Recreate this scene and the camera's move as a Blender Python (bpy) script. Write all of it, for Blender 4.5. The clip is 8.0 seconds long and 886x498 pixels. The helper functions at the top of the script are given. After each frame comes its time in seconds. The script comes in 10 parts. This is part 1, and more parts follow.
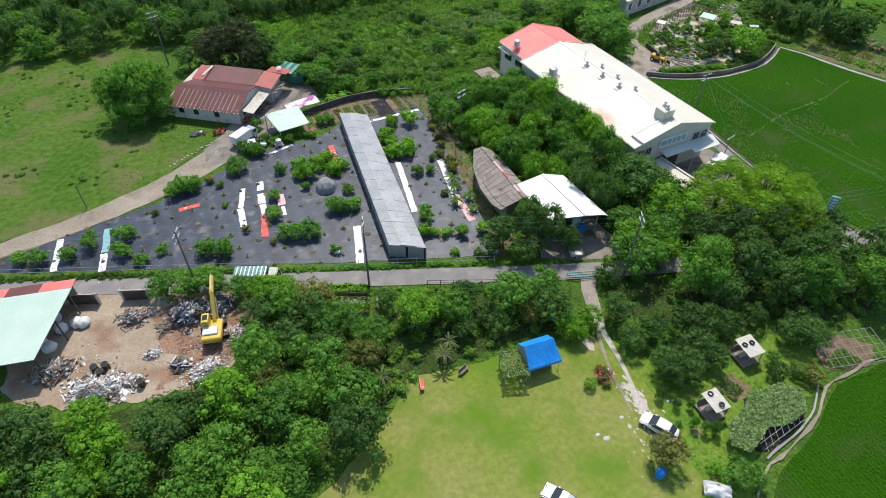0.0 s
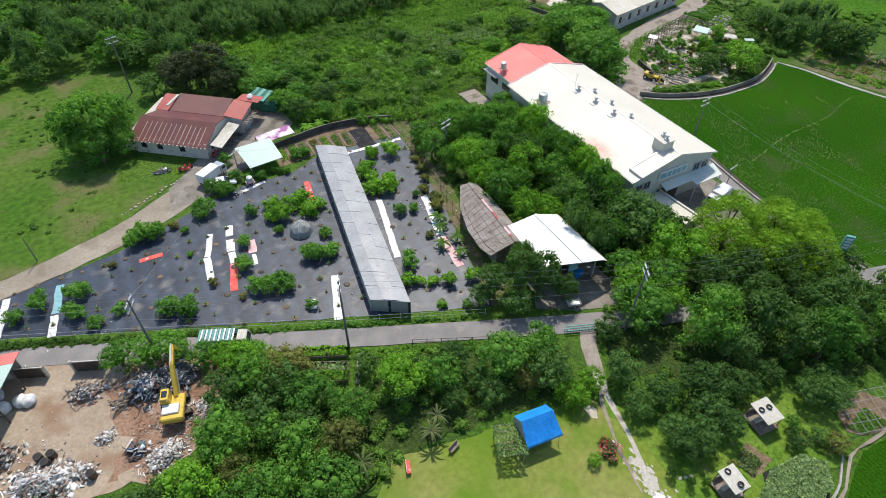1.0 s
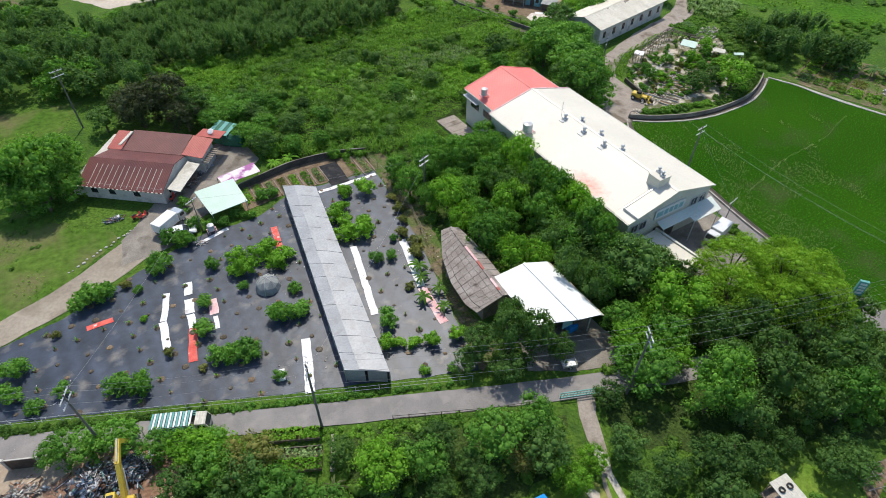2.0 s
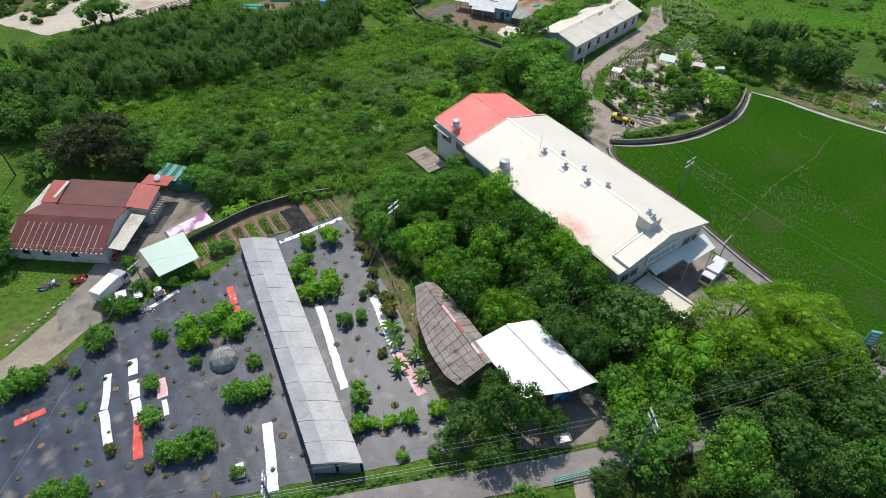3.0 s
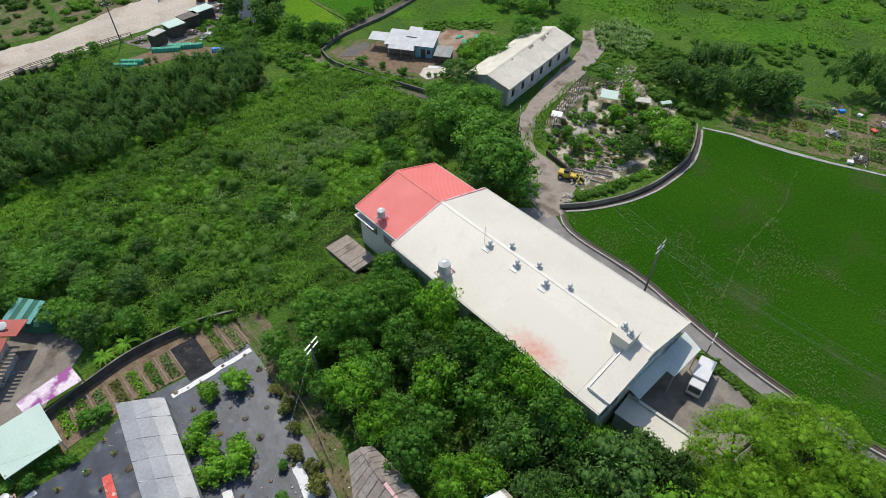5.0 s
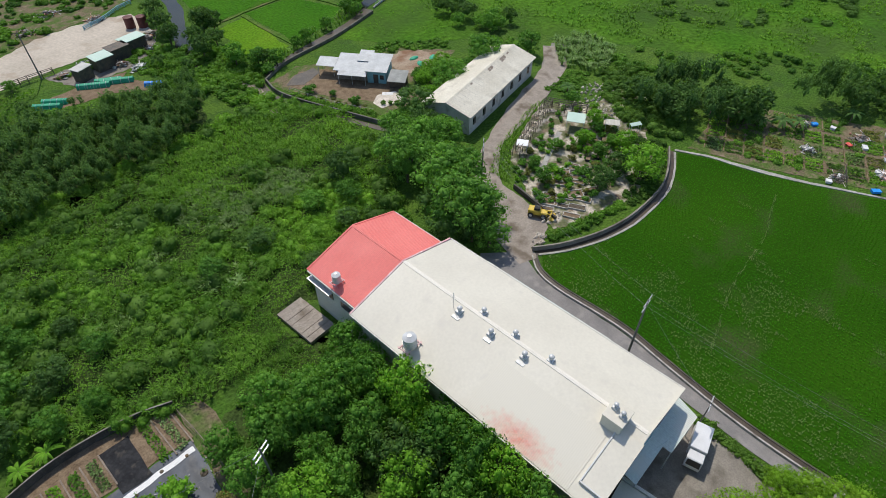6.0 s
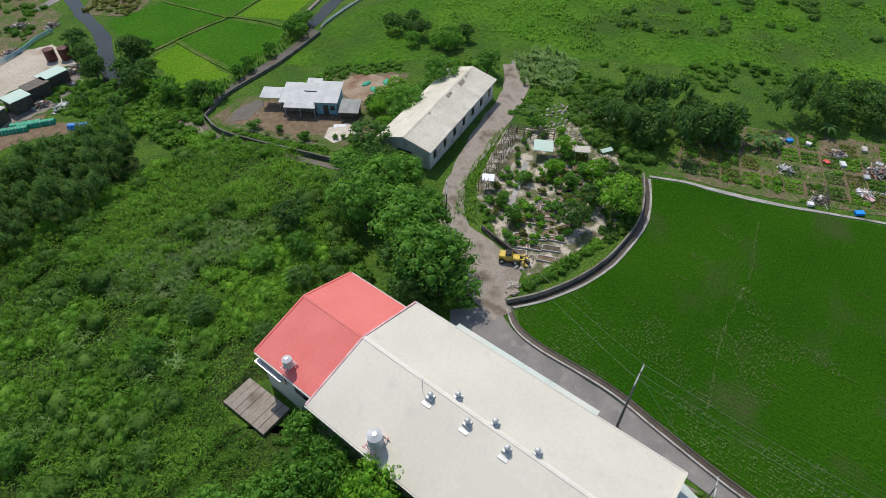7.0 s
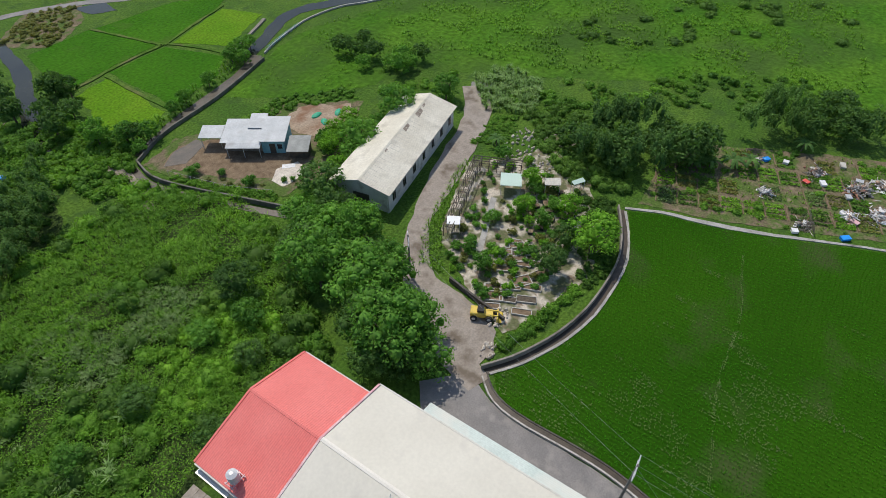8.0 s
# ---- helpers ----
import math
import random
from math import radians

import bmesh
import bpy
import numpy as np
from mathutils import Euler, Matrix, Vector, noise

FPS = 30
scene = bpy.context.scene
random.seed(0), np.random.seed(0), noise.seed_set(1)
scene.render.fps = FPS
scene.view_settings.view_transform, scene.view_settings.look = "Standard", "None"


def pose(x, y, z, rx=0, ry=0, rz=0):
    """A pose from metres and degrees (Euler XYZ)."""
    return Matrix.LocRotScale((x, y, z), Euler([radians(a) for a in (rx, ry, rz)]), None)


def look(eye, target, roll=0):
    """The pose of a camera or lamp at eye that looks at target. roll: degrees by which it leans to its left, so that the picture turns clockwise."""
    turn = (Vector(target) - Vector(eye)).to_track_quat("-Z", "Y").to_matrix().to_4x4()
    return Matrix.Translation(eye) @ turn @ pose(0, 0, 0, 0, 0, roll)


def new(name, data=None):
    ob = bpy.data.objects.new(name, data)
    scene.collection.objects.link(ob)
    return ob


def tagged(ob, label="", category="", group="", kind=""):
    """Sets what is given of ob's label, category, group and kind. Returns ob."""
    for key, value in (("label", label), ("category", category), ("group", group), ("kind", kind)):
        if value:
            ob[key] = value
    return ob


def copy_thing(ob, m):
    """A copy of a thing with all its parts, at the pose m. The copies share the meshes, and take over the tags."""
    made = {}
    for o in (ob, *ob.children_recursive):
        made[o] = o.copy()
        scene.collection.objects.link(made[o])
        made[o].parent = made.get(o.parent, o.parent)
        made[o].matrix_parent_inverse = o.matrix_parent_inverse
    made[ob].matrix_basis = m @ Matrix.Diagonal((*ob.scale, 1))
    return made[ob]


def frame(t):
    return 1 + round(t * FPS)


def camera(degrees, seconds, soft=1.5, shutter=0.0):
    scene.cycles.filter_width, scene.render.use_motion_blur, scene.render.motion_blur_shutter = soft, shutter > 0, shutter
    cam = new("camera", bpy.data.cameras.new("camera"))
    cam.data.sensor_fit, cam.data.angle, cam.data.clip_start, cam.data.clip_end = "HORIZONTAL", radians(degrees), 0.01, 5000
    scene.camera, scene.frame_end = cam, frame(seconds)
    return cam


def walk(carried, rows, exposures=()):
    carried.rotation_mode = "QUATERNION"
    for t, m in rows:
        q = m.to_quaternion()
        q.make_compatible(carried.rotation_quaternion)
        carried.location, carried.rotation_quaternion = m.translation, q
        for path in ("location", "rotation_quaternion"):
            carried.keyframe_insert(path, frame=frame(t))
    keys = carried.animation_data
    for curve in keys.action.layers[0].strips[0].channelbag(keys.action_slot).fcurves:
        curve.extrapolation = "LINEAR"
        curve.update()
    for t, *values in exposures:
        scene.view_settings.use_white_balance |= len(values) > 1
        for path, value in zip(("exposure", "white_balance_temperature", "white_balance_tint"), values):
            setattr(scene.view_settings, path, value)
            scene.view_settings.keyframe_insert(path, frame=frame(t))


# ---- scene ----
cam = camera(74.5, 8.0, soft=0.5)
METRES, EYE, TILT, LEAN, TURN = 88.4, 60.0, 0.0, 0.0, -28.1
ROWS = [
    (0.0, 0.0, 0.0, 0.0, 0.69, -43.95, -0.72),
    (0.5, 0.0012, 0.0561, 0.0016, -0.12, -44.01, -0.68),
    (1.0, 0.0034, 0.1137, 0.0033, -0.99, -44.06, -0.66),
    (1.5, 0.0071, 0.1724, 0.0045, -2.01, -44.1, -0.61),
    (3.0, 0.027, 0.3556, 0.0096, -6.44, -44.41, -0.4),
    (3.5, 0.0374, 0.418, 0.0108, -8.3, -44.5, -0.33),
    (4.0, 0.0501, 0.4807, 0.0123, -10.23, -44.62, -0.26),
    (4.5, 0.0658, 0.5432, 0.0134, -12.26, -44.72, -0.18),
    (6.0, 0.1258, 0.7267, 0.0163, -18.91, -45.05, 0.03),
    (6.5, 0.15, 0.7866, 0.0161, -21.16, -45.18, 0.06),
    (7.0, 0.1764, 0.8459, 0.0151, -23.4, -45.28, 0.08),
    (7.5, 0.2057, 0.9031, 0.0149, -25.62, -45.42, 0.16),
    (8.0, 0.2379, 0.9588, 0.0154, -27.82, -45.61, 0.24),
]
walk(cam, [(t, pose(0, 0, EYE, TILT, LEAN, TURN) @ pose(METRES * x, METRES * y, METRES * z, 90 + pitch, roll, yaw)) for t, x, y, z, yaw, pitch, roll in ROWS], [(0.0, 0.06), (1.5, 0.04), (3.0, -0.06), (4.5, -0.19), (6.5, -0.32), (8.0, -0.36)])

# ---- light ----
SUN_EL, SUN_DIR = 58.0, (0.47, 0.88)
world = bpy.data.worlds.new("sky_world")
scene.world = world
world.use_nodes = True
wn = world.node_tree.nodes
sky = wn.new("ShaderNodeTexSky")
sky.sky_type, sky.sun_disc = "NISHITA", False
sky.sun_elevation, sky.sun_rotation = radians(SUN_EL), math.atan2(SUN_DIR[0], SUN_DIR[1])
world.node_tree.links.new(sky.outputs[0], wn["Background"].inputs[0])
wn["Background"].inputs[1].default_value = 0.165
sun = new("sun", bpy.data.lights.new("sun", "SUN"))
sun.data.energy, sun.data.angle, sun.data.color = 3.9, radians(0.6), (1.0, 0.93, 0.82)
sun.matrix_world = look((150 * SUN_DIR[0], 150 * SUN_DIR[1], 150 * math.tan(radians(SUN_EL))), (0, 0, 0))


# ---- materials ----
def mat(name, a, b, big=0.3, fine=6.0, rough=0.8, bump=0.2, depth=0.05, metal=0.0, vary=0.25, island=0.0, single=0.0, leaf=0.0, wave=None, dirt=None, spec=0.4, space=None, lo=0.35, hi=0.65, tint=None, rows=None):
    """Two colours mixed by a broad noise, a finer grain over it, and relief."""
    m = bpy.data.materials.new(name)
    m.use_nodes = True
    nt = m.node_tree
    N, L = nt.nodes, nt.links
    bs = N["Principled BSDF"]
    geo = N.new("ShaderNodeNewGeometry")
    src = geo.outputs["Position"]
    if space == "object":
        src = N.new("ShaderNodeTexCoord").outputs["Object"]

    def noisy(scale, detail=4.0):
        n = N.new("ShaderNodeTexNoise")
        n.inputs["Scale"].default_value, n.inputs["Detail"].default_value = scale, detail
        L.new(src, n.inputs["Vector"])
        return n.outputs["Fac"]

    def ramp(value, lo, hi):
        r = N.new("ShaderNodeMapRange")
        r.inputs["From Min"].default_value, r.inputs["From Max"].default_value = lo, hi
        L.new(value, r.inputs["Value"])
        return r.outputs["Result"]

    def blend(fac, c1, c2, kind="MIX"):
        x = N.new("ShaderNodeMix")
        x.data_type, x.blend_type = "RGBA", kind
        for sock, c in ((x.inputs[6], c1), (x.inputs[7], c2)):
            if isinstance(c, tuple):
                sock.default_value = (*c, 1)
            else:
                L.new(c, sock)
        if isinstance(fac, float):
            x.inputs[0].default_value = fac
        else:
            L.new(fac, x.inputs[0])
        return x.outputs[2]

    def scaled(value, lo, hi):
        r = N.new("ShaderNodeMapRange")
        r.inputs["To Min"].default_value, r.inputs["To Max"].default_value = lo, hi
        L.new(value, r.inputs["Value"])
        return r.outputs["Result"]

    def grey(value):
        c = N.new("ShaderNodeCombineColor")
        for i in range(3):
            L.new(value, c.inputs[i])
        return c.outputs[0]

    col = blend(ramp(noisy(big), lo, hi), a, b)
    grain = noisy(fine, 6.0)
    col = blend(1.0, col, grey(scaled(ramp(grain, 0.25, 0.75), 1 - vary, 1 + vary)), "MULTIPLY")
    if dirt:
        col = blend(ramp(noisy(dirt[1], 5.0), dirt[2], dirt[3]), col, dirt[0])
    if tint:
        col = blend(scaled(N.new("ShaderNodeObjectInfo").outputs["Random"], 0.0, tint[1]), col, tint[0])
        col = blend(scaled(ramp(geo.outputs["Random Per Island"], 0.62, 1.0), 0.0, tint[1] * 0.8), col, tint[0])
    if rows:
        rw = N.new("ShaderNodeTexWave")
        rw.bands_direction = rows[0]
        rw.inputs["Scale"].default_value, rw.inputs["Distortion"].default_value, rw.inputs["Detail"].default_value = rows[1], 1.2, 3.0
        L.new(src, rw.inputs["Vector"])
        col = blend(1.0, col, grey(scaled(rw.outputs["Fac"], 1 - rows[2], 1 + rows[2])), "MULTIPLY")
    if island:
        col = blend(1.0, col, grey(scaled(geo.outputs["Random Per Island"], 1 - island, 1 + island)), "MULTIPLY")
    if single:
        col = blend(1.0, col, grey(scaled(N.new("ShaderNodeObjectInfo").outputs["Random"], 1 - single, 1 + single)), "MULTIPLY")
    L.new(col, bs.inputs["Base Color"])
    bs.inputs["Roughness"].default_value, bs.inputs["Metallic"].default_value = rough, metal
    bs.inputs["Specular IOR Level"].default_value = spec
    height = grain
    if wave:
        w = N.new("ShaderNodeTexWave")
        w.bands_direction, w.wave_profile = wave[1], "SIN"
        w.inputs["Scale"].default_value, w.inputs["Distortion"].default_value = wave[0], wave[2]
        L.new(src, w.inputs["Vector"])
        height = w.outputs["Fac"]
    if bump:
        bp = N.new("ShaderNodeBump")
        bp.inputs["Strength"].default_value, bp.inputs["Distance"].default_value = bump, depth
        L.new(height, bp.inputs["Height"])
        L.new(bp.outputs[0], bs.inputs["Normal"])
    if leaf:
        tr = N.new("ShaderNodeBsdfTranslucent")
        L.new(blend(1.0, col, (1.5, 1.5, 0.6), "MULTIPLY"), tr.inputs[0])
        mx = N.new("ShaderNodeMixShader")
        mx.inputs[0].default_value = leaf
        L.new(bs.outputs[0], mx.inputs[1])
        L.new(tr.outputs[0], mx.inputs[2])
        L.new(mx.outputs[0], N["Material Output"].inputs[0])
    return m


def foliage(name, a, b, island=0.2, single=0.2, leaf=0.34, big=0.45, tint=((0.21, 0.32, 0.045), 0.18)):
    return mat(name, a, b, big=big, fine=2.5, rough=0.6, bump=0, vary=0.25, island=island, single=single, leaf=leaf, spec=0.12, tint=tint)


M_GRASS = mat("meadow_grass", (0.055, 0.125, 0.016), (0.085, 0.16, 0.022), big=0.09, fine=2.2, vary=0.5, bump=1.0, depth=0.35, rough=0.9, dirt=((0.05, 0.105, 0.02), 0.35, 0.52, 0.68), spec=0.1)
M_LAWN = mat("mown_lawn", (0.160, 0.228, 0.032), (0.25, 0.25, 0.080), big=0.10, fine=1.4, vary=0.2, bump=0.5, depth=0.08, rough=0.95, dirt=((0.115, 0.205, 0.020), 0.16, 0.48, 0.66), spec=0.1)
M_PADDY = mat("rice_paddy", (0.019, 0.072, 0.003), (0.028, 0.092, 0.004), big=0.04, fine=2.0, vary=0.2, bump=0.4, depth=0.1, rough=0.9, dirt=((0.05, 0.078, 0.022), 0.12, 0.54, 0.74), spec=0.03, rows=("X", 0.6, 0.14))
M_PADDY2 = mat("young_rice", (0.085, 0.205, 0.008), (0.125, 0.235, 0.014), big=0.08, fine=2.0, vary=0.4, bump=1.0, depth=0.25, rough=0.9, spec=0.05)
M_SOIL = mat("dry_soil", (0.30, 0.22, 0.155), (0.40, 0.325, 0.245), big=0.25, fine=3.0, vary=0.3, bump=0.7, depth=0.12, rough=0.95, dirt=((0.235, 0.135, 0.085), 0.3, 0.48, 0.64), spec=0.1)
M_BED = mat("garden_soil", (0.16, 0.115, 0.075), (0.24, 0.18, 0.12), big=0.8, fine=5.0, vary=0.35, bump=0.8, depth=0.1, rough=0.95, spec=0.1)
M_FLOOR = mat("forest_floor", (0.035, 0.06, 0.016), (0.06, 0.10, 0.022), big=0.4, fine=2.5, vary=0.5, bump=1.0, depth=0.3, rough=0.95, spec=0.1)
M_ASPHALT = mat("worn_asphalt", (0.20, 0.19, 0.185), (0.26, 0.245, 0.235), big=0.3, fine=8.0, vary=0.18, bump=0.3, depth=0.02, rough=0.85, dirt=((0.31, 0.29, 0.27), 0.5, 0.55, 0.75), spec=0.3)
M_GRAVEL = mat("gravel_lane", (0.255, 0.218, 0.170), (0.36, 0.315, 0.255), big=0.14, fine=2.2, vary=0.16, bump=0.3, depth=0.04, rough=0.95, dirt=((0.21, 0.18, 0.135), 0.22, 0.52, 0.70), spec=0.1)
M_CONCRETE = mat("weathered_concrete", (0.30, 0.29, 0.27), (0.42, 0.41, 0.385), big=0.5, fine=7.0, vary=0.2, bump=0.3, depth=0.03, rough=0.85, dirt=((0.16, 0.15, 0.135), 0.6, 0.58, 0.72), spec=0.3)
M_KERB = mat("pale_concrete_kerb", (0.42, 0.40, 0.36), (0.52, 0.50, 0.46), big=0.5, fine=7.0, vary=0.2, bump=0.3, depth=0.03, rough=0.85, dirt=((0.22, 0.20, 0.17), 0.9, 0.55, 0.7))
M_MUD = mat("wet_mud", (0.05, 0.04, 0.028), (0.085, 0.065, 0.045), big=0.6, fine=5.0, vary=0.3, bump=0.5, depth=0.05, rough=0.4)
M_WATER = mat("still_water", (0.022, 0.025, 0.018), (0.036, 0.040, 0.026), big=0.1, fine=1.0, vary=0.15, bump=0.1, depth=0.03, rough=0.12, spec=0.25)
M_MULCH = mat("black_plastic_mulch", (0.025, 0.036, 0.056), (0.048, 0.064, 0.094), big=0.22, fine=0.9, vary=0.26, bump=0.45, depth=0.09, rough=0.45, dirt=((0.17, 0.16, 0.145), 0.42, 0.57, 0.78), spec=0.36, rows=("X", 0.135, 0.16))
M_SANDLOT = mat("sandy_lot", (0.45, 0.40, 0.33), (0.55, 0.49, 0.41), big=0.1, fine=1.5, vary=0.15, bump=0.4, depth=0.08, rough=0.95, dirt=((0.36, 0.29, 0.22), 0.12, 0.55, 0.7), spec=0.1)

M_CREAM = mat("cream_sheet_roof", (0.615, 0.585, 0.50), (0.665, 0.635, 0.545), big=0.15, fine=3.0, vary=0.05, bump=0.05, depth=0.03, rough=0.5, wave=(1.45, "Y", 0.0), dirt=((0.55, 0.52, 0.46), 0.4, 0.6, 0.85))
M_CREAM_WALL = mat("cream_sheet_wall", (0.56, 0.55, 0.49), (0.63, 0.62, 0.56), big=0.3, fine=5.0, vary=0.08, bump=0.4, depth=0.04, rough=0.6, wave=(1.3, "DIAGONAL", 0.0), dirt=((0.40, 0.38, 0.33), 0.5, 0.62, 0.8))
M_RED = mat("red_sheet_roof", (0.72, 0.165, 0.145), (0.78, 0.205, 0.18), big=0.2, fine=4.0, vary=0.08, bump=0.5, depth=0.05, rough=0.5, wave=(1.3, "Y", 0.0))
M_RUST = mat("red_rust_patch", (0.62, 0.22, 0.16), (0.66, 0.50, 0.40), big=0.5, fine=6.0, vary=0.25, bump=0.4, depth=0.05, rough=0.6, wave=(1.45, "Y", 0.0))
M_MAROON = mat("maroon_sheet_roof", (0.112, 0.031, 0.029), (0.150, 0.043, 0.038), big=0.3, fine=5.0, vary=0.2, bump=0.6, depth=0.05, rough=0.55, wave=(1.2, "X", 0.0), space="object", dirt=((0.15, 0.06, 0.048), 0.6, 0.6, 0.75))
M_REDROOF = mat("faded_red_roof", (0.36, 0.07, 0.055), (0.42, 0.10, 0.08), big=0.3, fine=5.0, vary=0.2, bump=0.5, depth=0.05, rough=0.55, wave=(1.2, "X", 0.0), space="object")
M_PLASTER = mat("old_white_plaster", (0.50, 0.49, 0.46), (0.60, 0.59, 0.56), big=0.5, fine=6.0, vary=0.12, bump=0.2, depth=0.02, rough=0.85, dirt=((0.33, 0.31, 0.27), 0.7, 0.55, 0.75))
M_MINT = mat("pale_mint_sheet", (0.46, 0.61, 0.52), (0.52, 0.66, 0.575), big=0.3, fine=5.0, vary=0.08, bump=0.08, depth=0.03, rough=0.5, wave=(1.4, "X", 0.0), space="object", dirt=((0.52, 0.63, 0.56), 0.3, 0.5, 0.8))
M_WHITE = mat("white_sheet_roof", (0.77, 0.79, 0.79), (0.83, 0.84, 0.84), big=0.3, fine=5.0, vary=0.06, bump=0.12, depth=0.03, rough=0.45, wave=(1.4, "Y", 0.0), space="object", dirt=((0.70, 0.71, 0.71), 0.5, 0.6, 0.8))
M_OLDTILE = mat("grey_brown_old_tile", (0.235, 0.20, 0.175), (0.33, 0.295, 0.265), big=0.5, fine=6.0, vary=0.25, bump=0.5, depth=0.04, rough=0.9, single=0.09, island=0.08, dirt=((0.13, 0.11, 0.095), 0.9, 0.58, 0.72))
M_OLDSHEET = mat("weathered_pale_sheet", (0.50, 0.48, 0.41), (0.59, 0.57, 0.50), big=0.35, fine=3.0, vary=0.15, bump=0.5, depth=0.05, rough=0.7, wave=(1.2, "X", 0.0), space="object", dirt=((0.30, 0.27, 0.21), 0.45, 0.56, 0.75))
M_POLY = mat("dusty_translucent_sheet", (0.28, 0.295, 0.31), (0.355, 0.37, 0.385), big=0.35, fine=4.0, vary=0.15, bump=0.3, depth=0.03, rough=0.45, single=0.025, dirt=((0.24, 0.24, 0.24), 0.7, 0.55, 0.75))
M_STEEL = mat("galvanised_steel", (0.50, 0.51, 0.51), (0.60, 0.61, 0.61), big=1.5, fine=8.0, vary=0.12, bump=0.1, depth=0.01, rough=0.4, metal=0.25)
M_DARKSTEEL = mat("dark_rusty_steel", (0.075, 0.07, 0.065), (0.13, 0.105, 0.085), big=1.5, fine=8.0, vary=0.2, bump=0.2, depth=0.01, rough=0.6, metal=0.4)
M_POLE = mat("grey_concrete_pole", (0.13, 0.125, 0.115), (0.18, 0.17, 0.16), big=1.0, fine=8.0, vary=0.15, bump=0.1, depth=0.01, rough=0.85)
M_WIRE = mat("overhead_wire", (0.24, 0.25, 0.25), (0.32, 0.33, 0.33), big=1.0, fine=8.0, vary=0.1, bump=0, rough=0.6)
M_GLASS = mat("dark_window_glass", (0.02, 0.025, 0.03), (0.03, 0.035, 0.04), big=1.0, fine=4.0, vary=0.1, bump=0, rough=0.1, spec=0.6)
M_BLUE = mat("blue_tarpaulin", (0.012, 0.235, 0.72), (0.02, 0.29, 0.80), big=0.8, fine=3.0, vary=0.12, bump=0.5, depth=0.08, rough=0.45)
M_YELLOW = mat("excavator_yellow_paint", (0.60, 0.43, 0.05), (0.68, 0.49, 0.075), big=1.0, fine=7.0, vary=0.15, bump=0.1, depth=0.01, rough=0.45, dirt=((0.32, 0.21, 0.07), 1.2, 0.6, 0.75))
M_BLACK = mat("black_rubber", (0.02, 0.02, 0.02), (0.035, 0.034, 0.033), big=2.0, fine=9.0, vary=0.2, bump=0.2, depth=0.01, rough=0.8)
M_CARWHITE = mat("white_car_paint", (0.68, 0.69, 0.70), (0.74, 0.75, 0.76), big=1.0, fine=9.0, vary=0.04, bump=0, rough=0.2)
M_CARSILVER = mat("silver_car_paint", (0.42, 0.46, 0.50), (0.48, 0.52, 0.56), big=1.0, fine=9.0, vary=0.05, bump=0, rough=0.25, metal=0.4)
M_TEAL = mat("teal_paint", (0.10, 0.32, 0.29), (0.14, 0.38, 0.35), big=0.8, fine=6.0, vary=0.15, bump=0.1, depth=0.01, rough=0.6)
M_PALEBLUE = mat("pale_blue_paint", (0.20, 0.42, 0.48), (0.26, 0.48, 0.54), big=0.8, fine=6.0, vary=0.15, bump=0.1, depth=0.01, rough=0.6)
M_BANNER_RED = mat("red_banner_sheet", (0.60, 0.055, 0.04), (0.68, 0.12, 0.09), big=0.9, fine=5.0, vary=0.2, bump=0.3, depth=0.04, rough=0.6, dirt=((0.70, 0.60, 0.56), 0.8, 0.62, 0.7))
M_BANNER_WHITE = mat("white_banner_sheet", (0.66, 0.67, 0.68), (0.75, 0.75, 0.75), big=0.8, fine=5.0, vary=0.12, bump=0.4, depth=0.05, rough=0.6, dirt=((0.45, 0.40, 0.38), 1.1, 0.62, 0.76))
M_BANNER_PINK = mat("faded_pink_banner", (0.62, 0.30, 0.32), (0.70, 0.52, 0.52), big=0.8, fine=5.0, vary=0.15, bump=0.4, depth=0.05, rough=0.6)
M_BANNER_PURPLE = mat("purple_printed_banner", (0.30, 0.06, 0.26), (0.72, 0.62, 0.68), big=0.55, fine=4.0, vary=0.2, bump=0.3, depth=0.04, rough=0.5, lo=0.42, hi=0.55)
M_WOOD = mat("grey_wood", (0.20, 0.16, 0.125), (0.29, 0.245, 0.20), big=1.5, fine=8.0, vary=0.2, bump=0.2, depth=0.01, rough=0.85)
M_BARK = mat("tree_bark", (0.09, 0.07, 0.05), (0.15, 0.12, 0.09), big=2.0, fine=9.0, vary=0.3, bump=0.5, depth=0.03, rough=0.95)
M_PVC = mat("dark_green_net", (0.02, 0.11, 0.07), (0.035, 0.16, 0.10), big=1.0, fine=5.0, vary=0.25, bump=0.3, depth=0.03, rough=0.7)
M_GREENTARP = mat("green_net_tarp", (0.02, 0.30, 0.17), (0.03, 0.38, 0.22), big=1.0, fine=5.0, vary=0.2, bump=0.4, depth=0.05, rough=0.6)
M_STONE = mat("pale_gravel_bed", (0.42, 0.37, 0.31), (0.58, 0.53, 0.46), big=0.6, fine=5.0, vary=0.3, bump=0.6, depth=0.08, rough=0.9, island=0.2)
M_JUNK = mat("mixed_scrap", (0.30, 0.27, 0.25), (0.56, 0.55, 0.54), big=0.7, fine=4.0, vary=0.3, bump=0, rough=0.6, island=0.75)
M_JUNKDARK = mat("dark_scrap", (0.10, 0.095, 0.10), (0.25, 0.245, 0.25), big=0.7, fine=4.0, vary=0.3, bump=0, rough=0.5, island=0.8)
M_NET = mat("grey_shade_net", (0.27, 0.28, 0.265), (0.36, 0.37, 0.35), big=0.8, fine=6.0, vary=0.15, bump=0.4, depth=0.04, rough=0.8)

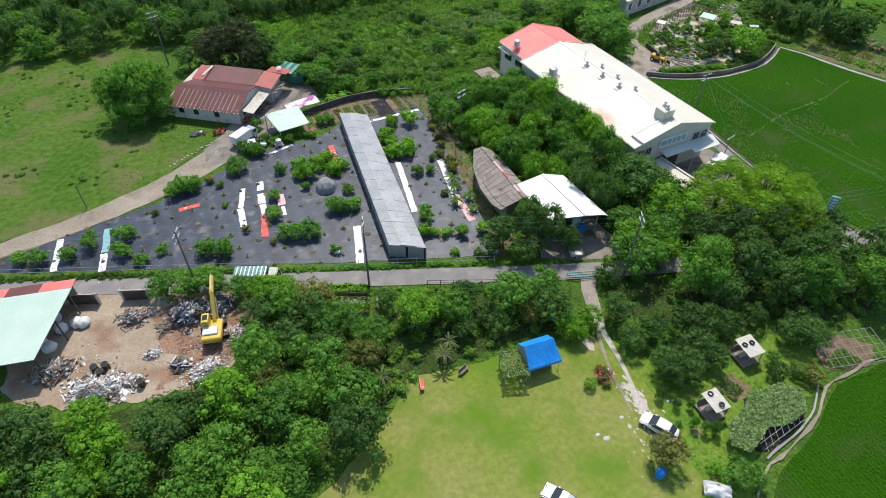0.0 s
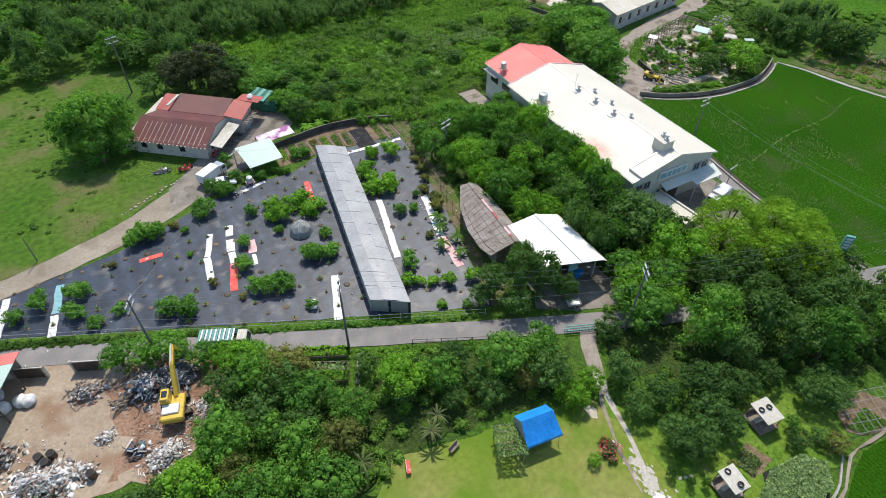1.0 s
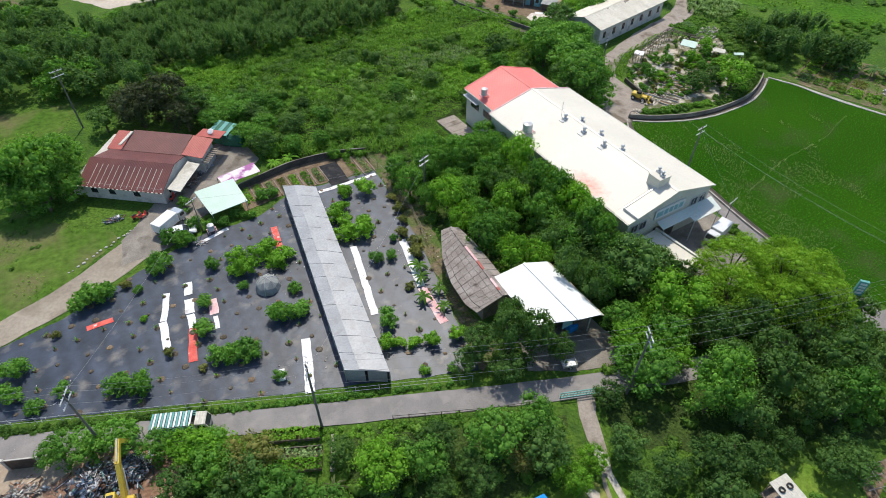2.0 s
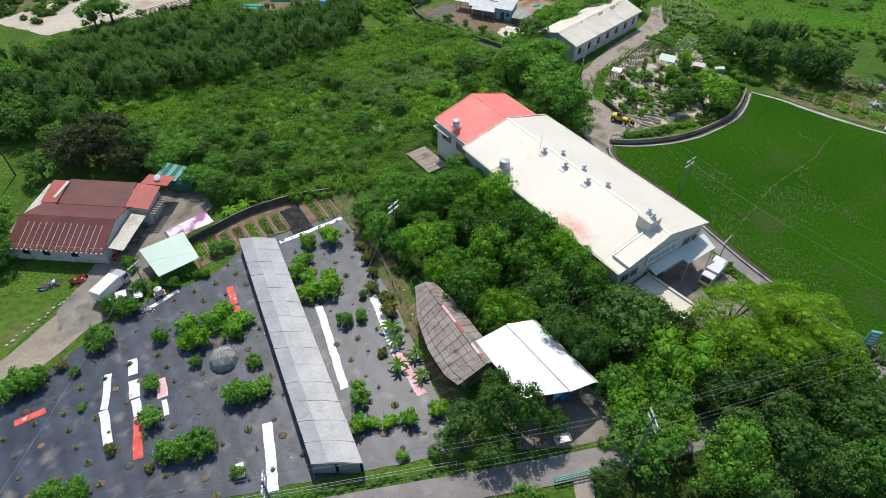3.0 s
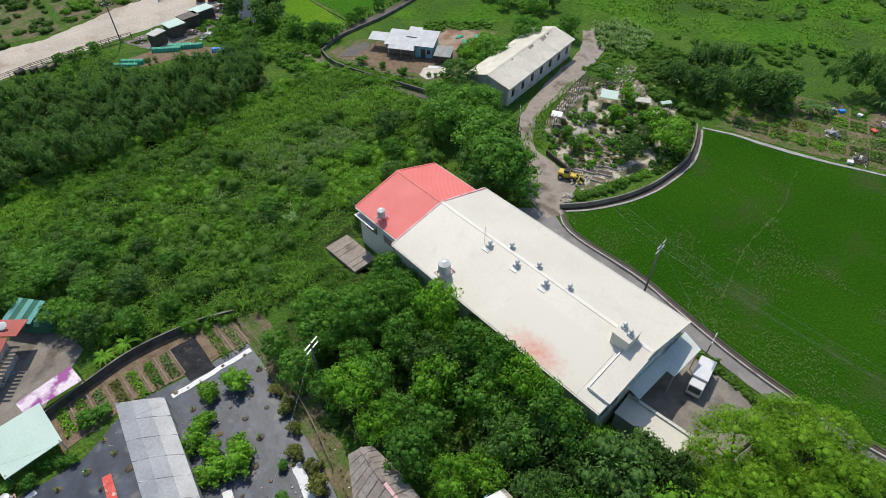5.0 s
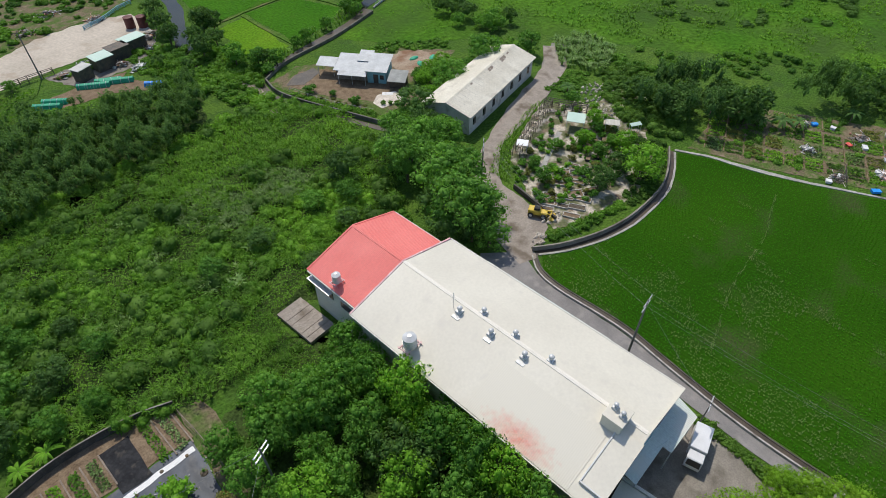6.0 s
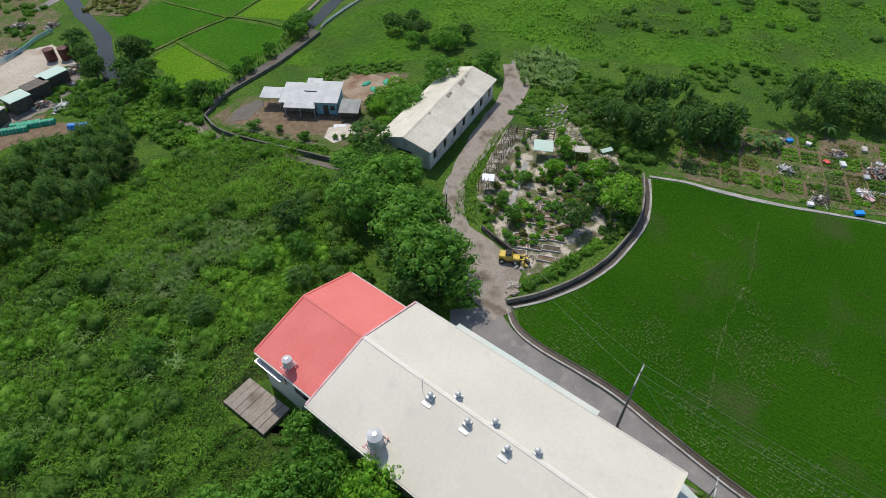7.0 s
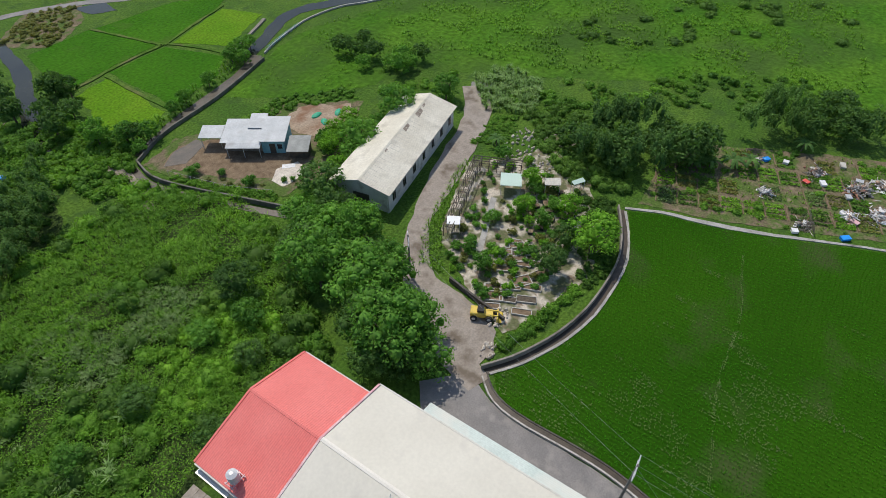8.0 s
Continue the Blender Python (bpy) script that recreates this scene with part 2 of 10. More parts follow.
F_DARK = foliage("dark_orchard_leaves", (0.062, 0.145, 0.036), (0.096, 0.200, 0.046), tint=((0.12, 0.19, 0.05), 0.2))
F_MID = foliage("broadleaf_leaves", (0.080, 0.225, 0.036), (0.124, 0.300, 0.046))
F_BRIGHT = foliage("bright_fresh_leaves", (0.128, 0.320, 0.026), (0.178, 0.390, 0.034), single=0.15)
F_YELLOW = foliage("yellow_green_feather_leaves", (0.165, 0.345, 0.024), (0.225, 0.410, 0.030), single=0.1)
F_BAMBOO = foliage("bamboo_leaves", (0.066, 0.155, 0.044), (0.112, 0.225, 0.060), single=0.12)
F_GREY = foliage("dull_grey_green_leaves", (0.055, 0.075, 0.036), (0.082, 0.105, 0.048), tint=None)
F_OLIVE = foliage("olive_leaves", (0.125, 0.165, 0.045), (0.170, 0.215, 0.055), tint=((0.24, 0.20, 0.06), 0.4))
F_BUSH = foliage("thicket_leaves", (0.057, 0.165, 0.022), (0.150, 0.332, 0.034), island=0.22, big=0.085)
# Dark shrubs' own green; for undergrowth the same tone paints in canopy shade.
F_BUSHDARK = foliage("dark_and_preshaded_thicket_leaves", (0.058, 0.140, 0.026), (0.100, 0.215, 0.034), island=0.22, big=0.15)
F_TALL = foliage("tall_grass_blades", (0.078, 0.202, 0.024), (0.147, 0.317, 0.037), island=0.3, big=0.075)
F_REED = foliage("silvery_reed_leaves", (0.170, 0.290, 0.090), (0.245, 0.365, 0.135), island=0.3, tint=None)
F_VINE = foliage("vine_leaves", (0.120, 0.220, 0.062), (0.175, 0.275, 0.095), island=0.5, tint=((0.26, 0.32, 0.17), 0.3))
F_GRASS = foliage("grass_tuft_blades", (0.125, 0.300, 0.026), (0.190, 0.385, 0.036), island=0.3)
F_RICE = foliage("rice_blades", (0.046, 0.215, 0.004), (0.072, 0.268, 0.007), island=0.18, single=0.0, tint=None, big=0.06)
F_PALM = foliage("grey_green_palm_fronds", (0.105, 0.135, 0.060), (0.17, 0.185, 0.095), island=0.4)
# Pale blades: water glints painted between rice rows, and the trodden line.
F_PALETUFT = foliage("pale_glint_and_track_blades", (0.21, 0.27, 0.12), (0.31, 0.36, 0.19), island=0.3, tint=None)
M_NURSERY = mat("stony_nursery_ground", (0.50, 0.45, 0.375), (0.13, 0.14, 0.07), big=0.5, fine=4.0, vary=0.35, bump=0.6, depth=0.08, rough=0.95, dirt=((0.22, 0.17, 0.12), 0.8, 0.55, 0.66), spec=0.1, lo=0.41, hi=0.55)
M_PASTURE = mat("dry_pasture_grass", (0.056, 0.130, 0.014), (0.088, 0.152, 0.024), big=0.07, fine=1.0, vary=0.38, bump=1.0, depth=0.25, rough=0.95, dirt=((0.155, 0.145, 0.066), 0.13, 0.50, 0.72), spec=0.1)
M_MEADOW = mat("lush_meadow_grass", (0.048, 0.140, 0.010), (0.080, 0.178, 0.016), big=0.06, fine=0.9, vary=0.45, bump=1.0, depth=0.4, rough=0.95, dirt=((0.048, 0.095, 0.020), 0.05, 0.42, 0.68), spec=0.05)
M_TIN = mat("grey_white_tin_sheet", (0.36, 0.39, 0.41), (0.46, 0.49, 0.51), big=0.4, fine=4.0, vary=0.15, bump=0.4, depth=0.04, rough=0.45, wave=(1.4, "Y", 0.0), space="object", dirt=((0.30, 0.31, 0.32), 0.5, 0.55, 0.75))
M_PLOT = mat("weedy_plot_soil", (0.165, 0.135, 0.085), (0.085, 0.135, 0.032), big=0.35, fine=3.0, vary=0.4, bump=0.8, depth=0.12, rough=0.95, dirt=((0.24, 0.19, 0.13), 0.6, 0.58, 0.7), spec=0.1, lo=0.42, hi=0.58)
M_YARD = mat("grey_brown_yard_concrete", (0.20, 0.18, 0.155), (0.285, 0.26, 0.225), big=0.35, fine=6.0, vary=0.2, bump=0.3, depth=0.03, rough=0.9, dirt=((0.12, 0.105, 0.085), 0.4, 0.52, 0.70), spec=0.2)

M_OLDWALL = mat("dark_mossy_concrete", (0.10, 0.095, 0.08), (0.17, 0.16, 0.14), big=0.6, fine=6.0, vary=0.25, bump=0.4, depth=0.03, rough=0.9, dirt=((0.07, 0.085, 0.04), 0.8, 0.55, 0.7))
M_CANOPY = mat("pale_canopy_sheet", (0.50, 0.58, 0.54), (0.60, 0.67, 0.63), big=0.25, fine=4.0, vary=0.1, bump=0.3, depth=0.03, rough=0.5, wave=(1.4, "X", 0.0), dirt=((0.66, 0.66, 0.60), 0.2, 0.5, 0.7))
M_TURF = mat("bright_rough_turf", (0.095, 0.195, 0.022), (0.150, 0.235, 0.035), big=0.25, fine=2.0, vary=0.3, bump=0.8, depth=0.12, rough=0.95, dirt=((0.21, 0.20, 0.09), 0.4, 0.6, 0.75), spec=0.1)
M_SILVERTARP = mat("silver_crumpled_tarp", (0.46, 0.47, 0.48), (0.66, 0.67, 0.68), big=1.3, fine=4.0, vary=0.25, bump=0.8, depth=0.12, rough=0.35, dirt=((0.25, 0.25, 0.25), 1.2, 0.58, 0.7))
M_SHEDROOF = mat("cream_weathered_shed_roof", (0.60, 0.56, 0.46), (0.70, 0.665, 0.565), big=0.25, fine=3.0, vary=0.12, bump=0.4, depth=0.04, rough=0.7, wave=(1.2, "X", 0.0), space="object", dirt=((0.42, 0.385, 0.31), 0.3, 0.55, 0.75))
M_PADDYFAR = mat("lush_far_rice", (0.034, 0.125, 0.005), (0.048, 0.150, 0.007), big=0.07, fine=1.5, vary=0.35, bump=1.0, depth=0.3, rough=0.9, dirt=((0.07, 0.13, 0.02), 0.12, 0.6, 0.78), spec=0.05)
M_BEDFILM = mat("black_weed_film", (0.018, 0.019, 0.022), (0.034, 0.035, 0.038), big=0.8, fine=3.0, vary=0.3, bump=0.6, depth=0.05, rough=0.8, dirt=((0.08, 0.072, 0.062), 0.9, 0.58, 0.72), spec=0.15)
M_BOARD = mat("dark_weathered_board", (0.06, 0.055, 0.048), (0.11, 0.10, 0.088), big=0.8, fine=6.0, vary=0.3, bump=0.4, depth=0.03, rough=0.9)
M_HOLE = mat("dark_planting_soil", (0.085, 0.07, 0.052), (0.15, 0.125, 0.095), big=1.5, fine=6.0, vary=0.35, bump=0.8, depth=0.06, rough=0.95, spec=0.1)
M_RIDGE = mat("pale_cream_ridge", (0.70, 0.665, 0.59), (0.76, 0.725, 0.65), big=0.4, fine=5.0, vary=0.06, bump=0.1, depth=0.02, rough=0.5)
M_PIPE = mat("dull_grey_pipe", (0.24, 0.25, 0.25), (0.32, 0.33, 0.33), big=1.5, fine=8.0, vary=0.15, bump=0.1, depth=0.01, rough=0.6)
M_REDEARTH = mat("red_brown_earth", (0.235, 0.142, 0.095), (0.32, 0.205, 0.142), big=0.35, fine=3.0, vary=0.35, bump=0.8, depth=0.12, rough=0.95, dirt=((0.38, 0.30, 0.235), 0.5, 0.55, 0.7), spec=0.1)
M_YARDSOIL = mat("packed_yard_soil", (0.325, 0.255, 0.185), (0.405, 0.335, 0.255), big=0.18, fine=2.5, vary=0.18, bump=0.5, depth=0.06, rough=0.95, dirt=((0.27, 0.18, 0.12), 0.22, 0.52, 0.68), spec=0.1)
M_LANE = mat("pale_brown_lane", (0.27, 0.235, 0.20), (0.40, 0.355, 0.31), big=0.3, fine=4.0, vary=0.2, bump=0.4, depth=0.04, rough=0.92, dirt=((0.17, 0.14, 0.11), 0.3, 0.50, 0.66), spec=0.15)
M_PALETRACK = mat("whitish_worn_concrete", (0.42, 0.39, 0.34), (0.56, 0.53, 0.48), big=0.5, fine=5.0, vary=0.2, bump=0.4, depth=0.03, rough=0.85, dirt=((0.24, 0.215, 0.17), 0.5, 0.52, 0.66), spec=0.2)


def palette(name, colours, rough=0.6):
    """Odd bits, each of one of several colours."""
    m = mat(name, (0.8, 0.8, 0.8), (1.0, 1.0, 1.0), big=0.7, fine=4.0, vary=0.3, bump=0, rough=rough)
    nt = m.node_tree
    bs = nt.nodes["Principled BSDF"]
    worn = bs.inputs["Base Color"].links[0].from_socket
    geo = nt.nodes.new("ShaderNodeNewGeometry")
    rp = nt.nodes.new("ShaderNodeValToRGB")
    rp.color_ramp.interpolation = "CONSTANT"
    el = rp.color_ramp.elements
    for i, c in enumerate(colours):
        e = el[i] if i < 2 else el.new(i / len(colours))
        e.position, e.color = i / len(colours), (*c, 1)
    nt.links.new(geo.outputs["Random Per Island"], rp.inputs[0])
    mx = nt.nodes.new("ShaderNodeMix")
    mx.data_type, mx.blend_type = "RGBA", "MULTIPLY"
    mx.inputs[0].default_value = 1.0
    nt.links.new(rp.outputs[0], mx.inputs[6])
    nt.links.new(worn, mx.inputs[7])
    nt.links.new(mx.outputs[2], bs.inputs["Base Color"])
    return m


M_SCRAPPALE = palette("pale_mixed_scrap", ((0.78, 0.78, 0.78), (0.56, 0.55, 0.53), (0.85, 0.85, 0.86), (0.36, 0.31, 0.26), (0.72, 0.69, 0.64), (0.24, 0.22, 0.20), (0.80, 0.77, 0.75), (0.46, 0.31, 0.22), (0.66, 0.67, 0.70), (0.82, 0.80, 0.79)))
M_SCRAPDARK = palette("dark_mixed_scrap", ((0.10, 0.10, 0.11), (0.62, 0.65, 0.70), (0.10, 0.17, 0.26), (0.42, 0.42, 0.44), (0.30, 0.36, 0.42), (0.22, 0.12, 0.08), (0.10, 0.20, 0.20), (0.60, 0.60, 0.62), (0.16, 0.15, 0.16), (0.13, 0.08, 0.06)), 0.5)
M_SCRAPMIX = palette("coloured_mixed_scrap", ((0.72, 0.72, 0.70), (0.14, 0.13, 0.12), (0.34, 0.22, 0.15), (0.56, 0.53, 0.48), (0.27, 0.24, 0.21), (0.30, 0.31, 0.33), (0.62, 0.58, 0.52), (0.36, 0.17, 0.11), (0.18, 0.17, 0.16), (0.46, 0.42, 0.37)))
M_FLOWER = palette("small_red_flowers", ((0.55, 0.05, 0.06), (0.65, 0.16, 0.18), (0.38, 0.05, 0.07)))


def stain_material():
    """Cream roof paint worn through to red in a cloudy patch round the object's origin."""
    m = mat("worn_roof_patch", (0.60, 0.30, 0.22), (0.62, 0.17, 0.13), big=1.2, fine=6.0, vary=0.2, bump=0.25, depth=0.03, rough=0.5, wave=(1.45, "Y", 0.0))
    nt = m.node_tree
    bs = nt.nodes["Principled BSDF"]
    worn = bs.inputs["Base Color"].links[0].from_socket
    tc = nt.nodes.new("ShaderNodeTexCoord")
    gr = nt.nodes.new("ShaderNodeTexGradient")
    gr.gradient_type = "SPHERICAL"
    mp = nt.nodes.new("ShaderNodeMapping")
    mp.inputs["Scale"].default_value = (0.40, 0.17, 0.5)
    nt.links.new(tc.outputs["Object"], mp.inputs[0])
    nt.links.new(mp.outputs[0], gr.inputs[0])
    nz = nt.nodes.new("ShaderNodeTexNoise")
    nz.inputs["Scale"].default_value, nz.inputs["Detail"].default_value = 1.6, 8.0
    nt.links.new(tc.outputs["Object"], nz.inputs["Vector"])
    ad = nt.nodes.new("ShaderNodeMath")
    ad.operation = "MULTIPLY_ADD"
    nt.links.new(gr.outputs["Fac"], ad.inputs[0])
    ad.inputs[1].default_value = 1.1
    nt.links.new(nz.outputs["Fac"], ad.inputs[2])
    mr = nt.nodes.new("ShaderNodeMapRange")
    mr.inputs["From Min"].default_value, mr.inputs["From Max"].default_value = 0.74, 1.75
    nt.links.new(ad.outputs[0], mr.inputs["Value"])
    mx = nt.nodes.new("ShaderNodeMix")
    mx.data_type = "RGBA"
    mx.inputs[6].default_value = (0.64, 0.61, 0.522, 1)
    nt.links.new(worn, mx.inputs[7])
    nt.links.new(mr.outputs[0], mx.inputs[0])
    nt.links.new(mx.outputs[2], bs.inputs["Base Color"])
    return m


M_STAIN = stain_material()


# ---- builders ----
def link(name, verts, faces, material, parent=None, smooth=False):
    """One mesh object from vertices and faces."""
    me = bpy.data.meshes.new(name)
    me.from_pydata([tuple(v) for v in verts], [], [tuple(f) for f in faces])
    me.materials.append(material)
    if smooth:
        me.shade_smooth()
    ob = new(name, me)
    ob.parent = parent
    return ob


def part(name, bm, material, parent=None, label="", smooth=False):
    """Link a bmesh as one mesh object under a thing or part."""
    me = bpy.data.meshes.new(name)
    bm.normal_update()
    bm.to_mesh(me)
    bm.free()
    me.materials.append(material)
    if smooth:
        me.shade_smooth()
    ob = new(name, me)
    ob.parent = parent
    return tagged(ob, label)


def thing(name, x, y, z, turn, label, category, group="", kind=""):
    e = new(name)
    e.empty_display_size = 0.3
    e.matrix_basis = pose(x, y, z, 0, 0, turn)
    return tagged(e, label, category, group, kind)


def box(bm, x0, x1, y0, y1, z0, z1, m=None, bevel=0.0):
    mm = Matrix.Translation(((x0 + x1) / 2, (y0 + y1) / 2, (z0 + z1) / 2)) @ Matrix.Diagonal((x1 - x0, y1 - y0, z1 - z0, 1))
    r = bmesh.ops.create_cube(bm, size=1, matrix=(m @ mm) if m else mm)
    if bevel:
        es = list({e for v in r["verts"] for e in v.link_edges})
        bmesh.ops.bevel(bm, geom=es, offset=bevel, segments=1, affect="EDGES")
    return bm


def slab(bm, top, thick):
    """A sheet through four or more corners, with thickness below."""
    up = [bm.verts.new(p) for p in top]
    down = [bm.verts.new((p[0], p[1], p[2] - thick)) for p in top]
    bm.faces.new(up)
    bm.faces.new(down[::-1])
    n = len(top)
    for i in range(n):
        j = (i + 1) % n
        bm.faces.new((up[i], down[i], down[j], up[j]))
    return bm


def tube(bm, p, q, r, r2=None, seg=8):
    p, q = Vector(p), Vector(q)
    d = q - p
    m = Matrix.Translation((p + q) / 2) @ d.to_track_quat("Z", "Y").to_matrix().to_4x4()
    bmesh.ops.create_cone(bm, cap_ends=True, segments=seg, radius1=r, radius2=r if r2 is None else r2, depth=d.length, matrix=m)
    return bm


def B():
    return bmesh.new()


def profile_y(bm, outline, y0, y1):
    """An outline in x and z, drawn out along y."""
    a = [bm.verts.new((x, y0, z)) for x, z in outline]
    b = [bm.verts.new((x, y1, z)) for x, z in outline]
    n = len(outline)
    bm.faces.new(a)
    bm.faces.new(b[::-1])
    for i in range(n):
        j = (i + 1) % n
        bm.faces.new((a[i], b[i], b[j], a[j]))
    bmesh.ops.recalc_face_normals(bm, faces=bm.faces)
    return bm


def inside(px, py, poly):
    px, py = np.asarray(px), np.asarray(py)
    hit = np.zeros(px.shape, bool)
    n = len(poly)
    for i in range(n):
        (x1, y1), (x2, y2) = poly[i], poly[(i + 1) % n]
        if y1 == y2:
            continue
        hit ^= ((y1 > py) != (y2 > py)) & (px < (x2 - x1) * (py - y1) / (y2 - y1) + x1)
    return hit


def sprinkle(poly, gap, rng, keep_out=()):
    """Jittered points in a polygon, about gap apart."""
    xs, ys = [p[0] for p in poly], [p[1] for p in poly]
    gx, gy = np.meshgrid(np.arange(min(xs), max(xs) + gap, gap), np.arange(min(ys), max(ys) + gap, gap))
    gx = gx.astype(float)
    gx[1::2] += gap / 2
    px = (gx + rng.uniform(-0.38, 0.38, gx.shape) * gap).ravel()
    py = (gy + rng.uniform(-0.38, 0.38, gy.shape) * gap).ravel()
    ok = inside(px, py, poly)
    for k in keep_out:
        ok &= ~inside(px, py, k)
    return np.stack([px[ok], py[ok]], 1)


def patch(name, pts, z, material, label, category, ragged=0.35, skirt=0.25, kind="structure", step=1.0):
    """A piece of ground with a ragged edge and a skirt that goes into the soil."""
    ring = []
    n = len(pts)
    for i in range(n):
        a, b = Vector((*pts[i], 0)), Vector((*pts[(i + 1) % n], 0))
        k = max(1, int((b - a).length / step)) if ragged else 1
        for j in range(k):
            p = a.lerp(b, j / k)
            w = noise.noise_vector(p * 0.45) * ragged * 1.5 + noise.noise_vector(p * 1.7) * ragged * 0.8
            ring.append((p.x + w.x, p.y + w.y))
    bm = B()
    slab(bm, [(x, y, z) for x, y in ring], skirt)
    bmesh.ops.recalc_face_normals(bm, faces=bm.faces)
    return tagged(part(name, bm, material), label, category, "", kind)


def smooth_line(pts, step=2.0):
    """Catmull-Rom through plan points."""
    P = [np.array(p, float) for p in pts]
    P = [2 * P[0] - P[1]] + P + [2 * P[-1] - P[-2]]
    out = []
    for i in range(1, len(P) - 2):
        k = max(2, int(np.linalg.norm(P[i + 1] - P[i]) / step))
        for j in range(k):
            t = j / k
            out.append(0.5 * (2 * P[i] + (P[i + 1] - P[i - 1]) * t + (2 * P[i - 1] - 5 * P[i] + 4 * P[i + 1] - P[i + 2]) * t * t + (3 * P[i] - P[i - 1] - 3 * P[i + 1] + P[i + 2]) * t ** 3))
    out.append(P[-2])
    return out


def ribbon(name, pts, widths, z0, z1, material, label, category, ragged=0.0, kind="structure"):
    """A strip of ground or a low wall along a curved line, from z0 up to z1."""
    line = smooth_line(pts)
    n = len(line)
    ws = np.interp(np.linspace(0, 1, n), np.linspace(0, 1, len(widths)), widths)
    V, F = [], []
    for i, p in enumerate(line):
        d = line[min(i + 1, n - 1)] - line[max(i - 1, 0)]
        d = d / np.linalg.norm(d)
        nrm = np.array([-d[1], d[0]])
        wob = ragged * noise.noise(Vector((p[0] * 0.6, p[1] * 0.6, 1.0))) if ragged else 0
        wob2 = ragged * noise.noise(Vector((p[0] * 0.6, p[1] * 0.6, 9.0))) if ragged else 0
        a, b = p + nrm * (ws[i] / 2 + wob), p - nrm * (ws[i] / 2 + wob2)
        V += [(*a, z1), (*b, z1), (*b, z0), (*a, z0)]
        if i:
            o = 4 * (i - 1)
            for k in range(4):
                l = (k + 1) % 4
                F.append((o + k, o + l, o + 4 + l, o + 4 + k))
    F += [(0, 3, 2, 1), tuple(4 * (n - 1) + k for k in range(4))]
    ob = link(name, V, F, material)
    bm = B()
    bm.from_mesh(ob.data)
    bmesh.ops.recalc_face_normals(bm, faces=bm.faces)
    bm.to_mesh(ob.data)
    bm.free()
    return tagged(ob, label, category, "", kind)


# ---- foliage arrays ----
ICO = {}


def ico(sub):
    if sub not in ICO:
        bm = B()
        bmesh.ops.create_icosphere(bm, subdivisions=sub, radius=1)
        ICO[sub] = (np.array([v.co[:] for v in bm.verts]), np.array([[v.index for v in f.verts] for f in bm.faces]))
        bm.free()
    return ICO[sub]


def unit(v):
    return v / np.maximum(np.linalg.norm(v, axis=1, keepdims=True), 1e-9)


def leaves(P, Nrm, size, rng, flat=0.5, slim=0.55):
    """Bent four-cornered leaf clumps at points P that face about Nrm."""
    n = len(P)
    nn = unit(Nrm * flat + rng.normal(0, 0.55, (n, 3)))
    t = unit(np.cross(nn, rng.normal(0, 1, (n, 3))))
    b = np.cross(nn, t)
    s = (size * rng.uniform(0.6, 1.35, n))[:, None]
    lift = nn * s * 0.18
    V = np.stack([P - t * s * 0.5, P + b * s * slim * 0.5 - lift, P + t * s * 0.55 - lift * 0.4, P - b * s * slim * 0.5 - lift], 1).reshape(-1, 3)
    return V, np.arange(4 * n).reshape(-1, 4)


def crown_arrays(lobes, count, size, rng, flat=0.5, slim=0.6, core=0.8, low=-0.45, sub=2):
    """Lobes (x, y, z, rx, rz): dark rough cores with leaf clumps all over, kept off the insides. Returns vertices and quads, triangles."""
    L = np.array(lobes, float)
    area = L[:, 3] * (L[:, 3] + L[:, 4])
    V, Q, T, base = [], [], [], 0
    iv, it = ico(sub)
    for x, y, z, rx, rz in L:
        bumpy = 1 + 0.16 * np.sin(iv[:, :1] * 5 + x) * np.cos(iv[:, 1:2] * 6 + y) + rng.normal(0, 0.04, (len(iv), 1))
        V.append(iv * bumpy * core * np.array([rx, rx, rz]) + (x, y, z))
        T.append(it + base)
        base += len(iv)
    for i, (x, y, z, rx, rz) in enumerate(L):
        k = int(count * area[i] / area.sum()) + 1
        d = unit(rng.normal(0, 1, (k * 2, 3)))
        d = d[d[:, 2] > low][:k]
        rad = rng.uniform(0.80, 1.20, (len(d), 1))
        p = d * rad * np.array([rx, rx, rz]) + (x, y, z)
        ok = np.ones(len(p), bool)
        for j, (x2, y2, z2, rx2, rz2) in enumerate(L):
            if j != i:
                q = (p - (x2, y2, z2)) / np.array([rx2, rx2, rz2])
                ok &= (q * q).sum(1) > 0.72
        v, f = leaves(p[ok], d[ok] + (0, 0, 0.6), size, rng, flat, slim)
        V.append(v)
        Q.append(f + base)
        base += len(v)
    return np.concatenate(V), np.concatenate(Q), np.concatenate(T)


def fast(name, V, Q, T, material, parent=None):
    """A mesh object from arrays of vertices, quads and triangles."""
    me = bpy.data.meshes.new(name)
    nq, nt = len(Q), len(T)
    me.vertices.add(len(V))
    me.vertices.foreach_set("co", np.ascontiguousarray(V, dtype=np.float32).ravel())
    loops = np.concatenate([np.asarray(Q, dtype=np.int32).ravel(), np.asarray(T, dtype=np.int32).ravel()])
    me.loops.add(len(loops))
    me.loops.foreach_set("vertex_index", loops)
    me.polygons.add(nq + nt)
    me.polygons.foreach_set("loop_start", np.concatenate([np.arange(nq) * 4, nq * 4 + np.arange(nt) * 3]).astype(np.int32))
    me.update(calc_edges=True)
    me.materials.append(material)
    ob = new(name, me)
    ob.parent = parent
    return ob


EMPTY_T = np.zeros((0, 3), int)
EMPTY_Q = np.zeros((0, 4), int)


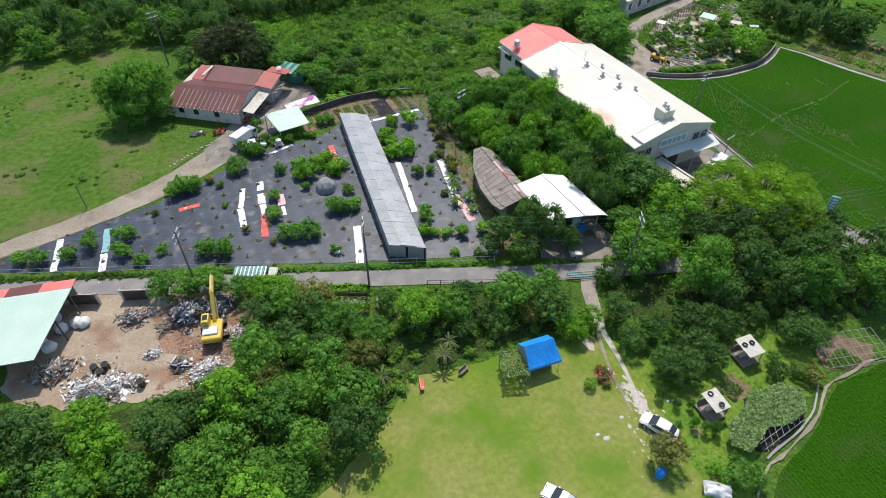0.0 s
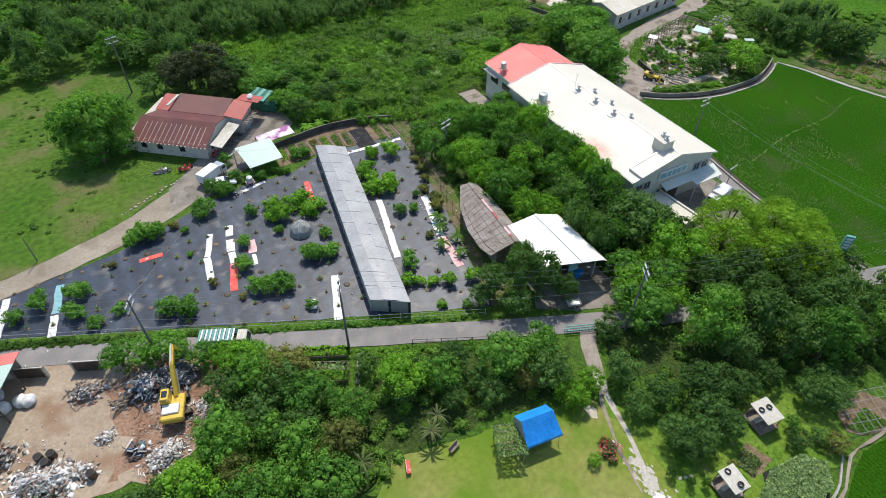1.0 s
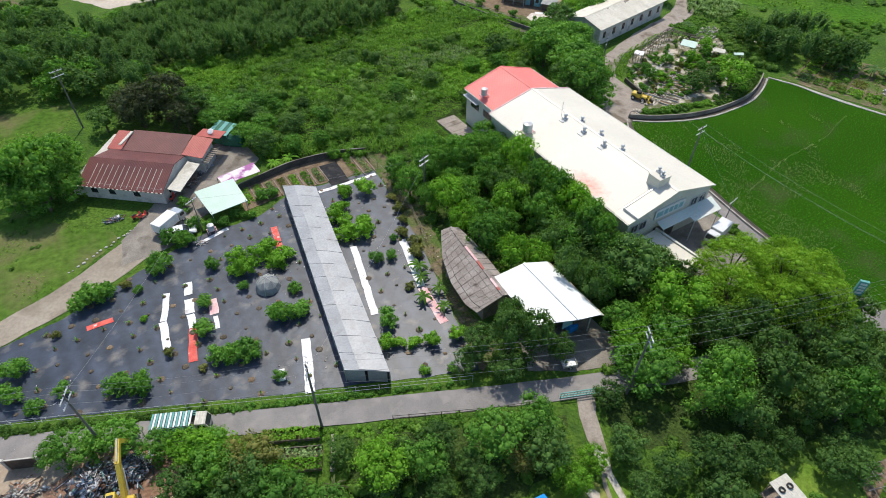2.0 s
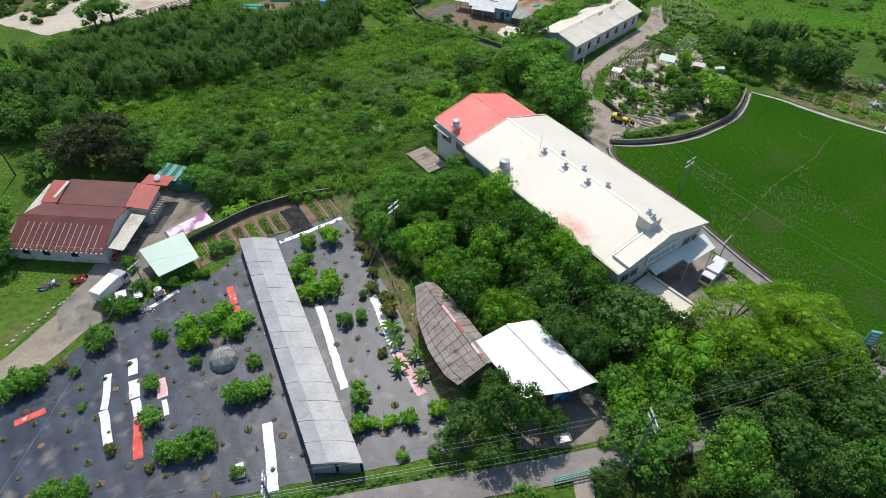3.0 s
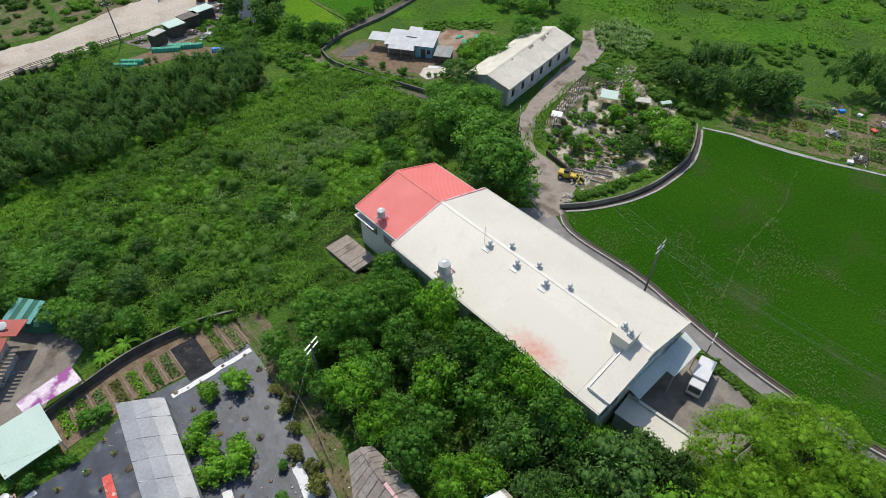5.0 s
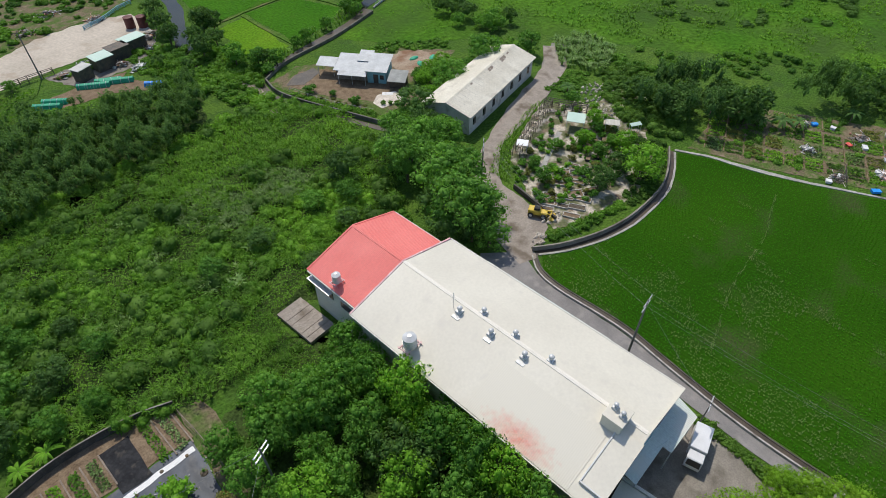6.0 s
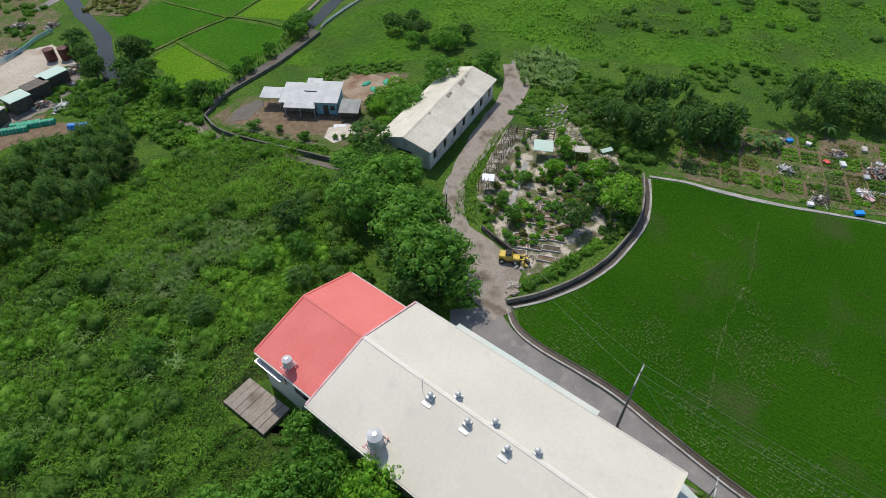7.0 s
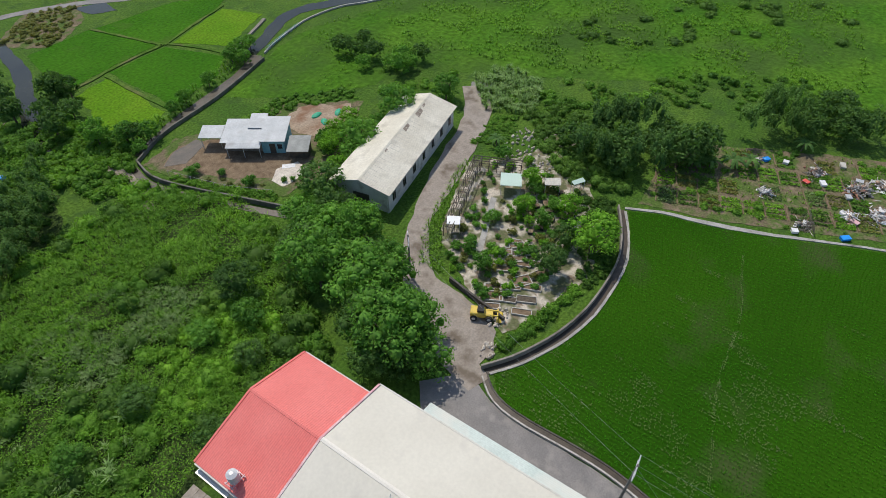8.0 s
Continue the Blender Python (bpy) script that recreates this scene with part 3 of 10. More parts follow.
def many(name, protos, spots, material, label, category):
    """One object of kind stuff: prototypes repeated at spots (x, y, z, turn, size, height)."""
    V, Q, T, base = [], [], [], 0
    for i, (x, y, z, a, s, h) in enumerate(spots):
        v, q, t = protos[i % len(protos)]
        c, d = math.cos(a), math.sin(a)
        w = np.stack([(v[:, 0] * c - v[:, 1] * d) * s + x, (v[:, 0] * d + v[:, 1] * c) * s + y, v[:, 2] * h + z], 1)
        V.append(w)
        Q.append(q + base)
        T.append(t + base)
        base += len(v)
    ob = fast(name, np.concatenate(V), np.concatenate(Q), np.concatenate(T), material)
    return tagged(ob, label, category, "", "stuff")


# ---- ground ----
PADDY_E = [(94.0, 81.8), (96.5, 79.5), (99.7, 77.8), (103.4, 76.3), (109, 74.9), (116, 74.6), (121, 75.1), (126.8, 77.1), (131.2, 79.2), (133.3, 74.4), (134.5, 68.4), (137, 60.6), (143.4, 44.2), (150, 24), (98, 15), (90.4, 28), (88.6, 34), (88.0, 39), (88.0, 42), (88.2, 46.3), (88.6, 51), (89.2, 55.6), (90.1, 60.6), (90.9, 64.4), (91.1, 68), (91.0, 73), (91.0, 77.4), (91.9, 79.9)]
FIELD = [(-31, 79.6), (-27, 82), (-7, 84.6), (3, 88.2), (9, 90.5), (14, 92), (22, 91.5), (28.7, 94.6), (43.6, 93.2), (41.3, 73.5), (36.3, 50.0), (18, 57.6), (-14.5, 72)]
LAWN = [(-1, 27), (6.8, 30.6), (12.3, 34), (15, 37), (22, 35.2), (26, 34.8), (33, 33.5), (38.5, 33.5), (40.6, 24), (39, 16), (36, 6), (28, -6), (2, -2)]
SCRAP = [(-27, 72.2), (-19.5, 70.2), (-14.4, 67.6), (-10.6, 64.6), (1.8, 60.1), (1.6, 54.7), (-2.8, 48), (-8.7, 46.8), (-21.7, 50.5), (-28, 56)]
PADDY_SE = [(37, 3), (46, 8.2), (52.7, 9.4), (56.9, 11.2), (61, 12.6), (70, 11.9), (86, 4), (80, -25), (36, -25)]


def build_ground():
    n = 33
    xs = np.concatenate([[-2500, -600, -200], np.linspace(-80, 300, 39), [500, 900, 2500]])
    ys = np.concatenate([[-2500, -600, -200], np.linspace(-60, 340, 41), [540, 900, 2500]])
    V = [(x, y, 0.0) for y in ys for x in xs]
    w = len(xs)
    F = [(j * w + i, j * w + i + 1, (j + 1) * w + i + 1, (j + 1) * w + i) for j in range(len(ys) - 1) for i in range(w - 1)]
    tagged(link("ground", V, F, M_GRASS), "green meadow grass with darker weedy patches", "ground", "", "structure")


build_ground()
patch("pasture", [(-90, 90), (-40, 85.5), (-28, 85.6), (-17.5, 87), (-6, 90.6), (3, 97.6), (-2, 104.6), (-6.6, 108.6), (-6, 126), (4, 143), (-20, 147), (-90, 150)], 0.03, M_PASTURE, "pasture grass with dry patches", "pasture", ragged=0.5)
patch("meadow", [(119, 158.4), (135, 163), (145, 165.5), (152, 165), (168, 158.6), (190, 150), (250, 120), (330, 40), (300, -10), (186, 40), (182, 62), (172, 90), (160, 110), (151, 130), (137, 138), (125, 148)], 0.03, M_MEADOW, "lush green meadow", "meadow", ragged=1.0)
patch("rough_turf", [(40.2, 33), (42.2, 27), (46, 21.4), (50.6, 23), (57, 24.4), (62.4, 18.2), (61, 14.2), (57, 13.0), (47, 12), (42, 8.6), (38, 5), (34, 8), (37, 17)], 0.04, M_TURF, "bright rough grass round the huts", "grass", ragged=0.6)
patch("lawn", LAWN, 0.05, M_LAWN, "mown lawn, green with worn yellowish patches", "lawn")
patch("rice_paddy", PADDY_E, 0.06, M_PADDY, "bright green rice paddy with thin rows", "rice paddy", ragged=0.1)
patch("rice_paddy", PADDY_SE, 0.06, M_PADDY, "bright green rice paddy beside the garden bank", "rice paddy", ragged=0.2)
patch("field_verge", [(36.4, 49.6), (41.4, 73.4), (43.7, 93.2), (44.4, 98), (47.2, 97.4), (46.4, 84), (43.6, 72), (40.6, 60), (40.4, 52)], 0.038, M_PLOT, "weedy brown strip along the field fence", "verge", ragged=0.4)
patch("mulched_field", FIELD, 0.04, M_MULCH, "field covered with black plastic mulch film", "field", ragged=0.15)
patch("scrap_yard_ground", SCRAP, 0.05, M_YARDSOIL, "bare brown earth of the scrap yard", "yard", ragged=0.6)
patch("red_earth", [(-10.4, 61.6), (-4, 61.6), (1.6, 59.6), (1.2, 54.8), (-2.8, 48.6), (-8.7, 47.4), (-12.4, 49.0), (-9.6, 52.6), (-11.4, 57)], 0.058, M_REDEARTH, "red-brown churned earth of the scrap yard", "yard", ragged=1.1)
patch("house_yard", [(2, 91), (9, 91.4), (14, 95), (19.5, 99), (23, 103), (27.5, 106.5), (26.5, 117), (20, 114), (12, 106), (7, 101), (3, 96.5)], 0.07, M_YARD, "grey-brown concrete yard beside the farmhouse", "yard", ragged=0.2)
patch("kitchen_garden_soil", [(20.8, 99.8), (33, 101.8), (44, 98.6), (43.8, 93.4), (28.7, 94.9), (21, 93.9)], 0.055, M_BED, "brown soil of the kitchen garden", "garden bed", ragged=0.2)
patch("factory_yard", [(70, 55.5), (72, 44), (77, 42.5), (84.2, 43.5), (85.2, 52.5), (84.5, 58), (70, 58)], 0.05, M_YARD, "grey stained concrete yard before the warehouse", "yard", ragged=0.1)
patch("sandy_lot", [(6, 205), (20, 209), (34, 206.6), (42, 203.8), (52, 202.8), (62, 206), (71, 209.6), (82.5, 210.4), (92.3, 207), (91.5, 194.2), (84.6, 193.9), (71.5, 192), (61.6, 191.4), (52, 190.8), (43.7, 189.9), (37.8, 187.8), (31, 189.6), (16, 189)], 0.05, M_SANDLOT, "pale sandy parking lot", "lot", ragged=0.5)
patch("rice_paddy", [(121.9, 207.2), (126.4, 187.4), (147.4, 192.8), (152, 196), (142.5, 204.6)], 0.05, M_PADDYFAR, "green rice paddy beyond the canal", "rice paddy", ragged=0.3)
patch("rice_paddy", [(106.2, 207.6), (121.4, 208), (125.4, 188.2), (114.8, 188), (101.8, 186.8)], 0.05, M_PADDYFAR, "green rice paddy beyond the canal", "rice paddy", ragged=0.3)
patch("rice_paddy", [(112.0, 186.2), (126.0, 186.0), (130.2, 171.6), (123.7, 166.4), (111.0, 163.8)], 0.05, M_PADDYFAR, "green rice paddy beyond the canal", "rice paddy", ragged=0.3)
patch("rice_paddy", [(128.2, 186.0), (146.6, 191.2), (150.1, 180.4), (134.1, 174.6)], 0.05, M_PADDY2, "yellow-green young rice paddy", "rice paddy", ragged=0.3)
patch("rice_paddy", [(102.6, 183.4), (110.2, 184.6), (109.0, 164.0), (103.6, 160.4), (98.4, 165.2)], 0.05, M_PADDY2, "yellow-green young rice paddy", "rice paddy", ragged=0.5)
patch("compound_ground", [(96, 153), (104, 154.5), (113, 149), (124, 146.5), (133, 134.7), (122, 129), (113, 125), (103.5, 126.8), (96.4, 145.6)], 0.05, M_PLOT, "weedy brown earth around the tin-roofed house", "yard", ragged=0.4)
patch("house_apron", [(97.4, 149.6), (103, 152.4), (111, 146), (116, 137), (114, 130), (108, 128.6), (103, 136)], 0.06, M_BED, "dark brown yard before the tin-roofed house", "yard", ragged=0.5)
patch("bare_beds", [(117.4, 141.6), (124.6, 143.4), (131, 135.8), (125, 131.6), (119, 134)], 0.06, M_SOIL, "bare brown garden soil behind the house", "garden bed", ragged=0.7)
patch("nursery_ground", [(110.5, 101.2), (128.4, 107.0), (134.1, 99.8), (139, 98.5), (149.4, 100.7), (146.4, 93.5), (137.5, 88.9), (130.4, 84.6), (124.5, 80.8), (116, 78.6), (108.5, 79.4), (99.5, 83.6), (101.4, 87.8), (104.3, 92.7)], 0.05, M_NURSERY, "pale stony ground of the plant nursery", "garden", ragged=0.5)
patch("allotment_ground", [(133.8, 78.5), (136.5, 67.6), (145.4, 45.5), (150, 30), (172, 34), (166, 52), (155, 76), (142.5, 79)], 0.05, M_PLOT, "brown soil and weeds of the allotment gardens", "garden bed", ragged=0.3)
patch("shed_apron", [(41.5, 46.8), (46, 43.8), (52.8, 41.4), (54, 46), (53, 58), (45.5, 59)], 0.06, M_YARD, "grey concrete apron beneath the white-roofed shed", "yard", ragged=0.2)
patch("far_plots", [(-30, 182), (8, 206), (22, 210), (36, 207.6), (56, 205), (58, 236), (-30, 226)], 0.043, M_PLOT, "weedy garden plots beyond the lot", "garden bed", ragged=0.8)
patch("far_plots", [(58, 206), (96, 214.4), (102, 222), (102, 244), (60, 236)], 0.045, M_PLOT, "weedy garden plots beyond the lot", "garden bed", ragged=0.6)
patch("net_garden", [(59, 179.4), (62.4, 174.6), (72, 172.6), (78, 168.4), (81, 170.2), (76, 176.4), (77.6, 179.6), (66, 180.6)], 0.045, M_BED, "brown soil of the net-covered garden", "garden bed", ragged=0.4)
ribbon("road", [(-75, 92), (-40, 79.5), (-20, 71.0), (11, 57.1), (32, 47.6), (48, 40.7), (68, 33.5), (88, 28.3), (130, 16), (200, -8)], [3.0], 0.0, 0.09, M_ASPHALT, "worn grey asphalt country road", "road", 0.15)
ribbon("road", [(87.0, 28), (86.2, 33), (85.8, 39), (85.8, 44), (86.0, 49), (86.7, 54), (87.6, 60), (88.4, 65), (88.7, 71), (88.8, 76.6), (89.4, 80.4), (92.0, 85.4), (97, 92), (103, 99.4), (109.8, 104.2), (119, 107.2), (130, 109.8), (142, 113.4), (152, 119)], [2.0, 2.0, 2.0, 2.1, 2.2, 2.4, 2.4, 2.4, 2.6, 3.6, 4.2, 4.2, 4.2], 0.0, 0.08, M_ASPHALT, "narrow asphalt lane beside the warehouse", "road", 0.25)
patch("lane_apron", [(84.95, 58.4), (84.95, 86.2), (88.0, 88.6), (91.2, 85.4), (90.2, 81.6), (89.3, 76), (89.3, 68), (88.2, 60)], 0.076, M_ASPHALT, "asphalt strip between warehouse and lane", "road", ragged=0.05)
ribbon("lane", [(91.6, 82.4), (94.2, 88.6), (98.4, 94.6), (103.4, 100.2), (110.2, 104.6), (118.6, 107.2), (128.6, 109.8), (140.6, 113.0), (150, 119)], [3.0, 5.6, 4.0, 3.2, 4.8, 5.0, 5.0, 5.0], 0.0, 0.092, M_LANE, "pale brown worn concrete lane beside the nursery", "lane", 0.5)
patch("lane_apron", [(92.6, 84.4), (95, 90.4), (99.6, 97.6), (103.2, 99.6), (102.6, 94), (101.4, 87.6), (99.4, 84.6), (96.6, 83.2)], 0.072, M_LANE, "bare dirt beside the nursery gate", "lane", ragged=0.3)
ribbon("dirt_lane", [(-80, 84), (-40, 83), (-28.6, 83.7), (-18, 85.1), (-6.5, 88.2), (1.5, 92.0), (8, 95.5)], [2.4, 2.4, 2.6, 3.2, 4.6, 6.0], 0.0, 0.065, M_GRAVEL, "pale gravel farm lane", "lane", 0.5)
ribbon("lane_bank", [(-60, 79.6), (-40, 80.9), (-29, 82.1), (-18, 83.5), (-7, 86.4), (1.6, 89.6)], [1.3, 1.3, 1.2, 1.0, 0.7], 0.0, 0.058, M_BED, "bare brown bank between lane and field", "bank", 0.4)
# The drive's darker colour stands in for the tree shade over it.
ribbon("garden_track", [(45.6, 41.2), (43.5, 38.4), (41.4, 33.6), (40.7, 31.8)], [2.1, 2.0, 1.6, 0.9], 0.0, 0.085, M_LANE, "worn concrete drive from the gate, darkened grey-brown for tree shade", "track", 0.3)
patch("track_patch", [(41.6, 35.4), (42.3, 34.8), (41.7, 33.0), (41.0, 31.6), (40.4, 32.2), (40.9, 34.0)], 0.092, M_PALETRACK, "whitish patch of the drive", "track", ragged=0.25)
ribbon("garden_track", [(40.9, 32.4), (39.9, 27.6), (38.6, 23.4), (37.6, 21.4), (36.9, 19.6)], [0.9, 0.6, 0.6, 0.5, 0.2], 0.0, 0.08, M_PALETRACK, "pale wheel track worn into the lawn", "track", 0.3)
ribbon("garden_track", [(40.6, 32.6), (39.5, 31.0), (38.0, 27.2), (37.0, 23.6), (36.4, 21.0)], [0.5, 0.4, 0.4, 0.3, 0.1], 0.0, 0.075, M_GRAVEL, "pale wheel track worn into the lawn", "track", 0.25)


def worn_spots():
    """Bare spots thinning out from the end of the wheel tracks."""
    g = np.random.default_rng(33)
    V, F = [], []
    for k in range(240):
        t = g.uniform() ** 1.6
        c = np.array((38.2, 22.8)) * (1 - t) + np.array((35.0, 13.0)) * t
        w = 0.35 + 1.9 * t if k > 60 else 0.5
        x, y = c + g.normal(0, 1, 2) * (w, 1.2)
        r = g.uniform(0.05, 0.28) * (1.2 - t)
        o = len(V)
        for i in range(9):
            a = i * 0.698
            q = r * g.uniform(0.5, 1.3)
            V.append((x + q * math.cos(a), y + q * math.sin(a) * 1.5, 0.056 + 0.0001 * k))
        F.append(tuple(range(o, o + 9)))
    tagged(link("worn_spots", V, F, M_PALETRACK), "bare pale spots worn into the lawn", "bare soil", "", "stuff")


worn_spots()
patch("bare_sand", [(37.2, 31.6), (38.0, 31.9), (38.4, 30.8), (37.8, 30.0), (37.2, 30.4)], 0.075, M_SANDLOT, "bare sandy spot beside the tent", "bare soil", ragged=0.2)
ribbon("canal_water", [(88, 170), (94, 185), (97.5, 193), (102, 203), (104.6, 216), (110, 236)], [3.2], 0.0, 0.06, M_WATER, "dark canal water", "water", 0.6)
ribbon("canal_water", [(133.6, 167.6), (138, 169.0), (143, 171.0), (149, 173.6), (156, 174.4), (164, 170.6), (180, 161), (215, 146)], [3.0, 3.6, 4.4, 5.2, 5.2, 5.0], 0.0, 0.06, M_WATER, "dark canal water", "water", 0.5)
ribbon("ditch_water", [(97.2, 155.6), (104, 158.4), (111, 160.0), (118.8, 161.2), (127.4, 162.8), (134.6, 165.6)], [1.6, 1.8, 2.2, 2.4], 0.0, 0.062, M_MUD, "dark wet ditch leading to the canal", "ditch", 0.4)
ribbon("canal_wall", [(136.0, 164.9), (138.4, 165.9), (144.1, 167.4), (150, 168.6), (155, 168.9), (163.7, 167.0), (172, 161.6), (196, 150)], [0.35], 0.0, 0.4, M_CONCRETE, "pale concrete wall along the canal", "wall")
ribbon("canal_wall", [(132.4, 170.4), (136, 172.4), (141, 174.6), (148, 177.6)], [0.7], 0.0, 0.4, M_YARD, "grey-brown canal bank wall", "wall", 0.2)
# irrigation channel between lane and paddy: two kerbs with mud between
CH = [(88.0, 30), (87.5, 34), (87.2, 39), (87.2, 43), (87.4, 47), (87.8, 51), (88.5, 55.4), (89.4, 60.5), (90.1, 64), (90.4, 67), (90.4, 71), (90.3, 75), (90.6, 78.4), (91.5, 80.7), (93.2, 82.6)]
ribbon("channel_mud", CH, [0.9], 0.0, 0.075, M_MUD, "dark mud in the irrigation channel", "channel")
for off, h, m, lab in ((-0.5, 0.4, M_KERB, "pale concrete kerb of the irrigation channel"), (0.5, 0.16, M_BOARD, "low dark kerb of the irrigation channel")):
    ribbon("channel_kerb", [(x + off, y) for x, y in CH], [0.2], 0.0, h, m, lab, "kerb")
CH2 = [(93.6, 82.7), (96.8, 80.3), (100, 78.6), (103.6, 77.1), (109, 75.8), (116, 75.5), (121, 76), (126.5, 78), (130.8, 80.2)]
ribbon("channel_mud", CH2, [1.0], 0.0, 0.075, M_MUD, "dark mud in the irrigation channel", "channel")
ribbon("channel_kerb", [(x, y - 0.62) for x, y in CH2], [0.35], 0.0, 0.16, M_CONCRETE, "pale concrete kerb of the irrigation channel", "kerb", 0.1)
ribbon("channel_kerb", [(x, y + 0.62) for x, y in CH2], [0.25], 0.0, 0.9, M_YARD, "dark concrete retaining wall below the nursery", "wall")
ribbon("allotment_kerb", [(131.5, 79.9), (133.7, 74.8), (135.0, 68.9), (137.4, 60.8), (139.8, 54.8), (143.8, 44.6), (150.4, 24)], [0.5, 0.9, 0.45, 0.4, 0.4], 0.0, 0.14, M_CONCRETE, "pale concrete kerb along the allotments", "kerb", 0.12)
ribbon("garden_kerb", [(45.6, 9.8), (47.4, 10.15), (50.5, 10.35), (53.2, 10.9), (55.4, 11.6), (58.8, 13.6)], [0.22, 0.28, 0.2, 0.22, 0.16], 0.0, 0.24, M_CONCRETE, "pale broken concrete edge of the garden", "kerb", 0.08)
ribbon("garden_bank", [(40, 6.2), (43.6, 8.7), (47.2, 9.4), (50.5, 9.7), (55.4, 11.0), (59.2, 12.9), (63, 12.9), (70, 12.5), (84, 6)], [0.2, 0.4, 0.32, 0.3, 0.3, 0.3, 0.3, 0.3], 0.0, 0.16, M_GRAVEL, "pale earth bank along the paddy", "bank", 0.4)


# ---- warehouse ----
def vent(parent, x, y, z, s=1.0):
    bm = B()
    box(bm, x - 0.38 * s, x + 0.38 * s, y - 0.38 * s, y + 0.38 * s, z - 0.2, z + 0.22 * s, bevel=0.03)
    v = part("roof_ventilator", bm, M_STEEL, parent, "galvanised spinning roof ventilator")
    bm = B()
    tube(bm, (x, y, z + 0.2 * s), (x, y, z + 0.5 * s), 0.2 * s, seg=12)
    part("neck", bm, M_STEEL, v)
    bm = B()
    bmesh.ops.create_uvsphere(bm, u_segments=14, v_segments=8, radius=0.33 * s, matrix=Matrix.Translation((x, y, z + 0.68 * s)) @ Matrix.Diagonal((1, 1, 0.75, 1)))
    part("turbine", bm, M_STEEL, v, smooth=True)


def tank(x, y, z, r, h, label):
    t = thing("water_tank", x, y, z, 0, label, "water tank")
    bm = B()
    for sx in (-1, 1):
        for sy in (-1, 1):
            tube(bm, (sx * r * 0.75, sy * r * 0.75, -0.9), (sx * r * 0.75, sy * r * 0.75, 0.05), 0.05, seg=6)
    for s in (-1, 1):
        box(bm, -r * 1.5, r * 1.5, s * r * 0.75 - 0.05, s * r * 0.75 + 0.05, -0.02, 0.08)
        box(bm, s * r * 1.3 - 0.05, s * r * 1.3 + 0.05, -r * 1.1, r * 1.1, -0.06, 0.03)
    part("stand", bm, M_BANNER_PINK, t, "faded red steel stand")
    bm = B()
    tube(bm, (0, 0, 0.08), (0, 0, h), r, seg=24)
    for k in range(4):
        tube(bm, (0, 0, 0.25 + k * h * 0.2), (0, 0, 0.3 + k * h * 0.2), r * 1.03, seg=24)
    part("barrel", bm, M_STEEL, t)
    bm = B()
    tube(bm, (0, 0, h), (0, 0, h + 0.28 * r), r, r * 0.3, seg=24)
    tube(bm, (0, 0, h + 0.28 * r), (0, 0, h + 0.36 * r), r * 0.28, seg=16)
    part("lid", bm, M_STEEL, t)
    return t


RX, RZ, EZ = 73.3, 9.25, 7.0


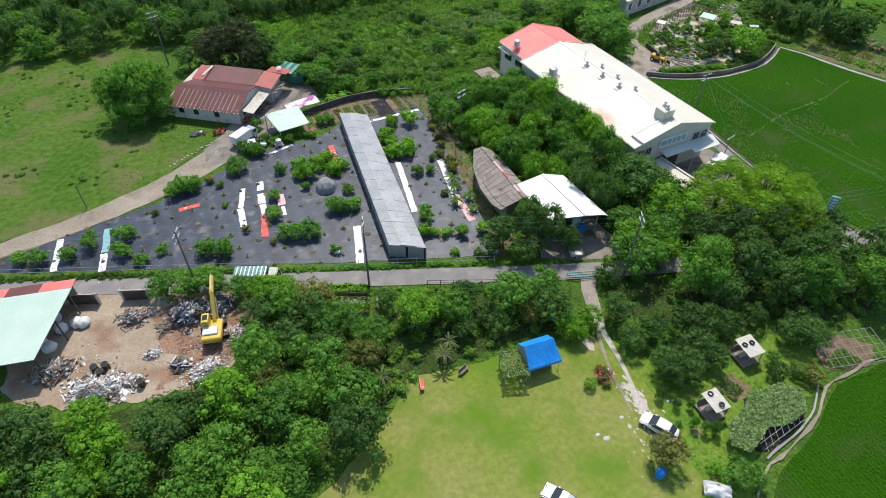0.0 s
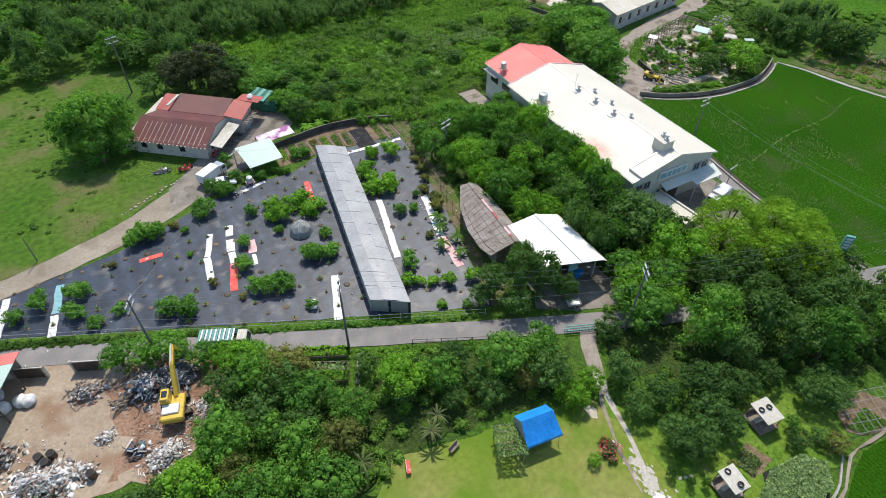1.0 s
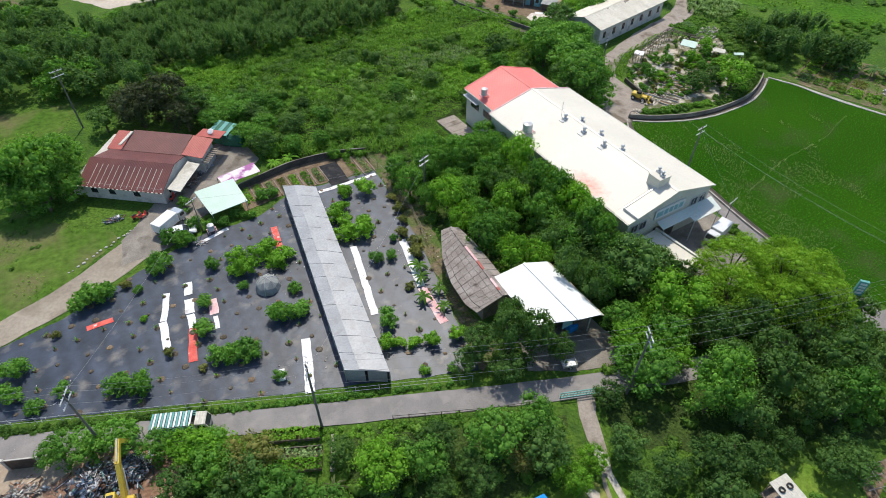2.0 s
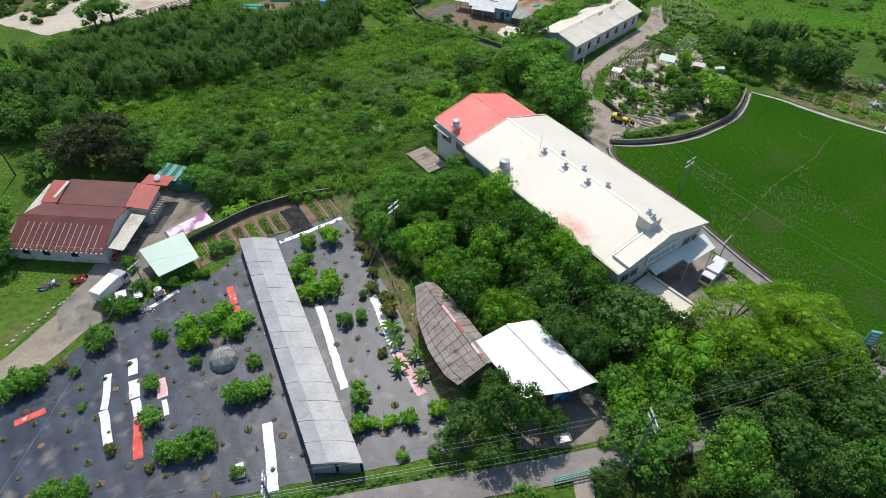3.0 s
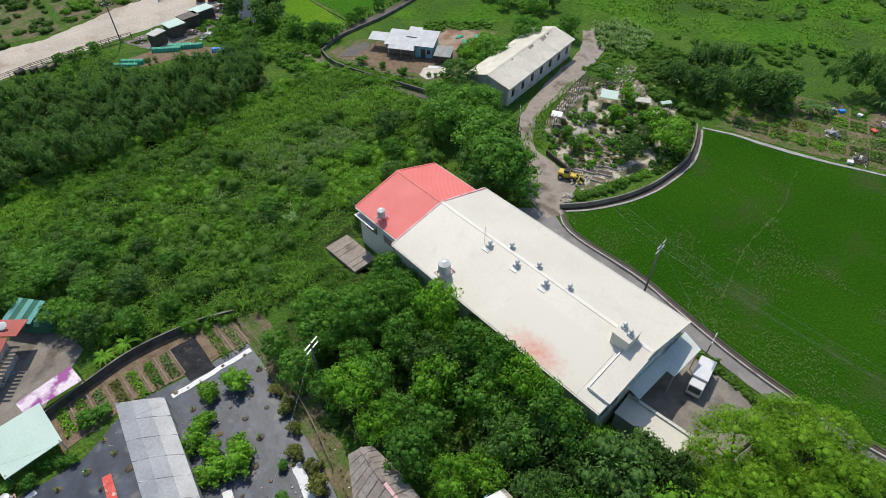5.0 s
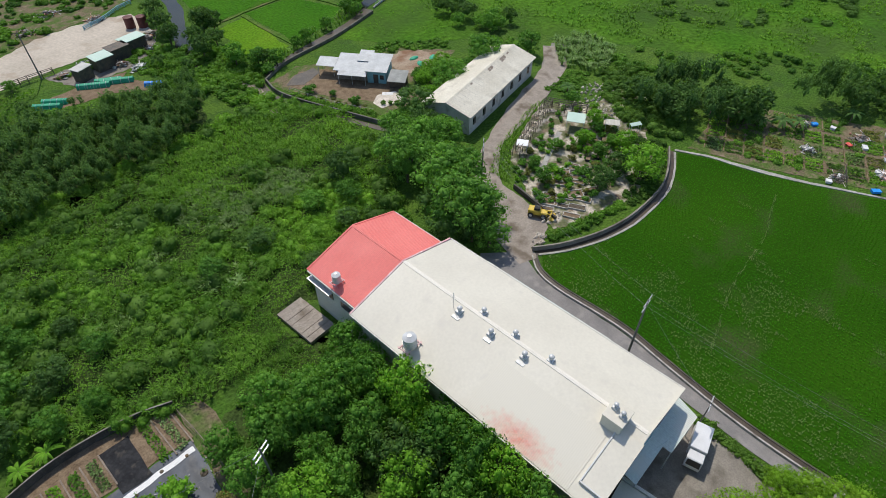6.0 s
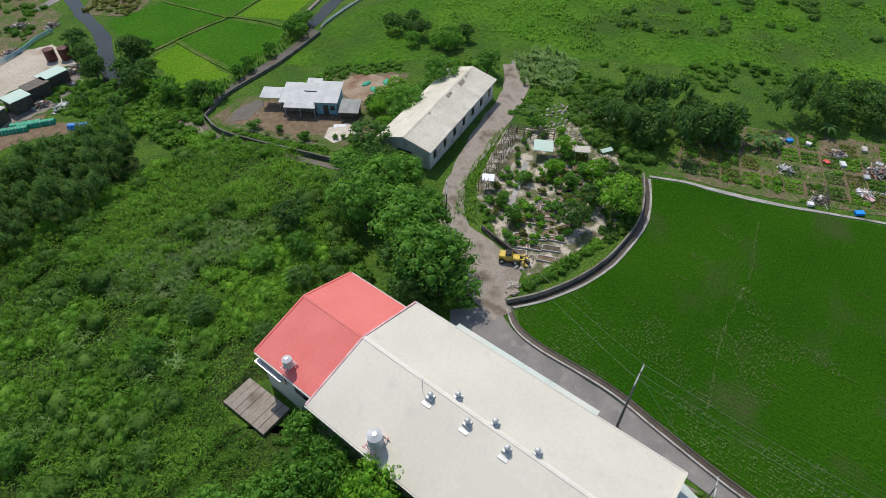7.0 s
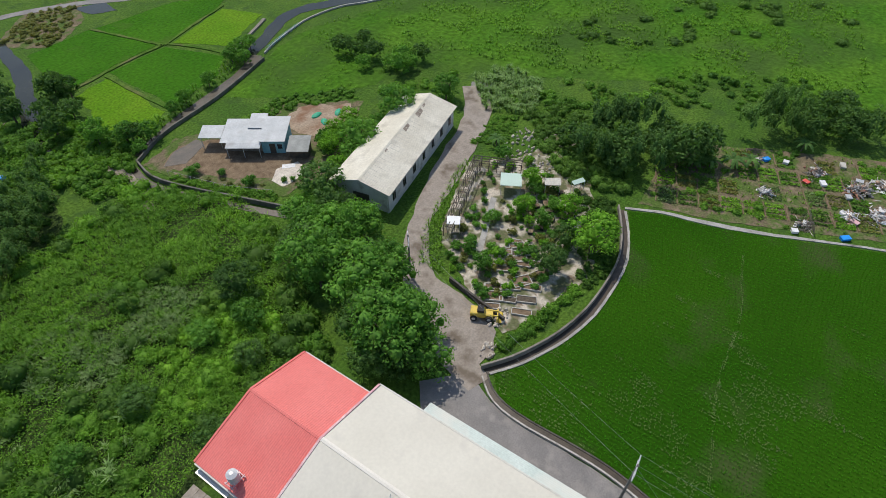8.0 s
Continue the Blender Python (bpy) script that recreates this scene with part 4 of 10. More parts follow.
def warehouse():
    w = thing("warehouse", RX, 77, 0, 0, "long warehouse with cream and red sheet-metal roof", "warehouse")
    x0, x1, rx0, rx1 = 64.3 - RX, 82.0 - RX, 65.3 - RX, 80.6 - RX
    ys, ym, yn = 55.3 - 77, 89.2 - 77, 98.6 - 77
    bm = profile_y(B(), [(x0 + 0.5, 0), (x1 - 0.5, 0), (x1 - 0.5, EZ - 0.1), (0, RZ - 0.2), (x0 + 0.5, EZ - 0.1)], ys + 0.3, ym)
    part("wall", bm, M_CREAM_WALL, w, "cream corrugated sheet wall")
    bm = profile_y(B(), [(rx0 + 0.3, 0), (rx1 - 0.3, 0), (rx1 - 0.3, EZ - 0.1), (0, RZ - 0.25), (rx0 + 0.3, EZ - 0.1)], ym + 0.05, yn - 0.3)
    part("wall", bm, M_CREAM_WALL, w, "cream corrugated sheet wall")
    for name, xa, xb, za, zb, ya, yb, m, lab in (("roof_slope", x0, 0, EZ, RZ, ys, ym, M_CREAM, ""), ("roof_slope", x1, 0, EZ - 0.1, RZ, ys, ym, M_CREAM, ""),
                                               ("roof_slope", rx0, 0, EZ, RZ, ym + 0.02, yn, M_RED, "red sheet roof"), ("roof_slope", rx1, 0, EZ, RZ, ym + 0.02, yn, M_RED, "red sheet roof")):
        bm = B()
        slab(bm, [(xa, ya, za), (xb, ya, zb), (xb, yb, zb), (xa, yb, za)], 0.1)
        bmesh.ops.recalc_face_normals(bm, faces=bm.faces)
        part(name, bm, m, w, lab)
    for ya, yb, m in ((ys - 0.02, ym + 0.1, M_CREAM), (ym + 0.12, yn + 0.03, M_RED)):
        bm = B()
        for s in (-1, 1):
            slab(bm, [(0, ya, RZ + 0.06), (s * 0.24, ya, RZ + 0.0), (s * 0.24, yb, RZ + 0.0), (0, yb, RZ + 0.06)], 0.05)
        bmesh.ops.recalc_face_normals(bm, faces=bm.faces)
        part("ridge_cap", bm, M_RED if m is M_RED else M_RIDGE, w)
    # verge trim between the two roofs, and along the gables
    for yy, m, xa, xb in ((ym - 0.12, M_BANNER_PINK, x0, x1), (yn, M_RED, rx0, rx1), (ys - 0.05, M_CREAM, x0, x1)):
        bm = B()
        for xe in (xa, xb):
            slab(bm, [(xe, yy, EZ + 0.06), (0, yy, RZ + 0.08), (0, yy + 0.22, RZ + 0.08), (xe, yy + 0.22, EZ + 0.06)], 0.2)
        bmesh.ops.recalc_face_normals(bm, faces=bm.faces)
        part("verge_trim", bm, m, w)
    for xe, ya, yb in ((x0 - 0.06, ys, ym), (x1 + 0.06, ys, ym), (rx0 - 0.06, ym, yn), (rx1 + 0.06, ym, yn)):
        bm = box(B(), xe - 0.09, xe + 0.09, ya, yb, EZ - 0.25, EZ - 0.06)
        part("gutter", bm, M_CREAM_WALL, w)
    # raised front piece of the roof
    bm = B()
    xw, xe = x0 + 1.4, -1.3
    za, zb = EZ + (xw - x0) * (RZ - EZ) / -x0 + 0.28, EZ + (xe - x0) * (RZ - EZ) / -x0 + 0.28
    slab(bm, [(xw, ys - 0.2, za), (xe, ys - 0.2, zb), (xe, ys + 2.45, zb), (xw, ys + 2.45, za)], 0.3)
    bmesh.ops.recalc_face_normals(bm, faces=bm.faces)
    part("front_roof", bm, M_CREAM, w)
    bm = B()
    slab(bm, [(xw - 0.12, ys + 2.46, za + 0.1), (xe, ys + 2.46, zb + 0.1), (xe, ys + 2.6, zb + 0.1), (xw - 0.12, ys + 2.6, za + 0.1)], 0.4)
    slab(bm, [(xw - 0.14, ys - 0.2, za + 0.1), (xw - 0.01, ys - 0.2, za + 0.1), (xw - 0.01, ys + 2.45, za + 0.1), (xw - 0.14, ys + 2.45, za + 0.1)], 0.4)
    bmesh.ops.recalc_face_normals(bm, faces=bm.faces)
    part("front_roof_rim", bm, M_STEEL, w)
    # rooftop cabin with two ventilators
    cab = thing("rooftop_cabin", 72.4, 58.5, RZ - 0.9, 0, "cream sheet-metal cabin on the warehouse roof", "roof cabin")
    part("cabin_body", box(B(), -1.1, 1.1, -1.05, 1.05, -0.3, 2.1), M_CREAM, cab)
    part("cabin_roof", box(B(), -1.2, 1.2, -1.15, 1.15, 2.1, 2.22, bevel=0.03), M_CREAM, cab)
    vent(cab, -0.1, -0.5, 2.35, 0.8)
    vent(cab, 0.25, 0.5, 2.35, 0.8)
    for x, y in ((72.2, 78.8), (73.9, 76.6), (72.2, 74.15), (73.8, 72.0), (72.3, 69.6), (73.8, 67.2)):
        vent(w, x - RX, y - 77, RZ - abs(x - RX) * 0.25)
        if x < RX:
            part("vent_flashing", box(B(), x - RX - 1.0, x - RX - 0.4, y - 77.6, y - 76.6, RZ - abs(x - RX) * 0.25 - 0.35, RZ - abs(x - RX) * 0.25 - 0.14), M_STEEL, w)
    # front: sign, windows, gate
    f = ys - 0.02
    for a in (-7.3, -5.6, 5.0, 6.8):
        win = part("window", box(B(), a - 0.6, a + 0.6, f + 0.2, f + 0.32, 4.6, 5.9), M_GLASS, w)
        bm = B()
        box(bm, a - 0.68, a + 0.68, f + 0.16, f + 0.3, 5.9, 5.98)
        box(bm, a - 0.68, a + 0.68, f + 0.12, f + 0.3, 4.5, 4.6)
        box(bm, a - 0.68, a - 0.6, f + 0.16, f + 0.3, 4.6, 5.9)
        box(bm, a + 0.6, a + 0.68, f + 0.16, f + 0.3, 4.6, 5.9)
        box(bm, a - 0.03, a + 0.03, f + 0.16, f + 0.3, 4.6, 5.9)
        part("window_frame", bm, M_STEEL, win)
    sg = part("sign_board", box(B(), -3.4, 2.6, f + 0.1, f + 0.26, 5.2, 6.9), M_BANNER_WHITE, w, "white sign board with teal bars for lettering")
    for k, (a, b) in enumerate(((-3.1, -1.9), (-1.6, -0.9), (-0.6, 0.1), (0.4, 1.1), (1.4, 2.2))):
        part("sign_bar", box(B(), a, b, f + 0.05, f + 0.1, 5.6, 6.5), M_PALEBLUE, sg)
    part("gate", box(B(), -2.6, 2.2, f + 0.22, f + 0.3, 0, 3.2), M_DARKSTEEL, w, "dark open roller gate")
    # canopy over the front
    can = thing("front_canopy", 78.4, 54.0, 0, 0, "pale white corrugated canopy over the warehouse gate", "canopy")
    bm = B()
    slab(bm, [(-7.6, 1.5, 4.5), (4.1, 1.5, 4.5), (3.5, -1.1, 4.1), (-2.1, -1.0, 4.0), (-2.1, 0.0, 4.1), (-7.6, 0.0, 4.1)], 0.1)
    bmesh.ops.recalc_face_normals(bm, faces=bm.faces)
    part("canopy_sheet", bm, M_CANOPY, can)
    for x, y in ((-7.4, 0.1), (-2.0, -0.9), (3.3, -1.0)):
        part("post", tube(B(), (x, y, 0.05), (x, y, 3.98), 0.07, seg=8), M_STEEL, can)
    # lean-to roof along the lane
    lt = thing("side_lean_to", 82.9, 75, 0, 0, "pale mint lean-to roof along the warehouse wall", "lean-to")
    bm = B()
    slab(bm, [(-1.2, -9.7, 4.4), (1.9, -9.7, 3.6), (1.9, 9.6, 3.6), (-1.2, 9.6, 4.4)], 0.08)
    bmesh.ops.recalc_face_normals(bm, faces=bm.faces)
    part("roof_sheet", bm, M_CANOPY, lt)
    for k in range(6):
        part("post", tube(B(), (1.75, -9.4 + k * 3.7, 0), (1.75, -9.4 + k * 3.7, 3.62), 0.06, seg=8), M_STEEL, lt)
    # low annex at the front corner
    an = thing("front_annex", 70.1, 51.8, 0, 5, "low annex with a pale cream sheet roof", "annex")
    part("wall", box(B(), -1.5, 1.0, -4.0, 3.4, 0, 2.9), M_CREAM_WALL, an)
    part("roof", box(B(), -1.75, 1.05, -4.3, 3.5, 2.9, 3.05, bevel=0.02), M_CREAM, an)
    part("parapet", box(B(), 1.06, 1.4, -4.3, 3.5, 0, 3.3), M_CREAM_WALL, an)
    # west wall windows and door
    for y in (91.5, 95.5):
        win = part("window", box(B(), rx0 + 0.2, rx0 + 0.34, y - 77 - 1.2, y - 77 + 1.2, 4.3, 5.7), M_GLASS, w)
        part("window_frame", box(B(), rx0 + 0.12, rx0 + 0.3, y - 77 - 1.3, y - 77 + 1.3, 5.7, 5.85), M_STEEL, win)
    part("awning", box(B(), rx0 - 0.55, rx0 + 0.3, 94.0 - 77, 98.4 - 77, 5.9, 6.0), M_STEEL, w, "long metal awning over the upper windows")
    st = part("worn_patch", slab(B(), [(-0.9, -6.5, -0.225), (5.4, -6.5, 1.35), (5.4, 6.5, 1.35), (-0.9, 6.5, -0.225)], 0.012), M_STAIN, w, "cloudy reddish worn patch on the cream roof")
    st.location = (65.25 - RX, 64.8 - 77, EZ + 0.2375 + 0.04)
    bm = B()
    tube(bm, (72.2 - RX, 79.8 - 77, RZ - 0.5), (72.2 - RX, 79.8 - 77, RZ + 2.3), 0.03, seg=6)
    for k in range(4):
        tube(bm, (71.9 - RX, 79.8 - 77, RZ + 1.0 + 0.35 * k), (72.5 - RX, 79.8 - 77, RZ + 1.0 + 0.35 * k), 0.015, seg=5)
    part("antenna", bm, M_STEEL, w)
    tank(66.2, 93.7, 7.75, 0.55, 1.25, "small stainless water tank on the red roof")
    tank(65.6, 80.3, 7.8, 0.8, 1.5, "stainless water tank on a faded red stand")
    pl = thing("loading_platform", 62.6, 97.3, 0, 2, "weathered concrete platform beside the warehouse", "platform")
    for k in range(7):
        part("plank", box(B(), -2.0, 2.0, -3.5 + k, -3.5 + k + 0.96, 0.0, 0.55 + 0.02 * (k % 3), bevel=0.02), M_LANE, pl)


warehouse()


# ---- farm buildings ----
def gable_hall(e, lx, wy, eave, ridge, wall_m, roof_m, over=0.5, roof_label="", windows=0, wz=1.6, wh=1.1, ww=0.8, door=None):
    """Walls, two roof slopes, ridge cap and windows of a hall whose ridge runs along x."""
    hx, hy = lx / 2, wy / 2
    bm = B()
    a = [bm.verts.new((-hx, y, z)) for y, z in ((-hy, 0), (hy, 0), (hy, eave), (0, ridge - 0.15), (-hy, eave))]
    b = [bm.verts.new((hx, y, z)) for y, z in ((-hy, 0), (hy, 0), (hy, eave), (0, ridge - 0.15), (-hy, eave))]
    bm.faces.new(a), bm.faces.new(b[::-1])
    for i in range(5):
        j = (i + 1) % 5
        bm.faces.new((a[i], b[i], b[j], a[j]))
    bmesh.ops.recalc_face_normals(bm, faces=bm.faces)
    part("wall", bm, wall_m, e)
    dz = (ridge - eave) / hy * over
    for s in (-1, 1):
        bm = B()
        slab(bm, [(-hx - over, s * (hy + over), eave - dz + 0.05), (hx + over, s * (hy + over), eave - dz + 0.05), (hx + over, 0, ridge), (-hx - over, 0, ridge)], 0.09)
        bmesh.ops.recalc_face_normals(bm, faces=bm.faces)
        part("roof_slope", bm, roof_m, e, roof_label)
        for k in range(windows):
            x = -hx + lx * (k + 0.5) / windows
            win = part("window", box(B(), x - ww / 2, x + ww / 2, s * hy - 0.03 if s < 0 else hy - 0.05, s * hy + 0.05 if s < 0 else hy + 0.03, wz, wz + wh), M_GLASS, e)
            bm = B()
            y = s * (hy + 0.05)
            box(bm, x - ww / 2 - 0.06, x + ww / 2 + 0.06, y - 0.05, y + 0.05, wz - 0.08, wz)
            box(bm, x - ww / 2 - 0.06, x + ww / 2 + 0.06, y - 0.04, y + 0.04, wz + wh, wz + wh + 0.06)
            box(bm, x - 0.025, x + 0.025, y - 0.03, y + 0.03, wz, wz + wh)
            part("window_frame", bm, M_WOOD, win)
    bm = B()
    for s in (-1, 1):
        slab(bm, [(-hx - over, s * 0.3, ridge - 0.05), (hx + over, s * 0.3, ridge - 0.05), (hx + over, 0, ridge + 0.07), (-hx - over, 0, ridge + 0.07)], 0.05)
    bmesh.ops.recalc_face_normals(bm, faces=bm.faces)
    part("ridge_cap", bm, roof_m, e)


# long shed beyond the warehouse
e = thing("long_shed", 121.9, 117.3, 0, 11, "long pale shed with a weathered sheet roof", "shed")
gable_hall(e, 26.2, 9.6, 4.1, 5.5, M_PLASTER, M_SHEDROOF, 0.5, windows=7, wz=1.5, wh=1.4, ww=1.0)
for k, (x, l, d) in enumerate(((1.2, 2.2, 0.7), (6.0, 2.6, 0.9), (9.0, 1.2, 0.4), (-5.5, 1.0, 0.3))):
    part("roof_patch", slab(B(), [(x, -0.35 - d, 5.42 - d * 0.29), (x + l * 0.8, -0.35 - d * 0.8, 5.42 - d * 0.24), (x + l, -0.33, 5.43), (x + 0.3, -0.33, 5.43)], 0.05), M_WOOD, e, "dark torn patch beside the ridge")
for k in range(26):
    x = -13.3 + k * 1.03
    part("sheet_lap", slab(B(), [(x, -5.25, 3.99), (x + 0.07, -5.25, 3.99), (x + 0.07, -0.34, 5.43), (x, -0.34, 5.43)], 0.03), M_OLDSHEET, e)
part("gable_door", box(B(), -13.18, -13.06, -1.4, 1.4, 0, 2.6), M_DARKSTEEL, e)
for y in (-4.6, 4.6):
    part("downpipe", tube(B(), (-13.2, y, 0), (-13.2, y, 4.0), 0.07, seg=6), M_STEEL, e)

# white shed beside the road
e = thing("white_roofed_shed", 48.4, 53.2, 0, -90, "open shed with a bright white sheet roof", "shed")
for pts in ([(-5.8, -4.2, 4.0), (3.5, -4.2, 4.0), (6.3, 0.1, 5.3), (-4.9, 0.1, 5.3)], [(-4.9, 0.1, 5.3), (6.3, 0.1, 5.3), (6.6, 3.6, 4.4), (-4.2, 3.6, 4.4)]):
    bm = B()
    slab(bm, pts, 0.08)
    bmesh.ops.recalc_face_normals(bm, faces=bm.faces)
    part("roof_slope", bm, M_WHITE, e)
part("ridge_cap", box(B(), -4.9, 6.3, -0.1, 0.3, 5.28, 5.36), M_WHITE, e)
part("side_trim", slab(B(), [(6.62, 3.4, 4.42), (6.62, 4.2, 3.9), (-4.2, 4.2, 3.9), (-4.2, 3.62, 4.42)], 0.08), M_OLDSHEET, e, "pale side trim")
for x, y in ((-5.2, -3.8), (-1, -3.8), (3.2, -3.8), (-4.4, 3.3), (0, 3.3), (5.4, 3.3)):
    part("post", tube(B(), (x, y, 0), (x, y, 4.1), 0.09), M_STEEL, e)
part("back_wall", box(B(), -4.9, -4.75, -3.5, 3.1, 0, 4.0), M_PALEBLUE, e, "pale blue sheet wall")
part("side_wall", box(B(), -4.0, 1.5, 3.2, 3.3, 0, 3.9), M_PALEBLUE, e, "pale blue sheet wall")
part("gable_board", box(B(), 5.35, 5.5, 0.2, 3.5, 3.3, 4.25), M_DARKSTEEL, e)
part("gable_panel", box(B(), 5.0, 5.1, -1.2, 1.6, 2.9, 4.2), M_PALEBLUE, e)

for x, y, w, d, h, m in ((3.6, -2.2, 1.4, 1.0, 1.3, M_PVC), (2.2, 0.4, 1.8, 1.2, 0.9, M_DARKSTEEL), (4.2, 1.6, 1.0, 1.4, 1.1, M_BLUE), (1.0, -2.4, 1.2, 1.2, 1.0, M_WOOD)):
    part("stored_crate", box(B(), x - w / 2, x + w / 2, y - d / 2, y + d / 2, 0.07, h, bevel=0.08), m, e)

# mint carport, printed banner awning
e = thing("carport", 18.7, 96.5, 0, 3, "carport with a pale mint sheet roof", "carport")
bm = B()
slab(bm, [(-2.9, -3.2, 2.1), (2.9, -3.0, 2.1), (2.9, 3.2, 2.5), (-3.4, 3.2, 2.5)], 0.1)
bmesh.ops.recalc_face_normals(bm, faces=bm.faces)
part("roof_sheet", bm, M_MINT, e)
for x in (-2.7, 2.7):
    for y in (-2.8, 2.9):
        part("post", tube(B(), (x, y, 0), (x, y, 2.3), 0.06), M_STEEL, e)
e = thing("banner_awning", 22.8, 101.2, 0, 4, "awning made of a purple and white printed banner", "awning")
bm = B()
slab(bm, [(-3.2, -1.3, 2.0), (3.1, -1.4, 2.1), (3.0, 1.4, 2.3), (-3.4, 0.9, 2.2)], 0.04)
bmesh.ops.recalc_face_normals(bm, faces=bm.faces)
part("banner", bm, M_BANNER_PURPLE, e)
for x in (-3.4, 3.2):
    for y in (-1.1, 1.1):
        part("post", tube(B(), (x, y, 0), (x, y, 2.1), 0.05), M_DARKSTEEL, e)


def farmhouse():
    """Maroon front wing, a second wing behind it, and red side pieces."""
    e = thing("farmhouse", 9.0, 110.2, 0, -39, "old white farmhouse with maroon and red sheet roofs", "house")
    part("wall", box(B(), -7.0, 6.6, -5.2, 3.6, 0, 3.0), M_PLASTER, e)
    for pts, m, lab in (([(-7.4, -5.9, 2.75), (7.0, -5.9, 2.75), (7.0, -0.6, 4.6), (-7.4, -0.6, 4.6)], M_MAROON, ""),
                        ([(-7.0, -0.6, 4.62), (7.0, -0.6, 4.62), (6.6, 3.4, 3.5), (-6.6, 3.4, 3.5)], M_MAROON, ""),
                        ([(-4.6, 3.2, 3.62), (6.0, 3.2, 3.62), (6.0, 8.2, 4.4), (-4.6, 8.2, 4.4)], M_MAROON, ""),
                        ([(-7.4, 3.6, 3.4), (-4.7, 3.6, 3.4), (-4.7, 8.0, 4.2), (-7.4, 8.0, 4.2)], M_REDROOF, "faded red sheet roof"),
                        ([(6.1, 3.3, 3.7), (9.6, 3.3, 3.3), (9.6, 8.2, 3.9), (6.1, 8.2, 4.3)], M_REDROOF, "faded red sheet roof"),
                        ([(6.4, 8.3, 4.2), (10.6, 8.3, 4.0), (10.6, 11.2, 3.6), (6.4, 11.2, 3.8)], M_REDROOF, "faded red sheet roof"),
                        ([(7.1, -4.6, 2.7), (9.2, -4.6, 2.4), (9.2, 2.8, 2.5), (7.1, 2.8, 2.8)], M_OLDSHEET, "pale lean-to sheet"),
                        ([(-9.2, -5.6, 2.5), (-7.5, -5.6, 2.7), (-7.5, 8.6, 3.2), (-9.2, 8.6, 2.8)], M_OLDSHEET, "pale side roof strip")):
        bm = B()
        slab(bm, pts, 0.1)
        bmesh.ops.recalc_face_normals(bm, faces=bm.faces)
        part("roof_slope", bm, m, e, lab)
    part("wall", box(B(), -7.0, 9.2, 3.62, 8.0, 0, 3.2), M_PLASTER, e)
    bm = B()
    a = [bm.verts.new((6.62, y, z)) for y, z in ((-5.2, 3.0), (3.6, 3.0), (3.2, 3.4), (-0.6, 4.45))]
    b = [bm.verts.new((6.4, y, z)) for y, z in ((-5.2, 3.0), (3.6, 3.0), (3.2, 3.4), (-0.6, 4.45))]
    bm.faces.new(a), bm.faces.new(b[::-1])
    for i in range(4):
        bm.faces.new((a[i], b[i], b[(i + 1) % 4], a[(i + 1) % 4]))
    bmesh.ops.recalc_face_normals(bm, faces=bm.faces)
    part("gable", bm, M_PLASTER, e)
    for k in range(13):
        bm = B()
        x = -5.6 + k * 0.92
        slab(bm, [(x, -5.7, 2.9), (x + 0.07, -5.7, 2.9), (x + 0.07, -1.7, 4.29), (x, -1.7, 4.29)], 0.05)
        bmesh.ops.recalc_face_normals(bm, faces=bm.faces)
        part("roof_batten", bm, M_OLDSHEET, e, "pale strip over a sheet joint")
    for k in range(20):
        part("eave_tile_end", box(B(), -7.2 + k * 0.73, -6.9 + k * 0.73, -6.0, -5.86, 2.62, 2.8), M_OLDSHEET, e)
    for x in (-5.2, -2.2, 2.0):
        win = part("window", box(B(), x - 0.5, x + 0.5, -5.26, -5.16, 1.2, 2.2), M_GLASS, e)
        part("window_frame", box(B(), x - 0.56, x + 0.56, -5.3, -5.2, 1.1, 1.2), M_WOOD, win)
    part("window", box(B(), 6.58, 6.66, -3.6, -2.8, 1.1, 2.1), M_GLASS, e)
    part("door", box(B(), 6.58, 6.68, 0.2, 1.2, 0, 2.05), M_WOOD, e)
    part("gutter_pipe", box(B(), -4.9, -4.4, 3.5, 7.6, 4.32, 4.5), M_OLDSHEET, e)
    for k in range(9):
        part("awning_slat", box(B(), 9.3, 10.6, 3.2 + k * 0.55, 3.45 + k * 0.55, 2.5, 2.6), M_WOOD, e)
    bm = B()
    tube(bm, (8.6, 9.6, 3.8), (8.6, 9.6, 4.3), 0.06)
    bmesh.ops.create_uvsphere(bm, u_segments=16, v_segments=8, radius=0.55, matrix=Matrix.Translation((8.6, 9.6, 4.45)) @ Matrix.Rotation(0.5, 4, "X") @ Matrix.Diagonal((1, 1, 0.16, 1)))
    part("satellite_dish", bm, M_BANNER_WHITE, e)
    part("net_shelter", box(B(), 8.8, 12.6, 11.3, 14.0, 0, 2.4, bevel=0.5), M_PVC, e, "dark green shade-net shelter")
    part("low_wall", box(B(), -9.4, -7.2, -4.9, -4.6, 0, 2.2), M_PLASTER, e)


farmhouse()


